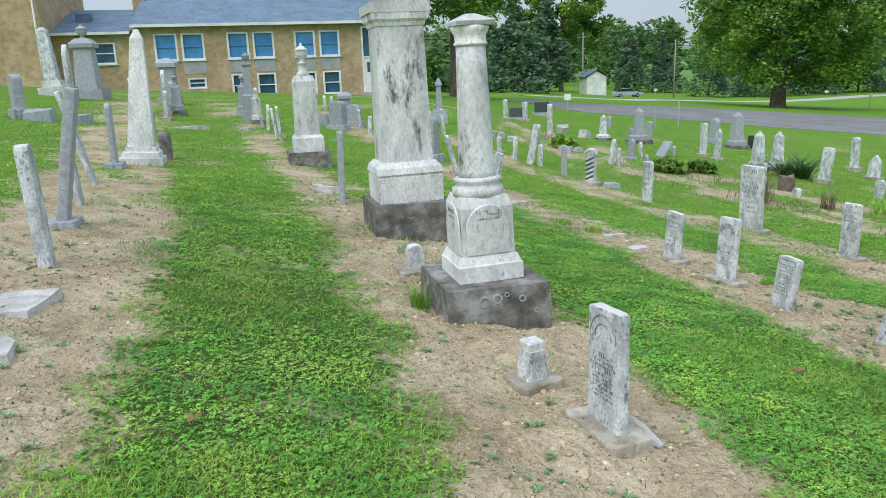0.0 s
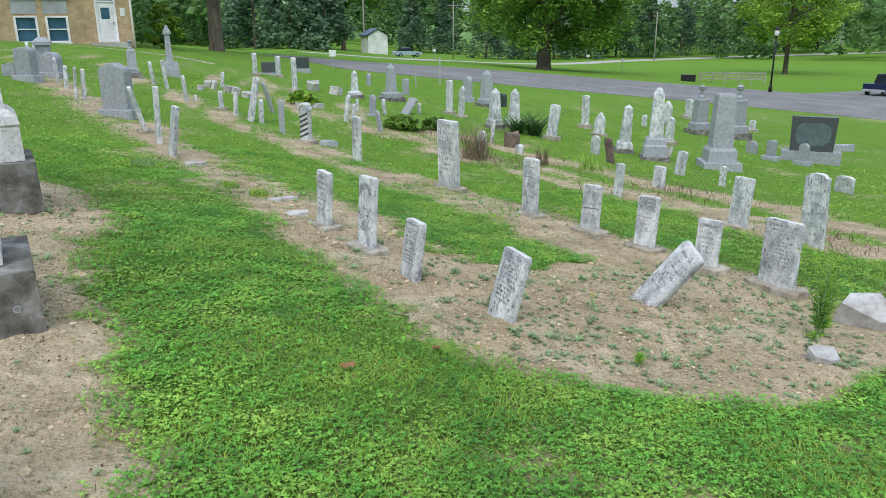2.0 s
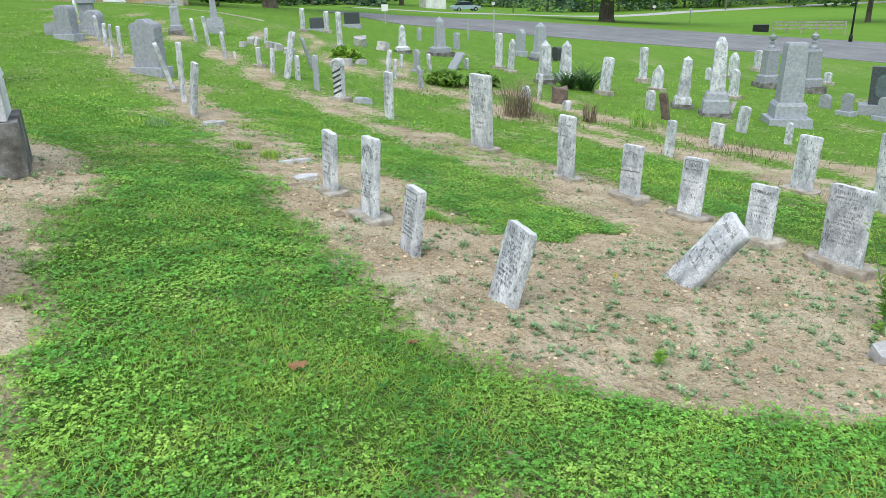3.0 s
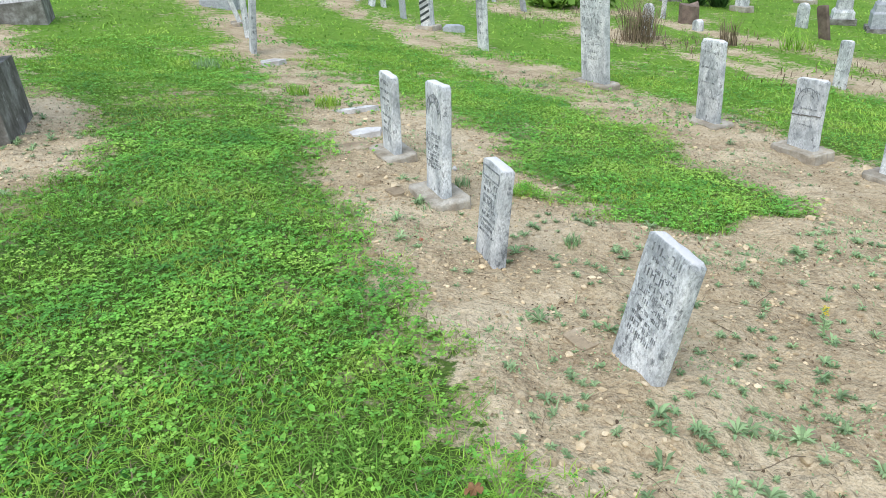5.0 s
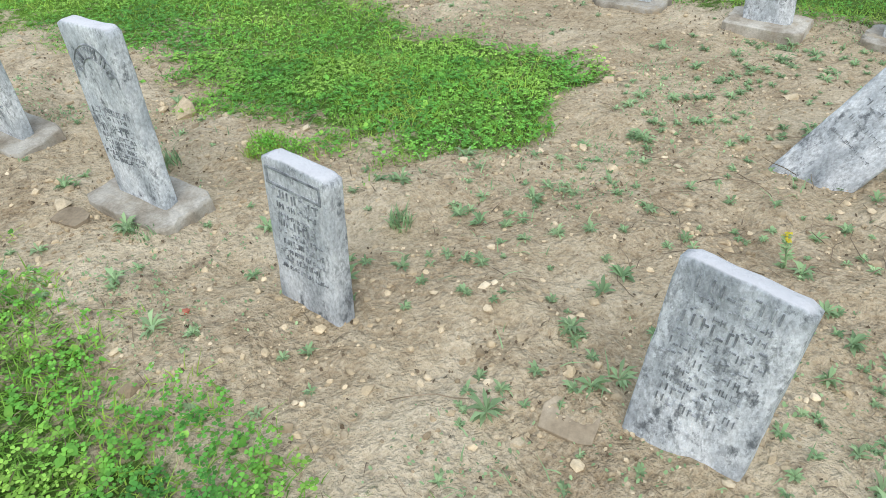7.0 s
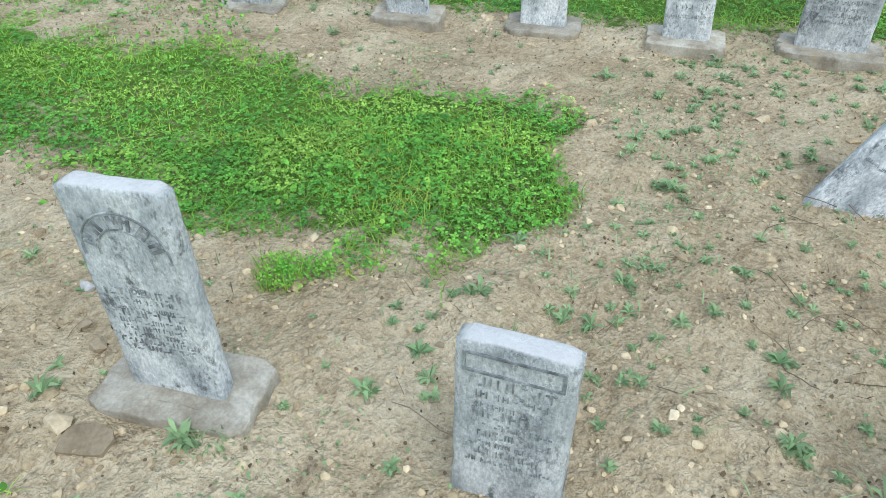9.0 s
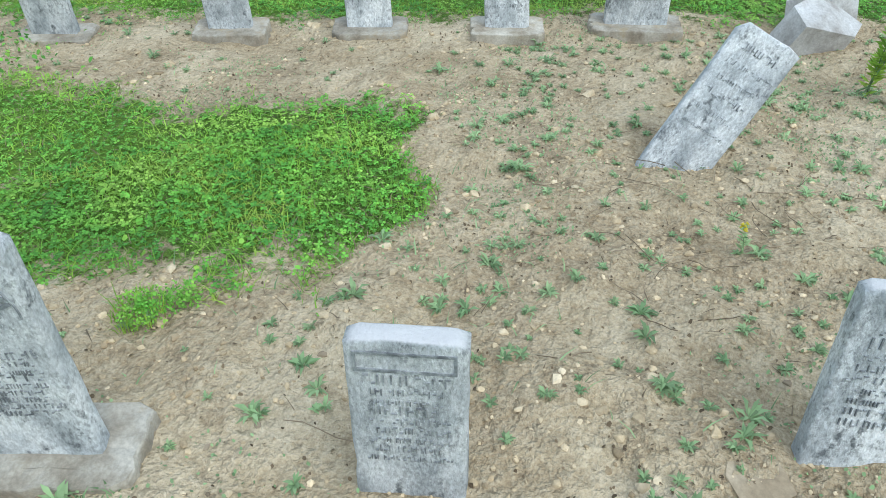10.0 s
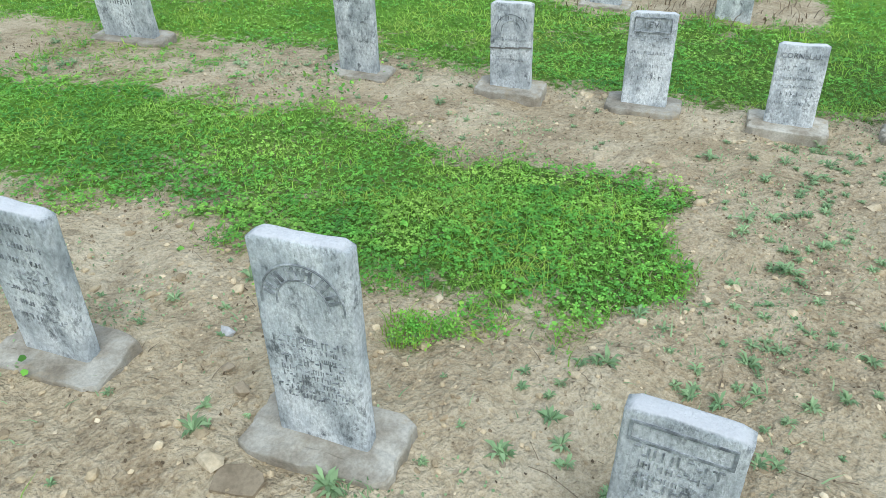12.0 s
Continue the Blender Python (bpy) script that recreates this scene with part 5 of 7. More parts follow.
# ---- the brick building ----
def building():
    g = thing("brick_building", pose(-11.94, 42.6, 0.58, 0, 0, 15.3) @ Matrix.Diagonal((0.94, 0.94, 0.94, 1)), "long two-storey buff brick building with blue shaded windows", "building", kind="structure")
    T = 0.3
    wins = [(-5.67, -4.43), (-4.15, -2.91), (-1.56, -0.36), (-0.06, 1.14), (2.4, 3.6), (3.9, 5.09)]
    holes = [(a, b, 2.4, 3.92, "upper") for a, b in wins] + [(a + 0.08, b - 0.05, 0.12, 1.5, "lower") for a, b in wins[2:]] + [(-4.0, -3.0, 0.75, 1.35, "lower")]
    holes += [(6.5, 7.49, 0.12, 4.1, "door")]
    lowwing = [(-9.1, -7.85, 2.3, 3.5, "lower")]

    def wall(name, x0, x1, z0, z1, y, cut):
        """Wall with true openings: a grid of cells with the openings left out."""
        xs = sorted({x0, x1, *[c for h in cut for c in h[:2]]})
        zs = sorted({z0, z1, *[c for h in cut for c in h[2:4]]})
        bm = bmesh.new()
        for i in range(len(xs) - 1):
            run = None
            for k in range(len(zs) - 1):
                cx, cz = (xs[i] + xs[i + 1]) / 2, (zs[k] + zs[k + 1]) / 2
                solid = not any(h[0] < cx < h[1] and h[2] < cz < h[3] for h in cut)
                if solid and run is None:
                    run = zs[k]
                if run is not None and (not solid or k == len(zs) - 2):
                    end = zs[k + 1] if solid else zs[k]
                    box(bm, xs[i], xs[i + 1], y, y + T, run, end)
                    run = None
        return part(name, bm, M["brick"], g)

    wall("wall", -6.83, 8.4, -1.2, 4.3, 0, holes)
    wall("wall", -11.1, -6.83, -0.8, 3.95, 0.05, lowwing)
    part("wall", boxes((8.1, 8.4, T, 11.5, -1.2, 4.3), (-11.1, 8.1, 11.2, 11.5, -1.0, 4.3)), M["brick"], g)
    part("wall", boxes((-26, -11.1, -2.2, -1.9, -0.5, 9.0), (-11.4, -11.1, -1.9, 9, -0.5, 9.0), (-26, -25.7, -1.9, 9, -0.5, 9.0), (-26, -11.1, 9, 9.3, -0.5, 9.0)), M["brick"], g, "taller buff brick wing")
    for a, b, c, d, kind in holes + lowwing:
        y0 = 0.0
        if kind == "door":
            doorway(g, a, b, c, d)
            continue
        w = part("window", boxes((a, b, y0 + 0.12, y0 + 0.16, c, d)), M["blue" if kind == "upper" else "teal"], g, "blue shaded window" if kind == "upper" else "dark glass window")
        f = 0.085
        part("window_frame", boxes((a - 0.03, a + f, -0.03, 0.13, c, d), (b - f, b + 0.03, -0.03, 0.13, c, d), (a + f, b - f, -0.03, 0.13, c, c + f), (a + f, b - f, -0.03, 0.13, d - f, d)), M["whitepaint"], w, "white window frame")
        part("window_sill", boxes((a - 0.08, b + 0.08, -0.1, 0.0, c - 0.07, c - 0.003)), M["whitepaint"], w)
        mid = c + (d - c) * 0.5
        part("meeting_rail", boxes((a + f, b - f, 0.05, 0.115, mid - 0.03, mid + 0.03)), M["whitepaint" if kind == "lower" else "blue"], w)
    for a, b in wins[1:]:
        part("spandrel_panel", boxes((a, b, -0.02, -0.003, 1.6, 2.3)), M["panel"], g, "grey panel below a window")
    # roofs
    bm = bmesh.new()
    for x0, x1, z0, z1, y0, y1 in ((-6.83, 8.8, 4.3, 6.5, -0.45, 6.0), (-11.1, -6.85, 3.95, 5.7, -0.4, 6.0)):
        for ya, yb, za, zb in ((y0, y1, z0, z1), (12.2, y1, z0, z1)):
            v = [bm.verts.new(p) for p in ((x0, ya, za), (x1, ya, za), (x1, yb, zb), (x0, yb, zb))]
            q = [bm.verts.new((p.co.x, p.co.y, p.co.z + 0.14)) for p in v]
            bm.faces.new(v[::-1])
            bm.faces.new(q)
            for k in range(4):
                bm.faces.new((v[k], v[(k + 1) % 4], q[(k + 1) % 4], q[k]))
    bmesh.ops.recalc_face_normals(bm, faces=bm.faces)
    part("roof", bm, M["roof"], g, "blue-grey shingled roof")
    bm = bmesh.new()
    v = [bm.verts.new(p) for p in ((8.36, 0, 4.3), (8.36, 11.5, 4.3), (8.36, 6.0, 6.45))]
    q = [bm.verts.new((8.1, p.co.y, p.co.z)) for p in v]
    bm.faces.new(v)
    bm.faces.new(q[::-1])
    for k in range(3):
        bm.faces.new((v[k], q[k], q[(k + 1) % 3], v[(k + 1) % 3]))
    part("gable", bm, M["brick"], g)
    part("gutter", boxes((-6.83, 8.85, -0.56, -0.46, 4.27, 4.43), (-11.1, -6.9, -0.52, -0.42, 3.92, 4.07)), M["whitepaint"], g, "white gutter")
    part("roof", boxes((-26.4, -10.9, -2.7, 9.8, 9.0, 9.3)), M["roof"], g)
    for x, z, y in ((8.3, 4.3, -0.12), (-6.7, 4.3, -0.12), (-11.25, 9.0, -2.35)):
        bm = turned([(-0.9, 0.05), (z, 0.05)], 10)
        part("downspout", bm, M["whitepaint"], g, "white downspout", pose(x, y, 0))
    # areaway wall by the low window
    part("areaway_wall", boxes((-5.2, -2.2, -0.9, -0.65, -0.4, 0.72)), M["brick"], g, "low brick areaway wall")
    part("chimney", boxes((-7.3, -6.6, 4.8, 5.6, 5.0, 7.6)), M["brick"], g)
    part("roof_vent", boxes((-10.2, -9.4, 2.2, 3.0, 4.6, 5.3)), M["roof"], g)


def doorway(g, a, b, c, d):
    part("transom", boxes((a, b, 0.1, 0.14, 2.3, d)), M["teal"], g, "tall dark glass transom")
    part("transom_frame", boxes((a - 0.04, a + 0.06, -0.03, 0.12, c, d), (b - 0.06, b + 0.04, -0.03, 0.12, c, d), (a + 0.06, b - 0.06, -0.03, 0.12, 2.24, 2.32), (a + 0.06, b - 0.06, -0.03, 0.12, d - 0.08, d)), M["whitepaint"], g, "white frame")
    leaf = part("door", soften(boxes((a + 0.06, b - 0.06, 0.03, 0.08, c, 2.24)), 0.006), M["whitepaint"], g, "white entrance door")
    part("door_pane", boxes((a + 0.25, b - 0.3, 0.022, 0.028, 1.35, 1.95)), M["teal"], leaf, "dark square door pane")
    part("door_handle", boxes((b - 0.16, b - 0.13, -0.02, 0.03, 1.05, 1.2)), M["black"], leaf)
    part("door_step", boxes((a - 0.5, b + 0.5, -1.1, -0.003, -0.9, 0.08)), M["concrete"], g, "concrete door step")
    part("wall_lamp", boxes((b + 0.3, b + 0.42, -0.12, -0.003, 3.1, 3.4)), M["black"], g)
    part("notice", boxes((b + 0.25, b + 0.5, -0.02, -0.003, 1.5, 1.95)), M["whitepaint"], g, "white notice by the door")


building()


# ---- trees ----
def leaf_cloud(clumps, per, size, seed, flat=0.5, name="crown", mat="leaf"):
    """Many small leaf faces gathered in clumps, with gaps between them."""
    rng = np.random.default_rng(seed)
    cs = np.array([c for c, _ in clumps], float)
    rs = np.array([r for _, r in clumps], float)
    k = np.repeat(np.arange(len(clumps)), per)
    d = rng.normal(size=(len(k), 3))
    d /= np.linalg.norm(d, axis=1)[:, None]
    d *= (rng.random(len(k)) ** 0.35)[:, None]
    d[:, 2] *= 0.75
    p = cs[k] + d * rs[k][:, None]
    a = rng.normal(size=(len(k), 3))
    a[:, 2] *= flat
    a /= np.linalg.norm(a, axis=1)[:, None]
    b = np.cross(a, rng.normal(size=(len(k), 3)))
    b /= np.linalg.norm(b, axis=1)[:, None]
    s = size * rng.uniform(0.6, 1.4, (len(k), 1))
    v = np.stack([p - a * s, p + b * s * 0.5, p + a * s, p - b * s * 0.5], 1).reshape(-1, 3)
    loops = np.arange(len(v))
    return raw_mesh(name, v, loops, np.full(len(k), 4), M[mat])


def limb(bm, p, q, r0, r1, sides=7):
    p, q = Vector(p), Vector(q)
    axis = (q - p).normalized()
    side = axis.orthogonal().normalized()
    up = axis.cross(side)
    rings = [[bm.verts.new(c + side * r * math.cos(2 * math.pi * i / sides) + up * r * math.sin(2 * math.pi * i / sides)) for i in range(sides)] for c, r in ((p, r0), (q, r1))]
    for i in range(sides):
        bm.faces.new((rings[0][i], rings[0][(i + 1) % sides], rings[1][(i + 1) % sides], rings[1][i]))


def broadleaf(x, y, h, spread, trunk, seed, label, low=0.2, mat="leaf", clumps=90, per=80, size=0.5):
    rnd = random.Random(seed)
    z = lift(x, y)
    g = thing("tree", pose(x, y, z), label, "tree", "trees")
    bm = bmesh.new()
    fork = h * (low + 0.08)
    limb(bm, (0, 0, -0.5), (0, 0, 0.4), trunk * 1.5, trunk * 1.1, 10)
    limb(bm, (0, 0, 0.4), (0.1, 0.1, fork), trunk * 1.1, trunk * 0.8, 10)
    limb(bm, (0.1, 0.1, fork), (0, 0, h * 0.75), trunk * 0.8, trunk * 0.2, 8)
    spots = []
    for i in range(14):
        a = rnd.uniform(0, 2 * math.pi)
        zz = rnd.uniform(fork, h * 0.6)
        r = spread * rnd.uniform(0.55, 0.95)
        end = (r * math.cos(a), r * math.sin(a), zz + rnd.uniform(-0.02, 0.25) * h)
        limb(bm, (0, 0, zz), end, trunk * 0.35, trunk * 0.06, 6)
        spots.append(end)
    part("trunk", bm, M["bark"], g, "dark bark trunk with limbs")
    cl = []
    for i in range(clumps):
        a, t = rnd.uniform(0, 2 * math.pi), rnd.random()
        zz = low * h + (1 - low) * h * t
        wide = spread * math.sin(math.pi * min(0.97, 0.2 + 0.75 * t)) ** 0.7 * (0.84 + 0.16 * math.sin(3 * a + seed * 1.7) + 0.14 * math.sin(5 * a + 7 * t))
        r = wide * math.sqrt(rnd.uniform(0.15, 1))
        cl.append(((r * math.cos(a), r * math.sin(a), zz), spread * rnd.uniform(0.12, 0.24)))
    for e in spots:
        cl.append((e, spread * 0.2))
    part("crown", leaf_cloud(cl, per, size, seed, mat=mat), None, g, "leafy green crown")
    return g


def spruce_clumps(x, y, z, h, r, rnd):
    out = []
    for i in range(26):
        t = (i + rnd.random()) / 26
        for k in range(2):
            a = rnd.uniform(0, 2 * math.pi)
            q = r * (1 - t) ** 0.85 * rnd.uniform(0.5, 1)
            out.append(((x + q * math.cos(a), y + q * math.sin(a), z + 0.04 * h + t * 0.96 * h), max(0.5, r * 0.42 * (1.1 - t))))
    return out


def spruce(x, y, h, r, seed):
    z = lift(x, y)
    g = thing("spruce_tree", pose(x, y, z), "dark green spruce with branches to the ground", "tree", "spruces")
    bm = bmesh.new()
    limb(bm, (0, 0, -0.5), (0, 0, h * 0.95), 0.3, 0.04)
    part("trunk", bm, M["bark"], g)
    part("crown", leaf_cloud(spruce_clumps(0, 0, 0, h, r, random.Random(seed)), 80, 0.36, seed, 0.3, mat="needle"), None, g, "dark needle foliage")


broadleaf(38.2, 93.0, 21, 12.0, 0.85, 1, "broad spreading maple beside the road", 0.17, "leaf", 170, 290, 0.26)
broadleaf(-0.8, 57.5, 19, 7.5, 0.46, 3, "large tree beside the brick building", 0.3, "leaf", 150, 160, 0.2)
broadleaf(18.8, 150, 25, 9.0, 0.45, 4, "large tree beyond the lane", 0.34, "leaf", 110, 170, 0.36)
broadleaf(80, 99.5, 18, 8.0, 0.35, 5, "slender yellow-green tree in the field", 0.25, "leaf_light", 90, 120, 0.28)
broadleaf(-3.2, 47.8, 2.6, 1.1, 0.05, 6, "bright green shrub beside the building corner", 0.05, "leaf_light", 26, 60, 0.11)
for i, (x, y, h, r) in enumerate(((6.5, 101, 12, 4.6), (11.3, 106, 13, 4.2), (2, 110, 14, 5), (40, 186, 14, 5), (49, 190, 13, 5), (64, 168, 14, 5.2), (72, 172, 16, 5.4), (82, 176, 15, 5.2),
                                    (93, 181, 17, 5.5), (104, 184, 16, 5.5), (116, 188, 17, 5.6), (128, 191, 15, 5.4), (142, 195, 16, 5.6), (158, 199, 17, 5.6), (174, 204, 16, 5.4), (53, 166, 14, 5))):
    spruce(x, y, h, r, 60 + i)


def woodland():
    """The far woods, as one mass of leaf clumps in many crowns."""
    rnd = random.Random(9)
    cl = []
    for i in range(400):
        a = radians(rnd.uniform(-22, 72))
        d = rnd.uniform(195, 330)
        x, y = d * math.sin(a), d * math.cos(a)
        z = lift(x, y) + max(0, d - 210) * 0.05
        h = rnd.uniform(12, 19)
        for k in range(11):
            t = rnd.random()
            b = rnd.uniform(0, 2 * math.pi)
            w = 4.8 * math.sin(math.pi * (0.15 + 0.8 * t))
            cl.append(((x + w * math.cos(b), y + w * math.sin(b), z + h * (0.1 + 0.85 * t)), rnd.uniform(1.7, 3.0)))
    for i in range(60):
        a = radians(rnd.uniform(-22, 5.8))
        d = rnd.uniform(125, 190)
        x, y = d * math.sin(a), d * math.cos(a)
        h = rnd.uniform(9, 13)
        for k in range(11):
            t = rnd.random()
            b = rnd.uniform(0, 2 * math.pi)
            w = 4.5 * math.sin(math.pi * (0.15 + 0.8 * t))
            cl.append(((x + w * math.cos(b), y + w * math.sin(b), lift(x, y) + h * (0.05 + 0.9 * t)), rnd.uniform(1.6, 2.8)))
    ob = new("woodland", leaf_cloud(cl, 25, 0.84, 12, name="woodland", mat="leaf_far"))
    tagged(ob, "dense green woods along the far edge of the fields", "woods", kind="stuff")


woodland()


def far_hill():
    """Low wooded rise that closes the distance."""
    n = 60
    bm = bmesh.new()
    rows = []
    for r, hh in ((330, -12), (360, 6), (430, 10), (520, -12)):
        rows.append([bm.verts.new((r * math.sin(a), r * math.cos(a), hh + (2.5 * math.sin(a * 9) + 1.5 * math.sin(a * 23) if hh > 0 else 0))) for a in np.linspace(0, 2 * math.pi, n, endpoint=False)])
    for p, q in zip(rows, rows[1:]):
        for i in range(n):
            bm.faces.new((p[i], p[(i + 1) % n], q[(i + 1) % n], q[i]))
    tagged(part("backdrop", bm, M["leaf_far"], None), "low wooded rise on the horizon", "hill", kind="structure")


far_hill()


# ---- along the road ----
def lamp_post(x, y):
    g = thing("street_lamp", pose(x, y, lift(x, y)), "black street lamp post with a pale globe by the road", "street lamp")
    part("base", turned([(-0.2, 0.16), (0.5, 0.15), (0.6, 0.09)], 14), M["black"], g)
    part("pole", turned([(0.6, 0.085), (4.7, 0.06)], 14), M["black"], g)
    part("globe", turned([(4.72, 0.1), (4.8, 0.19), (5.1, 0.2), (5.25, 0.12)], 16), M["lamp_glass"], g, "pale glass globe")
    part("hood", turned([(4.66, 0.12), (4.72, 0.12)], 16), M["black"], g)
    part("cap", turned([(5.25, 0.26), (5.33, 0.2), (5.5, 0.03)], 16), M["black"], g)


lamp_post(45.3, 57.4)


def utility_pole(x, y, h):
    g = thing("utility_pole", pose(x, y, lift(x, y)), "weathered wooden utility pole", "utility pole", "utility poles")
    part("pole", turned([(-0.5, 0.17), (h, 0.11)], 10), M["wood"], g)
    part("crossarm", boxes((-1.1, 1.1, -0.06, 0.06, h - 0.9, h - 0.76)), M["wood"], g)


def wires(points, sag, offsets, label):
    cu = bpy.data.curves.new("power_line", "CURVE")
    cu.dimensions, cu.bevel_depth, cu.bevel_resolution = "3D", 0.045, 1
    for dz in offsets:
        s = cu.splines.new("POLY")
        pts = []
        for p, q in zip(points, points[1:]):
            for k in range(9):
                t = k / 8
                pts.append((p[0] + (q[0] - p[0]) * t, p[1] + (q[1] - p[1]) * t, p[2] + (q[2] - p[2]) * t - sag * 4 * t * (1 - t) + dz))
        s.points.add(len(pts) - 1)
        for sp, p in zip(s.points, pts):
            sp.co = (*p, 1)
    cu.materials.append(M["wire"])
    tagged(new("power_line", cu), label, "cable")


poles = [(-30, 120, 10), (9, 130, 10), (21.5, 140, 11), (40, 146, 11), (95, 165, 11), (170, 190, 11)]
for p in poles[1:]:
    utility_pole(*p)
wires([(x, y, lift(x, y) + h - 0.5) for x, y, h in poles], 0.8, (0, -0.5, -1.9), "sagging black power lines between the poles")


def sign_post(x, y, h, w, kind):
    g = thing("road_sign", pose(x, y, lift(x, y), 0, 0, -15), "white road sign on a thin metal post", "road sign", "road signs")
    part("post", boxes((-0.035, 0.035, -0.03, 0.03, -0.3, h)), M["wood" if kind == "wood" else "panel"], g)
    if w:
        part("sign_plate", soften(boxes((-w / 2, w / 2, -0.05, -0.032, h - 0.4, h)), 0.005), M["whitepaint"], g)


sign_post(6.6, 49.2, 1.15, 0.42, "metal")
sign_post(11.8, 41.9, 1.5, 0, "metal")
sign_post(9.9, 39.5, 1.1, 0, "metal")
sign_post(52, 98, 2.0, 0.4, "metal")
sign_post(62, 131, 2.2, 0.6, "metal")
sign_post(29.5, 118, 1.6, 0.5, "metal")


def rail_fence(x, y, rz):
    g = thing("rail_fence", pose(x, y, lift(x, y), 0, 0, rz), "weathered wooden rail fence in the field", "fence")
    for i in range(6):
        part("post", boxes((i * 1.33 - 0.06, i * 1.33 + 0.06, -0.06, 0.06, -0.4, 1.05)), M["wood"], g)
        if i < 5:
            for z in (0.3, 0.62, 0.92):
                part("rail", boxes((i * 1.33, i * 1.33 + 1.33, -0.1, -0.064, z, z + 0.14)), M["wood"], g)


rail_fence(48.5, 73.3, -28)
tagged(part("utility_box", soften(boxes((-0.75, 0.75, -0.4, 0.4, -0.2, 0.72)), 0.05), M["black"], None, "", pose(47.5, 73.9, lift(47.5, 73.9), 0, 0, -28)), "low black utility box at the end of a fence", "box")


def vehicle(name, x, y, rz, body, label, profile, cabin, w, wheel, axles):
    g = thing(name, pose(x, y, lift(x, y), 0, 0, rz), label, "car")

    def prism(pts, half, top_in=0.0):
        bm = bmesh.new()
        zs = max(p[1] for p in pts)
        a = [bm.verts.new((px, -half + (top_in if pz > zs - 0.25 else 0), pz)) for px, pz in pts]
        b = [bm.verts.new((px, half - (top_in if pz > zs - 0.25 else 0), pz)) for px, pz in pts]
        bm.faces.new(a)
        bm.faces.new(b[::-1])
        n = len(pts)
        for i in range(n):
            bm.faces.new((a[(i + 1) % n], a[i], b[i], b[(i + 1) % n]))
        return soften(bm, 0.05)

    part("body", prism(profile, w / 2), M[body], g)
    cab = part("cabin", prism(cabin, w / 2 - 0.06, 0.16), M["glass"], g, "dark car windows")
    zs = max(p[1] for p in cabin)
    xs = [p[0] for p in cabin if p[1] > zs - 0.05]
    part("roof_panel", soften(boxes((min(xs), max(xs), -w / 2 + 0.22, w / 2 - 0.22, zs, zs + 0.03)), 0.01), M[body], cab)
    nose, low = max(p[0] for p in profile), profile[0][1]
    for e in (-1, 1):
        part("bumper", soften(boxes((e * nose - 0.08, e * nose + 0.08, -w / 2 + 0.05, w / 2 - 0.05, low, low + 0.2)), 0.03), M["panel"], g, "pale metal bumper")
        part("headlight", soften(boxes((nose - 0.06, nose + 0.02, e * (w / 2 - 0.24) - 0.16, e * (w / 2 - 0.24) + 0.16, low + 0.27, low + 0.42)), 0.02), M["lamp_glass"], g, "clear headlight")
    for ax in axles:
        for s in (-1, 1):
            t = turned([(-0.1, wheel * 0.92), (-0.08, wheel), (0.08, wheel), (0.1, wheel * 0.92)], 18)
            wh = part("wheel", t, M["tyre"], g, at=pose(ax, s * (w / 2 - 0.08), wheel, 90, 0, 0))
            part("rim", turned([(-0.108, wheel * 0.55), (0.108, wheel * 0.55)], 14), M["panel"], wh)


vehicle("car", 25.4, 119.5, 8, "car", "silver-blue saloon car on the far road",
        [(-2.2, 0.35), (2.2, 0.35), (2.25, 0.7), (1.3, 0.92), (-1.9, 0.95), (-2.25, 0.75)], [(-1.7, 0.93), (1.0, 0.9), (0.4, 1.38), (-0.9, 1.4)], 1.75, 0.32, (-1.35, 1.4))
vehicle("pickup_truck", 57.1, 56.9, 25, "navy", "dark navy pickup truck on the road",
        [(-2.7, 0.5), (2.7, 0.5), (2.75, 1.0), (1.2, 1.15), (-2.75, 1.15)], [(-0.6, 1.12), (1.3, 1.12), (0.7, 1.85), (-0.5, 1.87)], 1.95, 0.4, (-1.7, 1.75))


def white_house(x, y, rz, w, l, h, label):
    g = thing("house", pose(x, y, lift(x, y), 0, 0, rz), label, "house", "far houses")
    bm = boxes((-w / 2, w / 2, -l / 2, l / 2, -1, h))
    part("wall", bm, M["whitepaint"], g)
    bm = bmesh.new()
    for s in (-1, 1):
        a = [bm.verts.new(p) for p in ((s * (w / 2 + 0.4), -l / 2 - 0.3, h - 0.1), (s * (w / 2 + 0.4), l / 2 + 0.3, h - 0.1), (0, l / 2 + 0.3, h + w * 0.3), (0, -l / 2 - 0.3, h + w * 0.3))]
        bm.faces.new(a)
        bm.faces.new([bm.verts.new((p.co.x, p.co.y, p.co.z + 0.15)) for p in a][::-1])
    part("roof", bm, M["roof"], g, "grey roof")
    for yy in (-l / 2 + 0.02, l / 2 - 0.22):
        bm = bmesh.new()
        ends = [[bm.verts.new(p) for p in ((-w / 2, yy + e, h), (w / 2, yy + e, h), (0, yy + e, h + w * 0.29))] for e in (0.0, 0.2)]
        bm.faces.new(ends[0])
        bm.faces.new(ends[1][::-1])
        for k in range(3):
            bm.faces.new((ends[0][k], ends[1][k], ends[1][(k + 1) % 3], ends[0][(k + 1) % 3]))
        part("gable", bm, M["whitepaint"], g)


white_house(23.1, 138.6, 6, 3.6, 5.4, 3.2, "small white gabled house among trees")


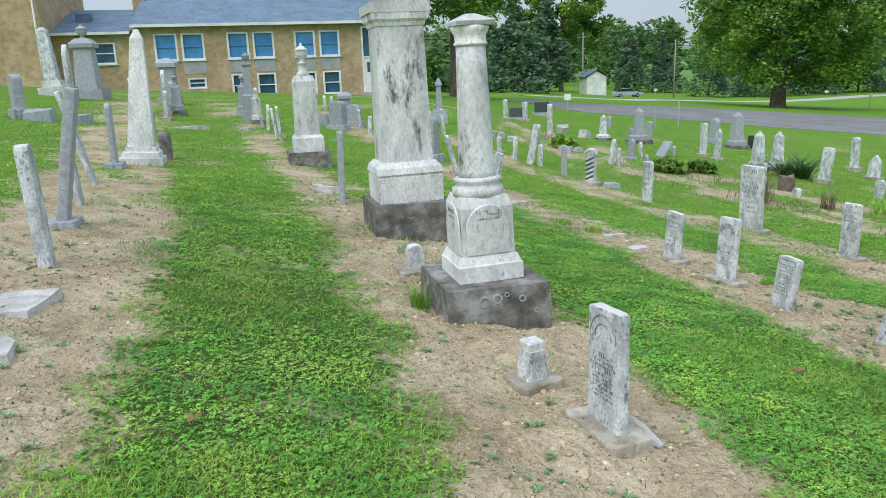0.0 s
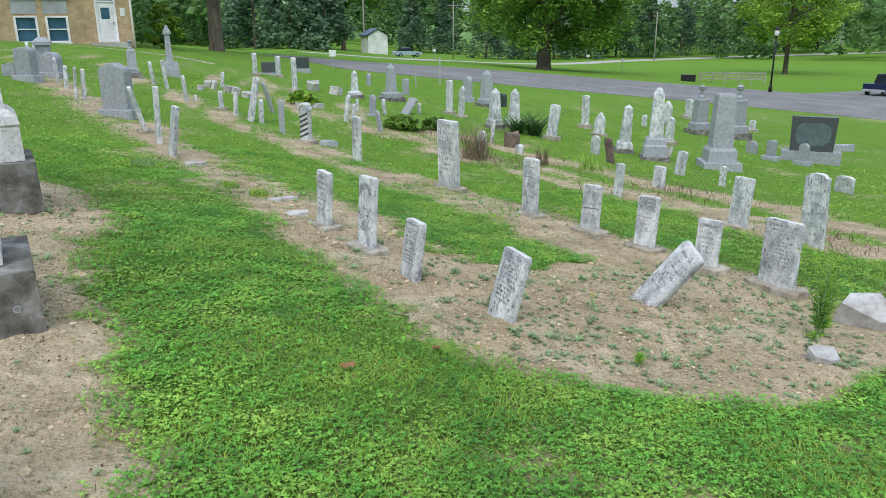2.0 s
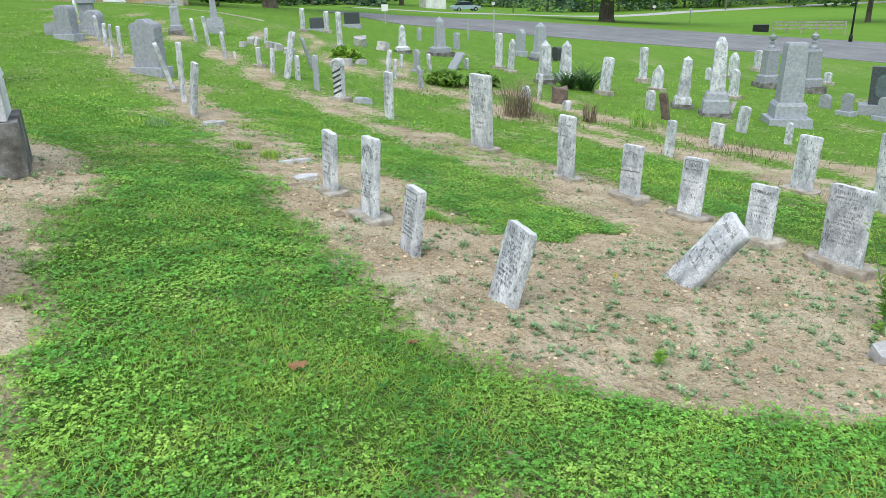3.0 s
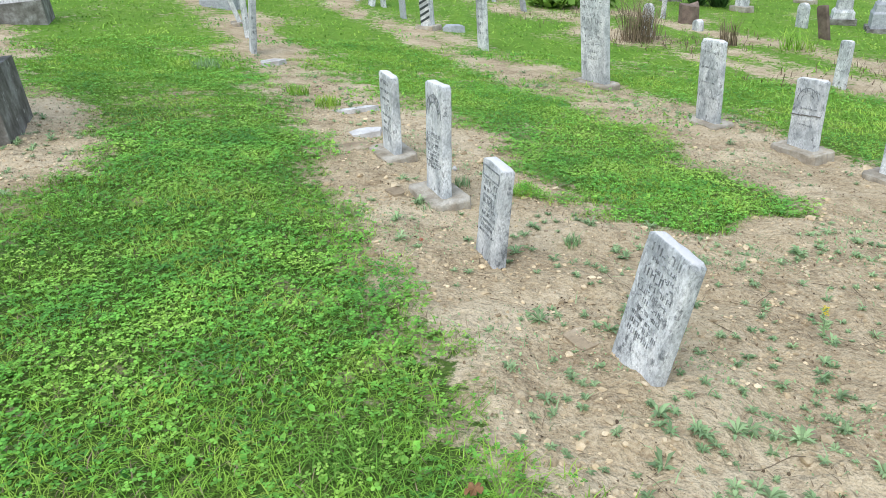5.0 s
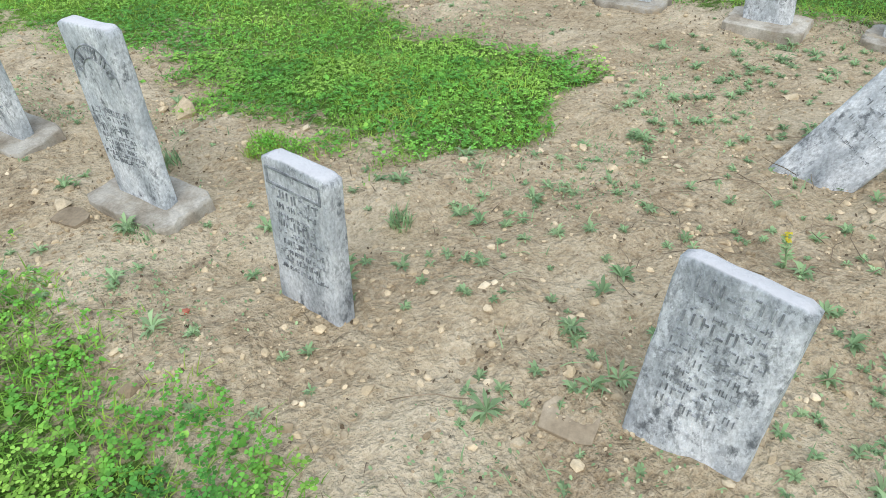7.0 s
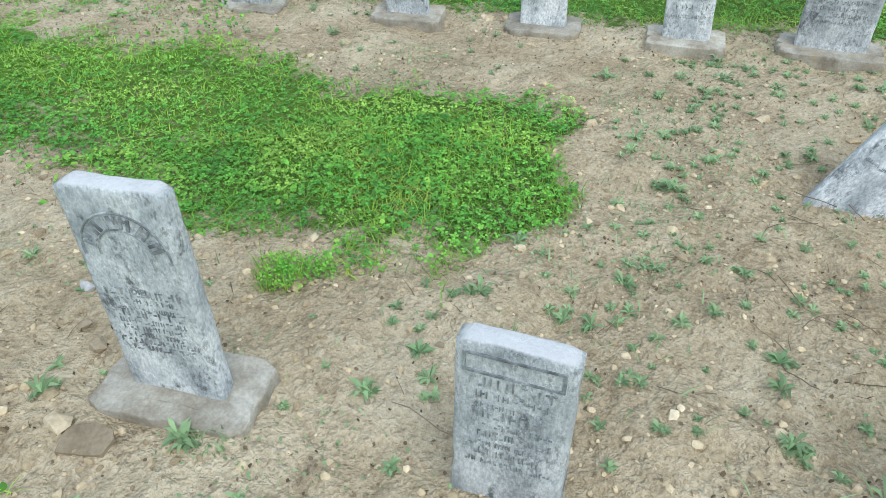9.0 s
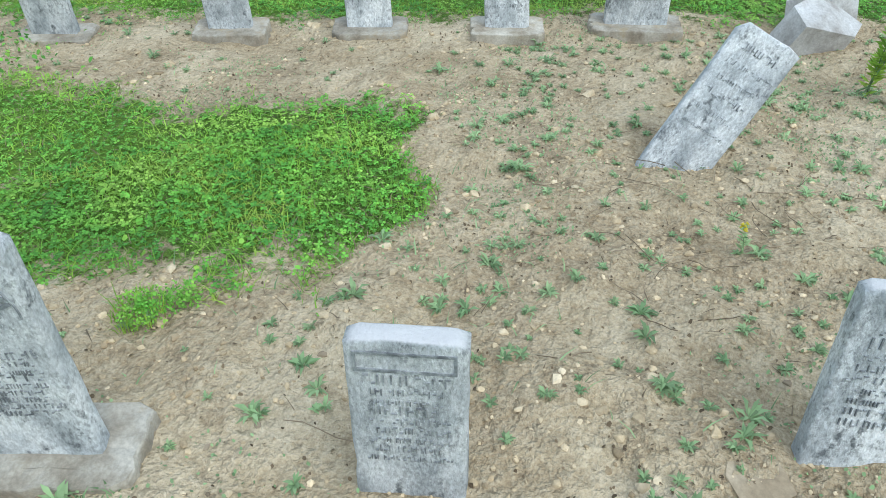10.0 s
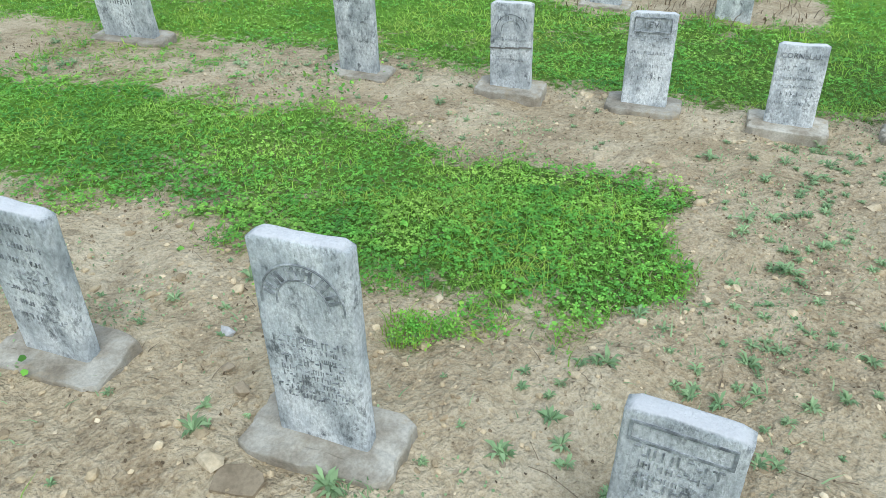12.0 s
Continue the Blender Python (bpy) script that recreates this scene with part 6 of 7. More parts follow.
# ---- lawn, weeds and litter on the ground ----
def path_gap(x, y):
    """Distance from the line walked, on plan."""
    pts = [r[1][:2] for r in PATH]
    best = np.full(len(x), 1e9)
    for (ax, ay), (bx, by) in zip(pts, pts[1:]):
        dx, dy = bx - ax, by - ay
        t = np.clip(((x - ax) * dx + (y - ay) * dy) / (dx * dx + dy * dy + 1e-9), 0, 1)
        best = np.minimum(best, np.hypot(x - ax - t * dx, y - ay - t * dy))
    return best


def scatter(x0, x1, y0, y1, density, seed, keep):
    rng = np.random.default_rng(seed)
    n = int((x1 - x0) * (y1 - y0) * density)
    x, y = rng.uniform(x0, x1, n), rng.uniform(y0, y1, n)
    ok = keep(x, y, rng.random(n))
    return x[ok], y[ok], rng


def patch(x, y, s, seed):
    """Smooth value from 0 to 1 that varies over about s metres."""
    a = np.sin(x / s * 2.1 + seed) + np.sin(y / s * 1.7 + seed * 2.3) + np.sin((x + y) / s * 1.3 + seed * 0.7) + np.sin((x - 1.6 * y) / s * 0.9 + seed * 1.9)
    return np.clip(0.5 + a / 5.5, 0, 1)


def blades(x, y, rng, tall, wide, bend):
    """Bent grass blades of two faces each."""
    n = len(x)
    z = surface(x, y) - 0.004
    a = rng.uniform(0, 2 * np.pi, n)
    h = tall * rng.uniform(0.5, 1.35, n)
    w = wide * rng.uniform(0.6, 1.3, n)
    k = bend * h * rng.uniform(0.3, 1.6, n)
    ca, sa = np.cos(a), np.sin(a)
    base = np.stack([x, y, z], -1)
    side = np.stack([-sa, ca, np.zeros(n)], -1) * w[:, None] / 2
    out = np.stack([ca, sa, np.zeros(n)], -1)
    mid = base + out * (k * 0.3)[:, None]
    mid[:, 2] += h * 0.6
    tip = base + out * k[:, None]
    tip[:, 2] += h * 0.95
    v = np.stack([base - side, base + side, mid + side * 0.8, mid - side * 0.8, tip], 1).reshape(-1, 3)
    o = (np.arange(n) * 5)[:, None]
    loops = np.concatenate([o + [0, 1, 2, 3], o + [3, 2, 4]], 1).ravel()
    return v, loops, np.tile([4, 3], n)


def leaflets(x, y, rng, size, low, high, tilt=0.5):
    """Small leaf faces held nearly flat, folded a little along the middle."""
    n = len(x)
    z = surface(x, y) + rng.uniform(low, high, n)
    a = rng.uniform(0, 2 * np.pi, n)
    s = size * rng.uniform(0.6, 1.4, n)
    d = np.stack([np.cos(a), np.sin(a), rng.uniform(-tilt, tilt, n)], -1) * s[:, None]
    e = np.stack([-np.sin(a), np.cos(a), rng.uniform(-tilt, tilt, n)], -1) * (s * 0.42)[:, None]
    p = np.stack([x, y, z], -1)
    up = np.array([0, 0, 1.0]) * (s * 0.14)[:, None]
    v = np.stack([p - d * 0.5, p - d * 0.1 + e + up, p + d * 0.35 + e * 0.7 + up, p + d * 0.5, p + d * 0.35 - e * 0.7 + up, p - d * 0.1 - e + up], 1).reshape(-1, 3)
    o = (np.arange(n) * 6)[:, None]
    loops = np.concatenate([o + [0, 3, 2, 1], o + [0, 5, 4, 3]], 1).ravel()
    return v, loops, np.full(2 * n, 4)


def trefoils(x, y, rng, size, low, high, plain=False):
    """Clover: three round leaflets about one stem, each lifted a little."""
    n = len(x)
    z = surface(x, y) + low + (high - low) * rng.random(n) ** 0.7
    a0 = rng.uniform(0, 2 * np.pi, n)
    s0 = size * rng.uniform(0.6, 1.35, n)
    lean = rng.uniform(-0.35, 0.35, (n, 2))
    vs = []
    for k in range(3):
        a = a0 + k * 2.094 + rng.uniform(-0.25, 0.25, n)
        out = np.stack([np.cos(a), np.sin(a)], -1)
        side = np.stack([-np.sin(a), np.cos(a)], -1)
        for f, g in ((0.0, 0.0), (0.62, -0.5), (1.0, 0.0), (0.62, 0.5)) if plain else ((0.0, 0.0), (0.5, -0.46), (0.96, -0.3), (0.96, 0.3), (0.5, 0.46)):
            p = (out * f + side * g) * s0[:, None]
            rise = (p * lean).sum(1) + 0.22 * s0 * abs(g) + rng.uniform(-0.04, 0.04, n) * s0
            vs.append(np.stack([x + p[:, 0], y + p[:, 1], z + rise], -1))
    v = np.stack(vs, 1).reshape(-1, 3)
    return v, np.arange(len(v)), np.full(3 * n, 4 if plain else 5)


def stuff(name, data, mat, label, category):
    v, loops, sizes = data
    return tagged(new(name, raw_mesh(name, v, loops, sizes, M[mat])), label, category, kind="stuff")


def lawn(x, y, r, cut=0.45):
    edge = 0.3 * (patch(x, y, 0.35, 3) - 0.5) + 0.3 * (patch(x, y, 0.1, 8) - 0.5)
    q = (r * 97.0) % 1.0
    return soil_at(x, y) + edge < 0.2 + 0.46 * q ** 0.8


def grow():
    def zone(lo, hi, share):
        def keep(x, y, r):
            g = path_gap(x, y)
            return (g > lo) & (g <= hi) & (y > 1.6) & (r < share(x, y)) & lawn(x, y, r)
        return keep

    grassy = lambda x, y: 0.36 + 0.5 * patch(x, y, 0.7, 1)
    cloverish = lambda x, y: 0.28 + 0.72 * (1 - patch(x, y, 0.7, 1)) ** 1.5
    x, y, rng = scatter(-4, 8.5, -1, 11, 7800, 21, zone(0, 3.0, grassy))
    stuff("grass", blades(x, y, rng, 0.03, 0.0042, 1.9), "grass", "short mown green grass blades", "grass")
    x, y, rng = scatter(-4, 8.5, -1, 11, 3600, 22, zone(0, 3.0, cloverish))
    stuff("clover", trefoils(x, y, rng, 0.0115, 0.004, 0.036), "clover", "low green clover leaves in the lawn", "clover")
    x, y, rng = scatter(-4, 8.5, -1, 11, 160, 28, zone(0, 3.0, lambda x, y: patch(x, y, 0.6, 19)))
    stuff("broad_leaves", leaflets(x, y, rng, 0.023, 0.006, 0.03, 0.9), "clover", "broad plantain leaves among the grass", "weeds")
    x, y, rng = scatter(-4, 8, 2, 13, 3000, 33, zone(3.0, 5.4, grassy))
    stuff("grass", blades(x, y, rng, 0.027, 0.0055, 2.0), "grass", "short mown green grass blades", "grass")
    x, y, rng = scatter(-4, 8, 2, 13, 2500, 34, zone(3.0, 5.4, cloverish))
    stuff("clover", trefoils(x, y, rng, 0.0125, 0.004, 0.03, True), "clover", "low green clover leaves in the lawn", "clover")
    x, y, rng = scatter(-7, 11, 0, 18, 1700, 23, zone(5.4, 8.0, grassy))
    stuff("grass", blades(x, y, rng, 0.034, 0.008, 1.8), "grass", "short mown green grass blades", "grass")
    x, y, rng = scatter(-7, 11, 0, 18, 640, 24, zone(5.4, 8.0, cloverish))
    stuff("clover", trefoils(x, y, rng, 0.016, 0.006, 0.034, True), "clover", "low green clover leaves in the lawn", "clover")
    x, y, rng = scatter(-12, 18, 4, 32, 100, 25, zone(8.0, 40, lambda x, y: np.ones(len(x))))
    stuff("grass", blades(x, y, rng, 0.032, 0.02, 2.4), "grass", "short mown green grass blades", "grass")
    x, y, rng = scatter(-4, 8.5, -1, 11, 1050, 29, zone(0, 4.0, lambda x, y: 0.15 + 0.85 * patch(x, y, 0.5, 31) ** 2))
    stuff("dry_grass", blades(x, y, rng, 0.03, 0.004, 1.6), "dry", "dried blades in the lawn", "dry grass")
    mulch = lambda x, y, r: (np.abs(rows_uv(x, y)[0] - 12.0) < 1.8) & (rows_uv(x, y)[1] > 5) & (r < patch(x, y, 0.9, 37) ** 2)
    x, y, rng = scatter(4, 14, 8, 22, 90, 44, mulch)
    stuff("dry_grass", blades(x, y, rng, 0.1, 0.012, 1.0), "dry", "dry brown stalks between the graves", "dry grass")
    # low weeds spreading over the farther strips of soil
    strips = lambda x, y, r: (soil_at(x, y) > 0.3) & (rows_uv(x, y)[1] > 7.5) & (np.abs(rows_uv(x, y)[0] - 3) < 7) & (r < np.clip(patch(x, y, 0.5, 81) * 1.7 - 0.85, 0, 1) * patch(x, y, 0.17, 85))
    x, y, rng = scatter(-8, 9, 8, 26, 620, 82, strips)
    stuff("weeds", leaflets(x, y, rng, 0.024, 0.0, 0.04, 1.0), "clover", "low green weeds spreading over the soil", "weeds")
    # matted dead grass where the lawn gives out
    rim = lambda x, y, r: (soil_at(x, y) > 0.25) & (soil_at(x, y) < 0.8) & (path_gap(x, y) < 5) & (r < patch(x, y, 0.55, 71) ** 1.5)
    x, y, rng = scatter(-4, 8, 1.6, 12, 500, 72, rim)
    stuff("dry_grass", blades(x, y, rng, 0.018, 0.004, 3.2), "dry", "matted dead grass along the edge of the lawn", "dry grass")
    # crumbled dead leaves and dark bits lying on the soil
    dirty = lambda x, y, r: (soil_at(x, y) > 0.35) & (path_gap(x, y) < 6.5) & (r < 0.12 + 0.88 * patch(x, y, 0.28, 91) ** 2 * patch(x, y, 0.11, 95))
    x, y, rng = scatter(-5, 8.5, 1.4, 13, 620, 92, dirty)
    stuff("leaf_litter", leaflets(x, y, rng, 0.0105, -0.001, 0.005, 1.2), "crumbs", "dark crumbled leaf litter on the soil", "leaf litter")
    # stray blades and dried bits on the soil
    bare = lambda x, y, r: (soil_at(x, y) > 0.4) & (r < 0.2 + 0.8 * patch(x, y, 0.5, 5)) & (path_gap(x, y) < 9)
    x, y, rng = scatter(-5, 9, 1, 15, 130, 26, lambda x, y, r: bare(x, y, r) & (patch(x, y, 0.45, 11) > 0.5))
    stuff("grass", blades(x, y, rng, 0.03, 0.005, 1.6), "weed", "stray grass blades on bare soil", "grass")
    x, y, rng = scatter(-5, 9, 1, 15, 60, 27, bare)
    stuff("dry_grass", blades(x, y, rng, 0.014, 0.005, 3.5), "dry", "dried stalks and roots strewn on the soil", "dry grass")


grow()


def rosettes():
    """Low pale green weeds: narrow pointed leaves spread about one root."""
    def keep(x, y, r):
        return (soil_at(x, y) > 0.6) & (path_gap(x, y) < 8) & (r < 0.12 + 0.88 * patch(x, y, 0.7, 14) ** 2)
    x, y, rng = scatter(-4, 8, 1.5, 13, 52, 31, keep)
    ex, ey, _ = scatter(3.0, 6.2, 4.4, 7.4, 60, 35, lambda x, y, r: soil_at(x, y) > 0.7)
    x, y = np.concatenate([x, ex]), np.concatenate([y, ey])
    n, k = len(x), 22
    s = np.repeat(rng.uniform(0.012, 0.03, n) * (1 + (rng.random(n) < 0.28) * 0.75), k)
    cx, cy = np.repeat(x, k), np.repeat(y, k)
    m = n * k
    a = rng.uniform(0, 2 * np.pi, m)
    long = s * rng.uniform(0.5, 1.25, m)
    wide = 0.0018 + 0.09 * long * rng.uniform(0.7, 1.3, m)
    out, side = np.stack([np.cos(a), np.sin(a)], -1), np.stack([-np.sin(a), np.cos(a)], -1)
    rise = rng.uniform(0.1, 0.95, m) * long
    z = surface(cx, cy)
    root = np.stack([cx, cy], -1) + rng.uniform(-0.004, 0.004, (m, 2))

    def at(f, g, up):
        p = root + out * (long * f)[:, None] + side * (wide * g)[:, None]
        return np.stack([p[:, 0], p[:, 1], z + rise * up], -1)

    v = np.stack([at(0.0, 0.0, 0.0), at(0.5, 1.0, 0.75), at(1.0, 0.0, 0.7), at(0.5, -1.0, 0.75)], 1).reshape(-1, 3)
    v[1::4, 2] += 0.25 * wide
    v[3::4, 2] += 0.25 * wide
    stuff("weeds", (v, np.arange(4 * m), np.full(m, 4)), "weed", "small pale green leafy weeds on the soil", "weeds")


rosettes()


def seedlings():
    """Patches of tiny leaves creeping over the soil."""
    def keep(x, y, r):
        return (soil_at(x, y) > 0.45) & (path_gap(x, y) < 6.5) & (r < np.clip(patch(x, y, 0.42, 51) * 1.5 - 0.75, 0, 1) * patch(x, y, 0.13, 55))
    x, y, rng = scatter(-4, 8, 1.6, 12, 4200, 52, keep)
    stuff("seedlings", leaflets(x, y, rng, 0.0085, 0.0, 0.014, 1.2), "weed", "patches of tiny pale green seedlings on soil", "weeds")
    x, y, rng = scatter(-4, 8, 1.6, 12, 110, 53, lambda x, y, r: (soil_at(x, y) > 0.4) & (path_gap(x, y) < 6.5) & (r < np.clip(patch(x, y, 0.5, 61) * 1.6 - 0.8, 0, 1)))
    stuff("dry_grass", blades(x, y, rng, 0.02, 0.004, 2.6), "dry", "matted dry stalks on the soil", "dry grass")


seedlings()


def tumble(x, y, rng, size, sink=0.35):
    """Small faceted stones bedded in the soil."""
    n = len(x)
    t = (1 + 5 ** 0.5) / 2
    ico = np.array([(-1, t, 0), (1, t, 0), (-1, -t, 0), (1, -t, 0), (0, -1, t), (0, 1, t), (0, -1, -t), (0, 1, -t), (t, 0, -1), (t, 0, 1), (-t, 0, -1), (-t, 0, 1)]) / 1.9
    tri = np.array([(0, 11, 5), (0, 5, 1), (0, 1, 7), (0, 7, 10), (0, 10, 11), (1, 5, 9), (5, 11, 4), (11, 10, 2), (10, 7, 6), (7, 1, 8), (3, 9, 4), (3, 4, 2), (3, 2, 6), (3, 6, 8), (3, 8, 9), (4, 9, 5), (2, 4, 11), (6, 2, 10), (8, 6, 7), (9, 8, 1)])
    s = size * rng.lognormal(0, 0.5, n)
    shape = rng.uniform(0.6, 1.2, (n, 1, 3)) * np.array([1, 1, 0.6])
    jit = rng.uniform(0.62, 1.25, (n, 12, 1))
    v = ico[None] * jit * shape * s[:, None, None]
    a = rng.uniform(0, 6.28, n)
    c, q = np.cos(a)[:, None], np.sin(a)[:, None]
    vx, vy = v[:, :, 0] * c - v[:, :, 1] * q, v[:, :, 0] * q + v[:, :, 1] * c
    z = surface(x, y) + s * (0.5 - sink) * 0.6
    v = np.stack([vx + x[:, None], vy + y[:, None], v[:, :, 2] + z[:, None]], -1).reshape(-1, 3)
    loops = (tri[None] + (np.arange(n) * 12)[:, None, None]).ravel()
    return v, loops, np.full(n * 20, 3)


soily = lambda x, y, r: (soil_at(x, y) > 0.7) & (path_gap(x, y) < 6) & (r < 0.15 + 0.85 * patch(x, y, 0.4, 17) ** 2)
px, py, prng = scatter(-4, 8, 1.5, 12, 45, 41, soily)
stuff("pebbles", tumble(px, py, prng, 0.0045), "pebble", "small pebbles in the soil", "pebbles").data.shade_flat()
crumbly = lambda x, y, r: (soil_at(x, y) > 0.5) & (path_gap(x, y) < 5.5) & (r < 0.1 + 0.9 * patch(x, y, 0.3, 23) ** 2)
px, py, prng = scatter(-4, 8, 1.5, 12, 420, 43, crumbly)
stuff("soil_clods", tumble(px, py, prng, 0.0085, 0.35), "clod", "crumbs and clods of tan soil", "soil").data.shade_flat()
fine_crumbs = lambda x, y, r: (soil_at(x, y) > 0.5) & (path_gap(x, y) < 3.4) & (y > 1.6) & (r < 0.25 + 0.75 * patch(x, y, 0.24, 29))
px, py, prng = scatter(-3, 7, 1.5, 10.5, 640, 45, fine_crumbs)
stuff("soil_crumbs", tumble(px, py, prng, 0.0058, 0.3), "clod", "fine crumbs of dry tan soil", "soil").data.shade_flat()
px, py, prng = scatter(-4, 8, 1.5, 12, 0.28, 42, soily)
stuff("pebbles", tumble(px, py, prng, 0.0095), "pebble", "loose tan stones on the soil", "pebbles").data.shade_flat()


def stone_lump(x, y, s, label, mat="pebble", seed=0, name="rock"):
    rng = np.random.default_rng(seed)
    v, loops, sizes = tumble(np.array([0.0]), np.array([0.0]), rng, s)
    me = raw_mesh(name, v - v.mean(0), loops, sizes, M[mat])
    me.shade_flat()
    tagged(part(name, me, None, None, "", pose(x, y, lift(x, y) + s * 0.12, 0, 0, seed * 40)), label, "rock")


stone_lump(2.83, 8.3, 0.026, "white angular cobble lying on the soil", "rubble", 1)
stone_lump(2.72, 8.14, 0.024, "pale tan cobble lying on the soil", seed=2)
stone_lump(2.68, 8.02, 0.013, "small tan cobble lying on the soil", seed=3)
stone_lump(2.86, 7.3, 0.016, "small round cobble by a socket", seed=5)
stone_lump(2.62, 7.28, 0.014, "small round cobble by a socket", seed=8)
stone_lump(3.85, 5.35, 0.022, "flat tan cobble on the soil", seed=6)
stone_lump(3.62, 5.88, 0.014, "tan cobble half sunk in the soil", seed=7)
stone_lump(2.6, 6.95, 0.022, "small broken piece of red brick on soil", "redbrick", 9, "brick_fragment")
slab(5.45, 4.93, 0.24, 0.2, 0.08, 20, "pale quartz rock lying on the soil", (10, 0), "rubble", 61, 6, "rock")
slab(6.6, 5.75, 0.34, 0.5, 0.2, 20, "white broken marble piece leaning on its base", (20, -10), "rubble", 62, 5)
slab(6.85, 5.65, 0.3, 0.4, 0.22, -15, "white broken marble piece leaning on another", (-14, 8), "rubble", 63, 5)
slab(3.24, 5.95, 0.13, 0.15, 0.004, 30, "flat tan stone in the soil at the foot of a gravestone", (0, 0), "pebble", 64, 9)
slab(2.45, 7.72, 0.12, 0.15, 0.014, 30, "broken corner of a sandy stone socket", (0, 0), "pebble", 65, 8)
slab(2.1, 8.75, 0.34, 0.24, 0.008, 12, "flat tan stone sunk in soil", (0, 0), "pebble", 66, 9)


def tuft(x, y, tall, spread, count, mat, label, name="weed", seed=0, wide=0.006, bend=0.6):
    rng = np.random.default_rng(seed + 100)
    n = count
    r = spread * np.sqrt(rng.random(n))
    a = rng.uniform(0, 6.28, n)
    v, loops, sizes = blades(x + r * np.cos(a), y + r * np.sin(a), rng, tall, wide, bend)
    v[:, 2] -= lift(x, y)
    v[:, 0] -= x
    v[:, 1] -= y
    me = raw_mesh(name, v, loops, sizes, M[mat])
    tagged(part(name, me, None, None, "", pose(x, y, lift(x, y))), label, "weed", "weeds")


def leafy(x, y, tall, spread, count, size, mat, label, name="plant", seed=0):
    """A low mound of broad overlapping leaves."""
    rng = np.random.default_rng(seed + 300)
    r, a = spread * rng.random(count) ** 0.8, rng.uniform(0, 6.28, count)
    px, py = x + r * np.cos(a), y + r * np.sin(a)
    v, loops, sizes = leaflets(px, py, rng, size, 0.0, 0.05, 1.0)
    dome = np.repeat(tall * np.sqrt(np.clip(1 - (r / spread) ** 2, 0, 1)) * rng.random(count) ** 0.4, 6)
    v[:, 2] += dome - lift(x, y)
    v[:, 0] -= x
    v[:, 1] -= y
    tagged(part(name, raw_mesh(name, v, loops, sizes, M[mat]), None, None, "", pose(x, y, lift(x, y))), label, "plant", "plants")


leafy(3.25, 7.81, 0.035, 0.09, 800, 0.008, "clover", "bright green low weed clump on bare soil", seed=11)
leafy(3.34, 7.73, 0.02, 0.07, 360, 0.008, "clover", "small green weed clump beside a larger one", seed=12)
tuft(3.24, 7.83, 0.06, 0.09, 130, "grass", "bright green grass tuft on bare soil", seed=1, wide=0.004)
tuft(3.4, 7.0, 0.05, 0.04, 80, "weed", "small green weed behind a gravestone", seed=2)
tuft(-0.38, 5.4, 0.16, 0.07, 150, "grass", "tall grass tuft beside the plinth", seed=3)
tuft(2.62, 7.45, 0.03, 0.05, 40, "weed", "small green weed beside a socket", seed=4)
tuft(2.86, 7.95, 0.06, 0.06, 70, "weed", "green weed behind a gravestone", seed=14)
tuft(0.2, 11.9, 0.1, 0.16, 160, "weed", "green weed clump on the soil", seed=5)
tuft(1.4, 10.7, 0.1, 0.12, 160, "grass", "green grass clump on the soil", seed=6)
tuft(1.75, 10.2, 0.1, 0.12, 160, "grass", "green grass clump on the soil", seed=7)
tuft(-3.0, 7.6, 0.06, 0.25, 160, "weed", "pale green weed patch on the soil", seed=8)
tuft(-2.9, 6.4, 0.06, 0.28, 200, "weed", "pale green weed patch on the soil", seed=9)
tuft(-0.6, 7.4, 0.14, 0.14, 160, "weed", "green weed clump by the monument", seed=10)
tuft(6.15, 15.8, 0.75, 0.24, 170, "dry", "tall clump of dry brown stalks", "dry_shrub", 12, 0.009, 0.75)
tuft(6.4, 16.1, 0.6, 0.22, 110, "dry", "tall clump of dry brown stalks", "dry_shrub", 13, 0.009, 0.8)

tuft(9.6, 21.3, 0.6, 0.16, 130, "leaf_far", "dark green yucca with sword leaves", "yucca", 15, 0.05, 1.5)
tuft(9.15, 21.5, 0.5, 0.14, 100, "leaf_far", "dark green yucca with sword leaves", "yucca", 16, 0.05, 1.6)
leafy(5.6, 20.6, 0.3, 0.55, 380, 0.14, "leaf", "low leafy green plant bed", seed=3)
leafy(6.6, 21.2, 0.25, 0.5, 320, 0.14, "leaf", "low leafy green plant bed", seed=4)
leafy(3.2, 24.6, 0.4, 0.5, 320, 0.14, "grass", "yellow-green leafy plant clump", seed=5)
tuft(8.55, 15.2, 0.3, 0.3, 110, "grass", "yellow-green weeds round a leaning stone", "weed", 20, 0.012, 1.1)
tuft(7.6, 15.6, 0.4, 0.15, 80, "dry", "thin dry weed with yellow heads", "weed", 21, 0.012, 0.4)


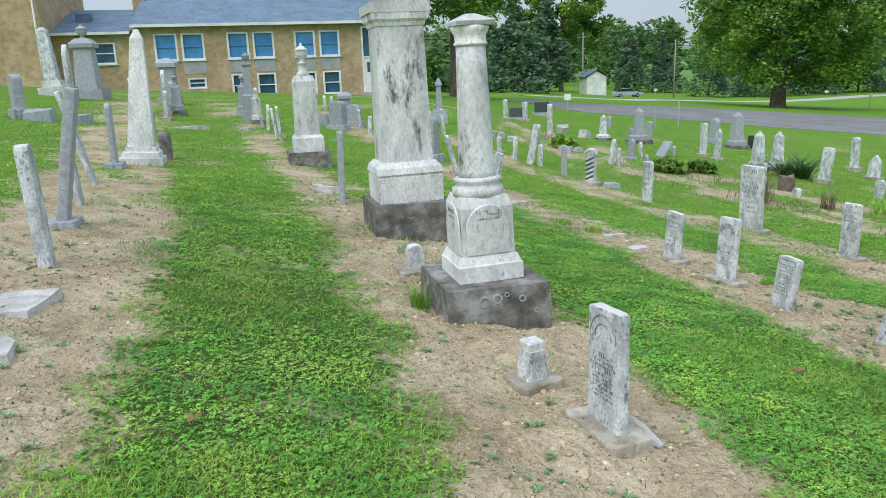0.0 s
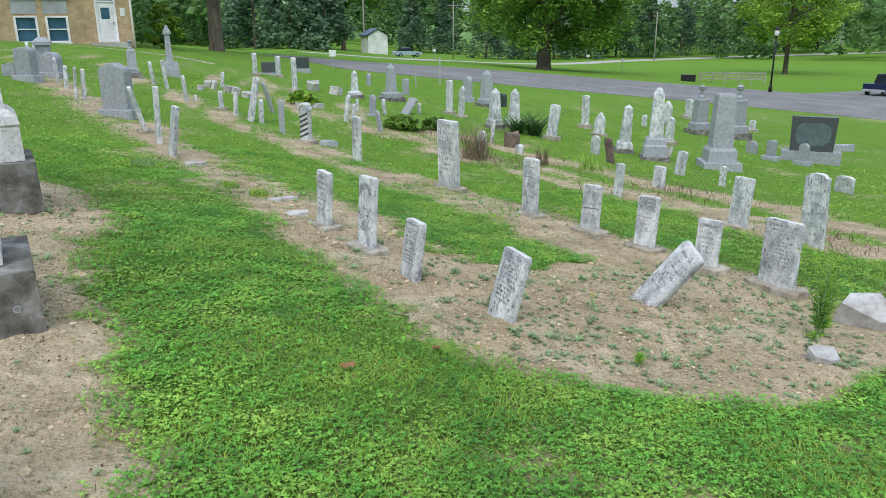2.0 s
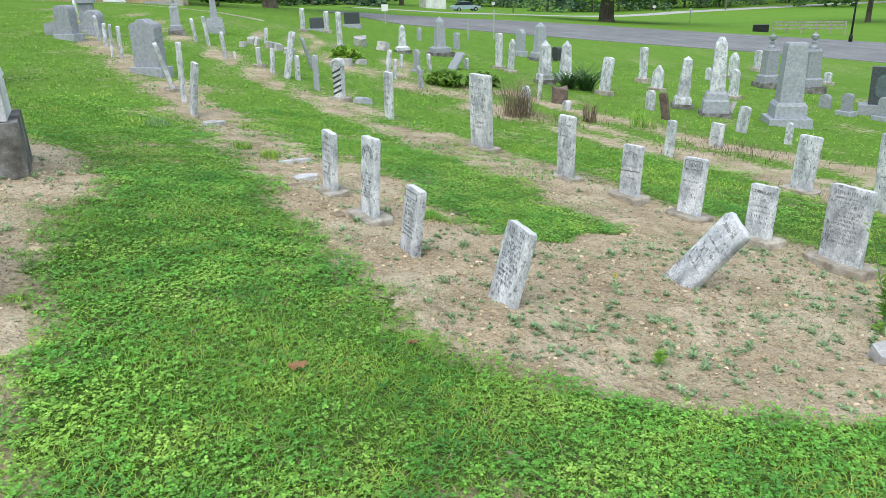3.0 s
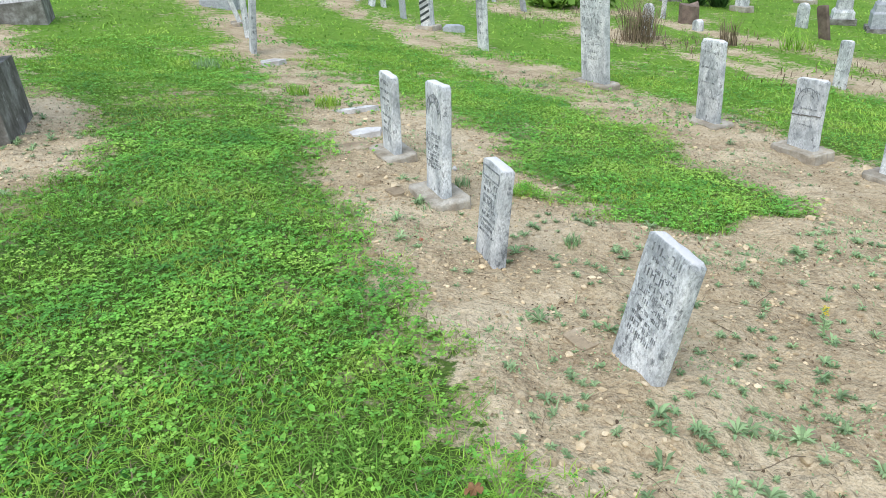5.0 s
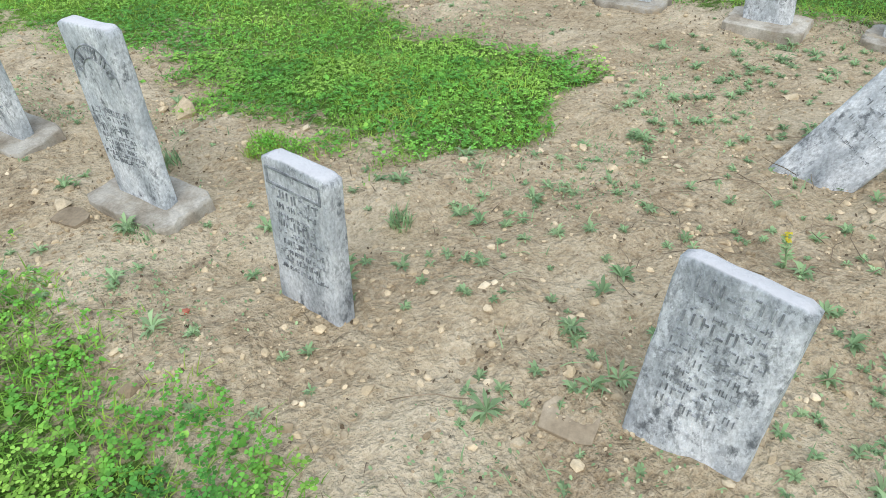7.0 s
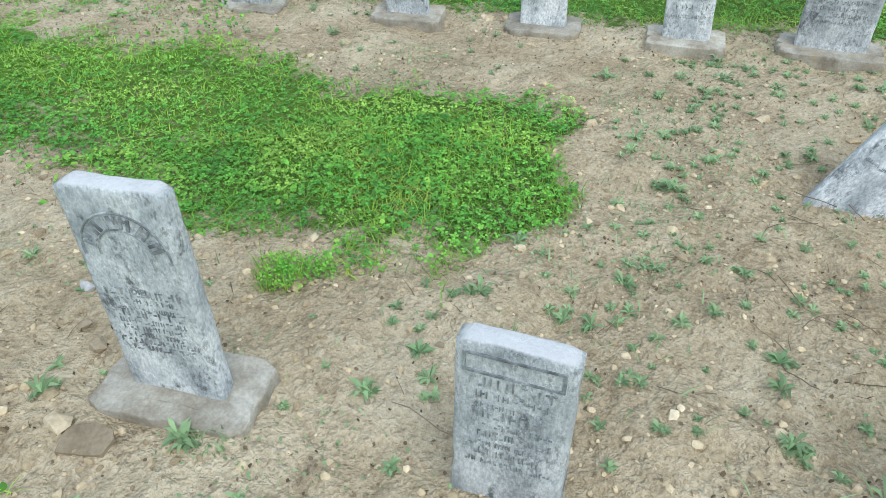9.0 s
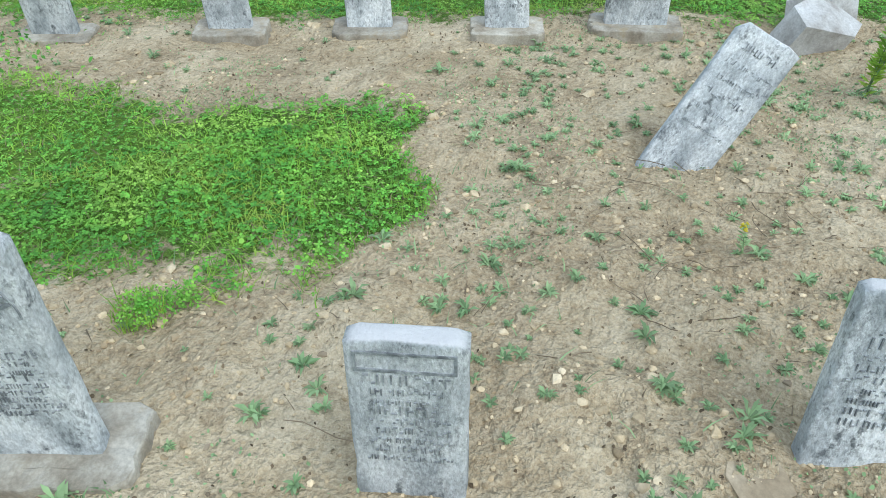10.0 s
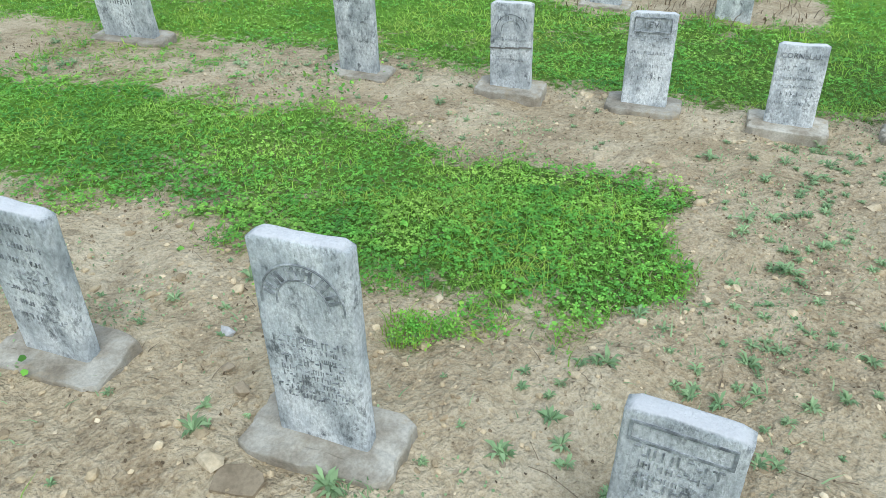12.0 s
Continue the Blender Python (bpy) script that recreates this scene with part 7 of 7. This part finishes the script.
def stem_plant(x, y, tall, count, seed, label, leaf=0.05, flower=False):
    """Upright leafy stems with narrow leaves all along."""
    rnd = random.Random(seed)
    g = thing("goldenrod" if not flower else "flowering_weed", pose(x, y, lift(x, y)), label, "plant", "weeds")
    stems, lv, fl = bmesh.new(), bmesh.new(), bmesh.new()
    for i in range(count):
        a, lean_out = rnd.uniform(0, 6.28), rnd.uniform(0.05, 0.32)
        h = tall * rnd.uniform(0.6, 1.0)
        p = Vector((rnd.uniform(-0.04, 0.04), rnd.uniform(-0.04, 0.04), -0.02))
        n = 12
        for k in range(n):
            t = (k + 1) / n
            q = Vector((p.x if k == 0 else 0, 0, 0))
            q = Vector((math.cos(a) * lean_out * h * t ** 1.4, math.sin(a) * lean_out * h * t ** 1.4, h * t))
            limb(stems, p, q, 0.0045 * (1.2 - t), 0.0045 * (1.1 - t), 4)
            for j in range(5 if k > 1 else 1):
                b = rnd.uniform(0, 6.28)
                s = leaf * rnd.uniform(0.6, 1.3) * (1.15 - 0.5 * t)
                o = p.lerp(q, rnd.random())
                d = Vector((math.cos(b), math.sin(b), rnd.uniform(0.1, 0.9))).normalized()
                e = d.orthogonal().normalized() * s * 0.12
                lv.faces.new([lv.verts.new(c) for c in (o, o + d * s * 0.5 + e, o + d * s, o + d * s * 0.5 - e)])
            if flower and k > 8:
                for j in range(5):
                    o = q + Vector((rnd.uniform(-0.012, 0.012), rnd.uniform(-0.012, 0.012), rnd.uniform(-0.01, 0.012)))
                    fl.faces.new([fl.verts.new(o + Vector(c) * 0.007) for c in ((1, 0, 0.3), (0, 1, -0.3), (-1, 0, 0.3), (0, -1, -0.2))])
            p = q
    part("stem", stems, M["weed"], g)
    part("leaves", lv, M["grass" if not flower else "weed"], g)["kind"] = "stuff"
    if flower:
        part("flowers", fl, M["yellow"], g)["kind"] = "stuff"
    else:
        fl.free()


stem_plant(5.78, 5.36, 0.78, 10, 1, "tall bushy green goldenrod on the soil", 0.065)
stem_plant(5.93, 5.47, 0.55, 6, 2, "bushy green goldenrod beside a taller one", 0.06)
stem_plant(4.25, 6.02, 0.17, 1, 3, "small weed with a yellow flower head", 0.03, True)
stem_plant(4.05, 4.9, 0.1, 2, 4, "small bright green weed on the soil", 0.04)


def twigs():
    """Dry twigs and roots lying about on the soil."""
    rnd = random.Random(77)
    for i in range(56):
        x, y = (rnd.gauss(4.35, 0.35), rnd.gauss(6.1, 0.35)) if i < 40 else (rnd.uniform(2.6, 5.8), rnd.uniform(4.9, 8.5))
        if float(soil_at(x, y)) < 0.5:
            continue
        a, n = rnd.uniform(0, 6.28), 5
        step = rnd.uniform(0.02, 0.06)
        bm = bmesh.new()
        p = Vector((0, 0, 0.006))
        for k in range(n):
            a += rnd.uniform(-0.5, 0.5)
            nx = p + Vector((math.cos(a) * step, math.sin(a) * step, 0))
            nx.z = lift(x + nx.x, y + nx.y) - lift(x, y) + rnd.uniform(0.003, 0.012)
            limb(bm, p, nx, 0.0018, 0.0015, 4)
            p = nx
        tagged(part("twig", bm, M["dry"], None, "", pose(x, y, lift(x, y))), "thin dry twig lying on the soil", "twig", "twigs")


twigs()


def fallen_leaf(x, y, rz, s, seed):
    bm = bmesh.new()
    rnd = random.Random(seed)
    mid = bm.verts.new((0, 0, 0.01))
    ring = [bm.verts.new((s * (0.6 + 0.5 * abs(math.cos(2.5 * a))) * math.cos(a), s * (0.6 + 0.5 * abs(math.cos(2.5 * a))) * math.sin(a) * 0.8, rnd.uniform(0.0, 0.02))) for a in np.linspace(0, 6.28, 20, endpoint=False)]
    for i in range(20):
        bm.faces.new((mid, ring[i], ring[(i + 1) % 20]))
    tagged(part("fallen_leaf", bm, M["deadleaf"], None, "", pose(x, y, lift(x, y) + 0.045, 0, 0, rz)), "curled brown fallen leaf on the grass", "leaf", "fallen leaves")


fallen_leaf(2.19, 4.71, 20, 0.045, 1)
fallen_leaf(-1.24, 3.03, 50, 0.04, 2)
fallen_leaf(2.75, 5.0, 50, 0.03, 3)
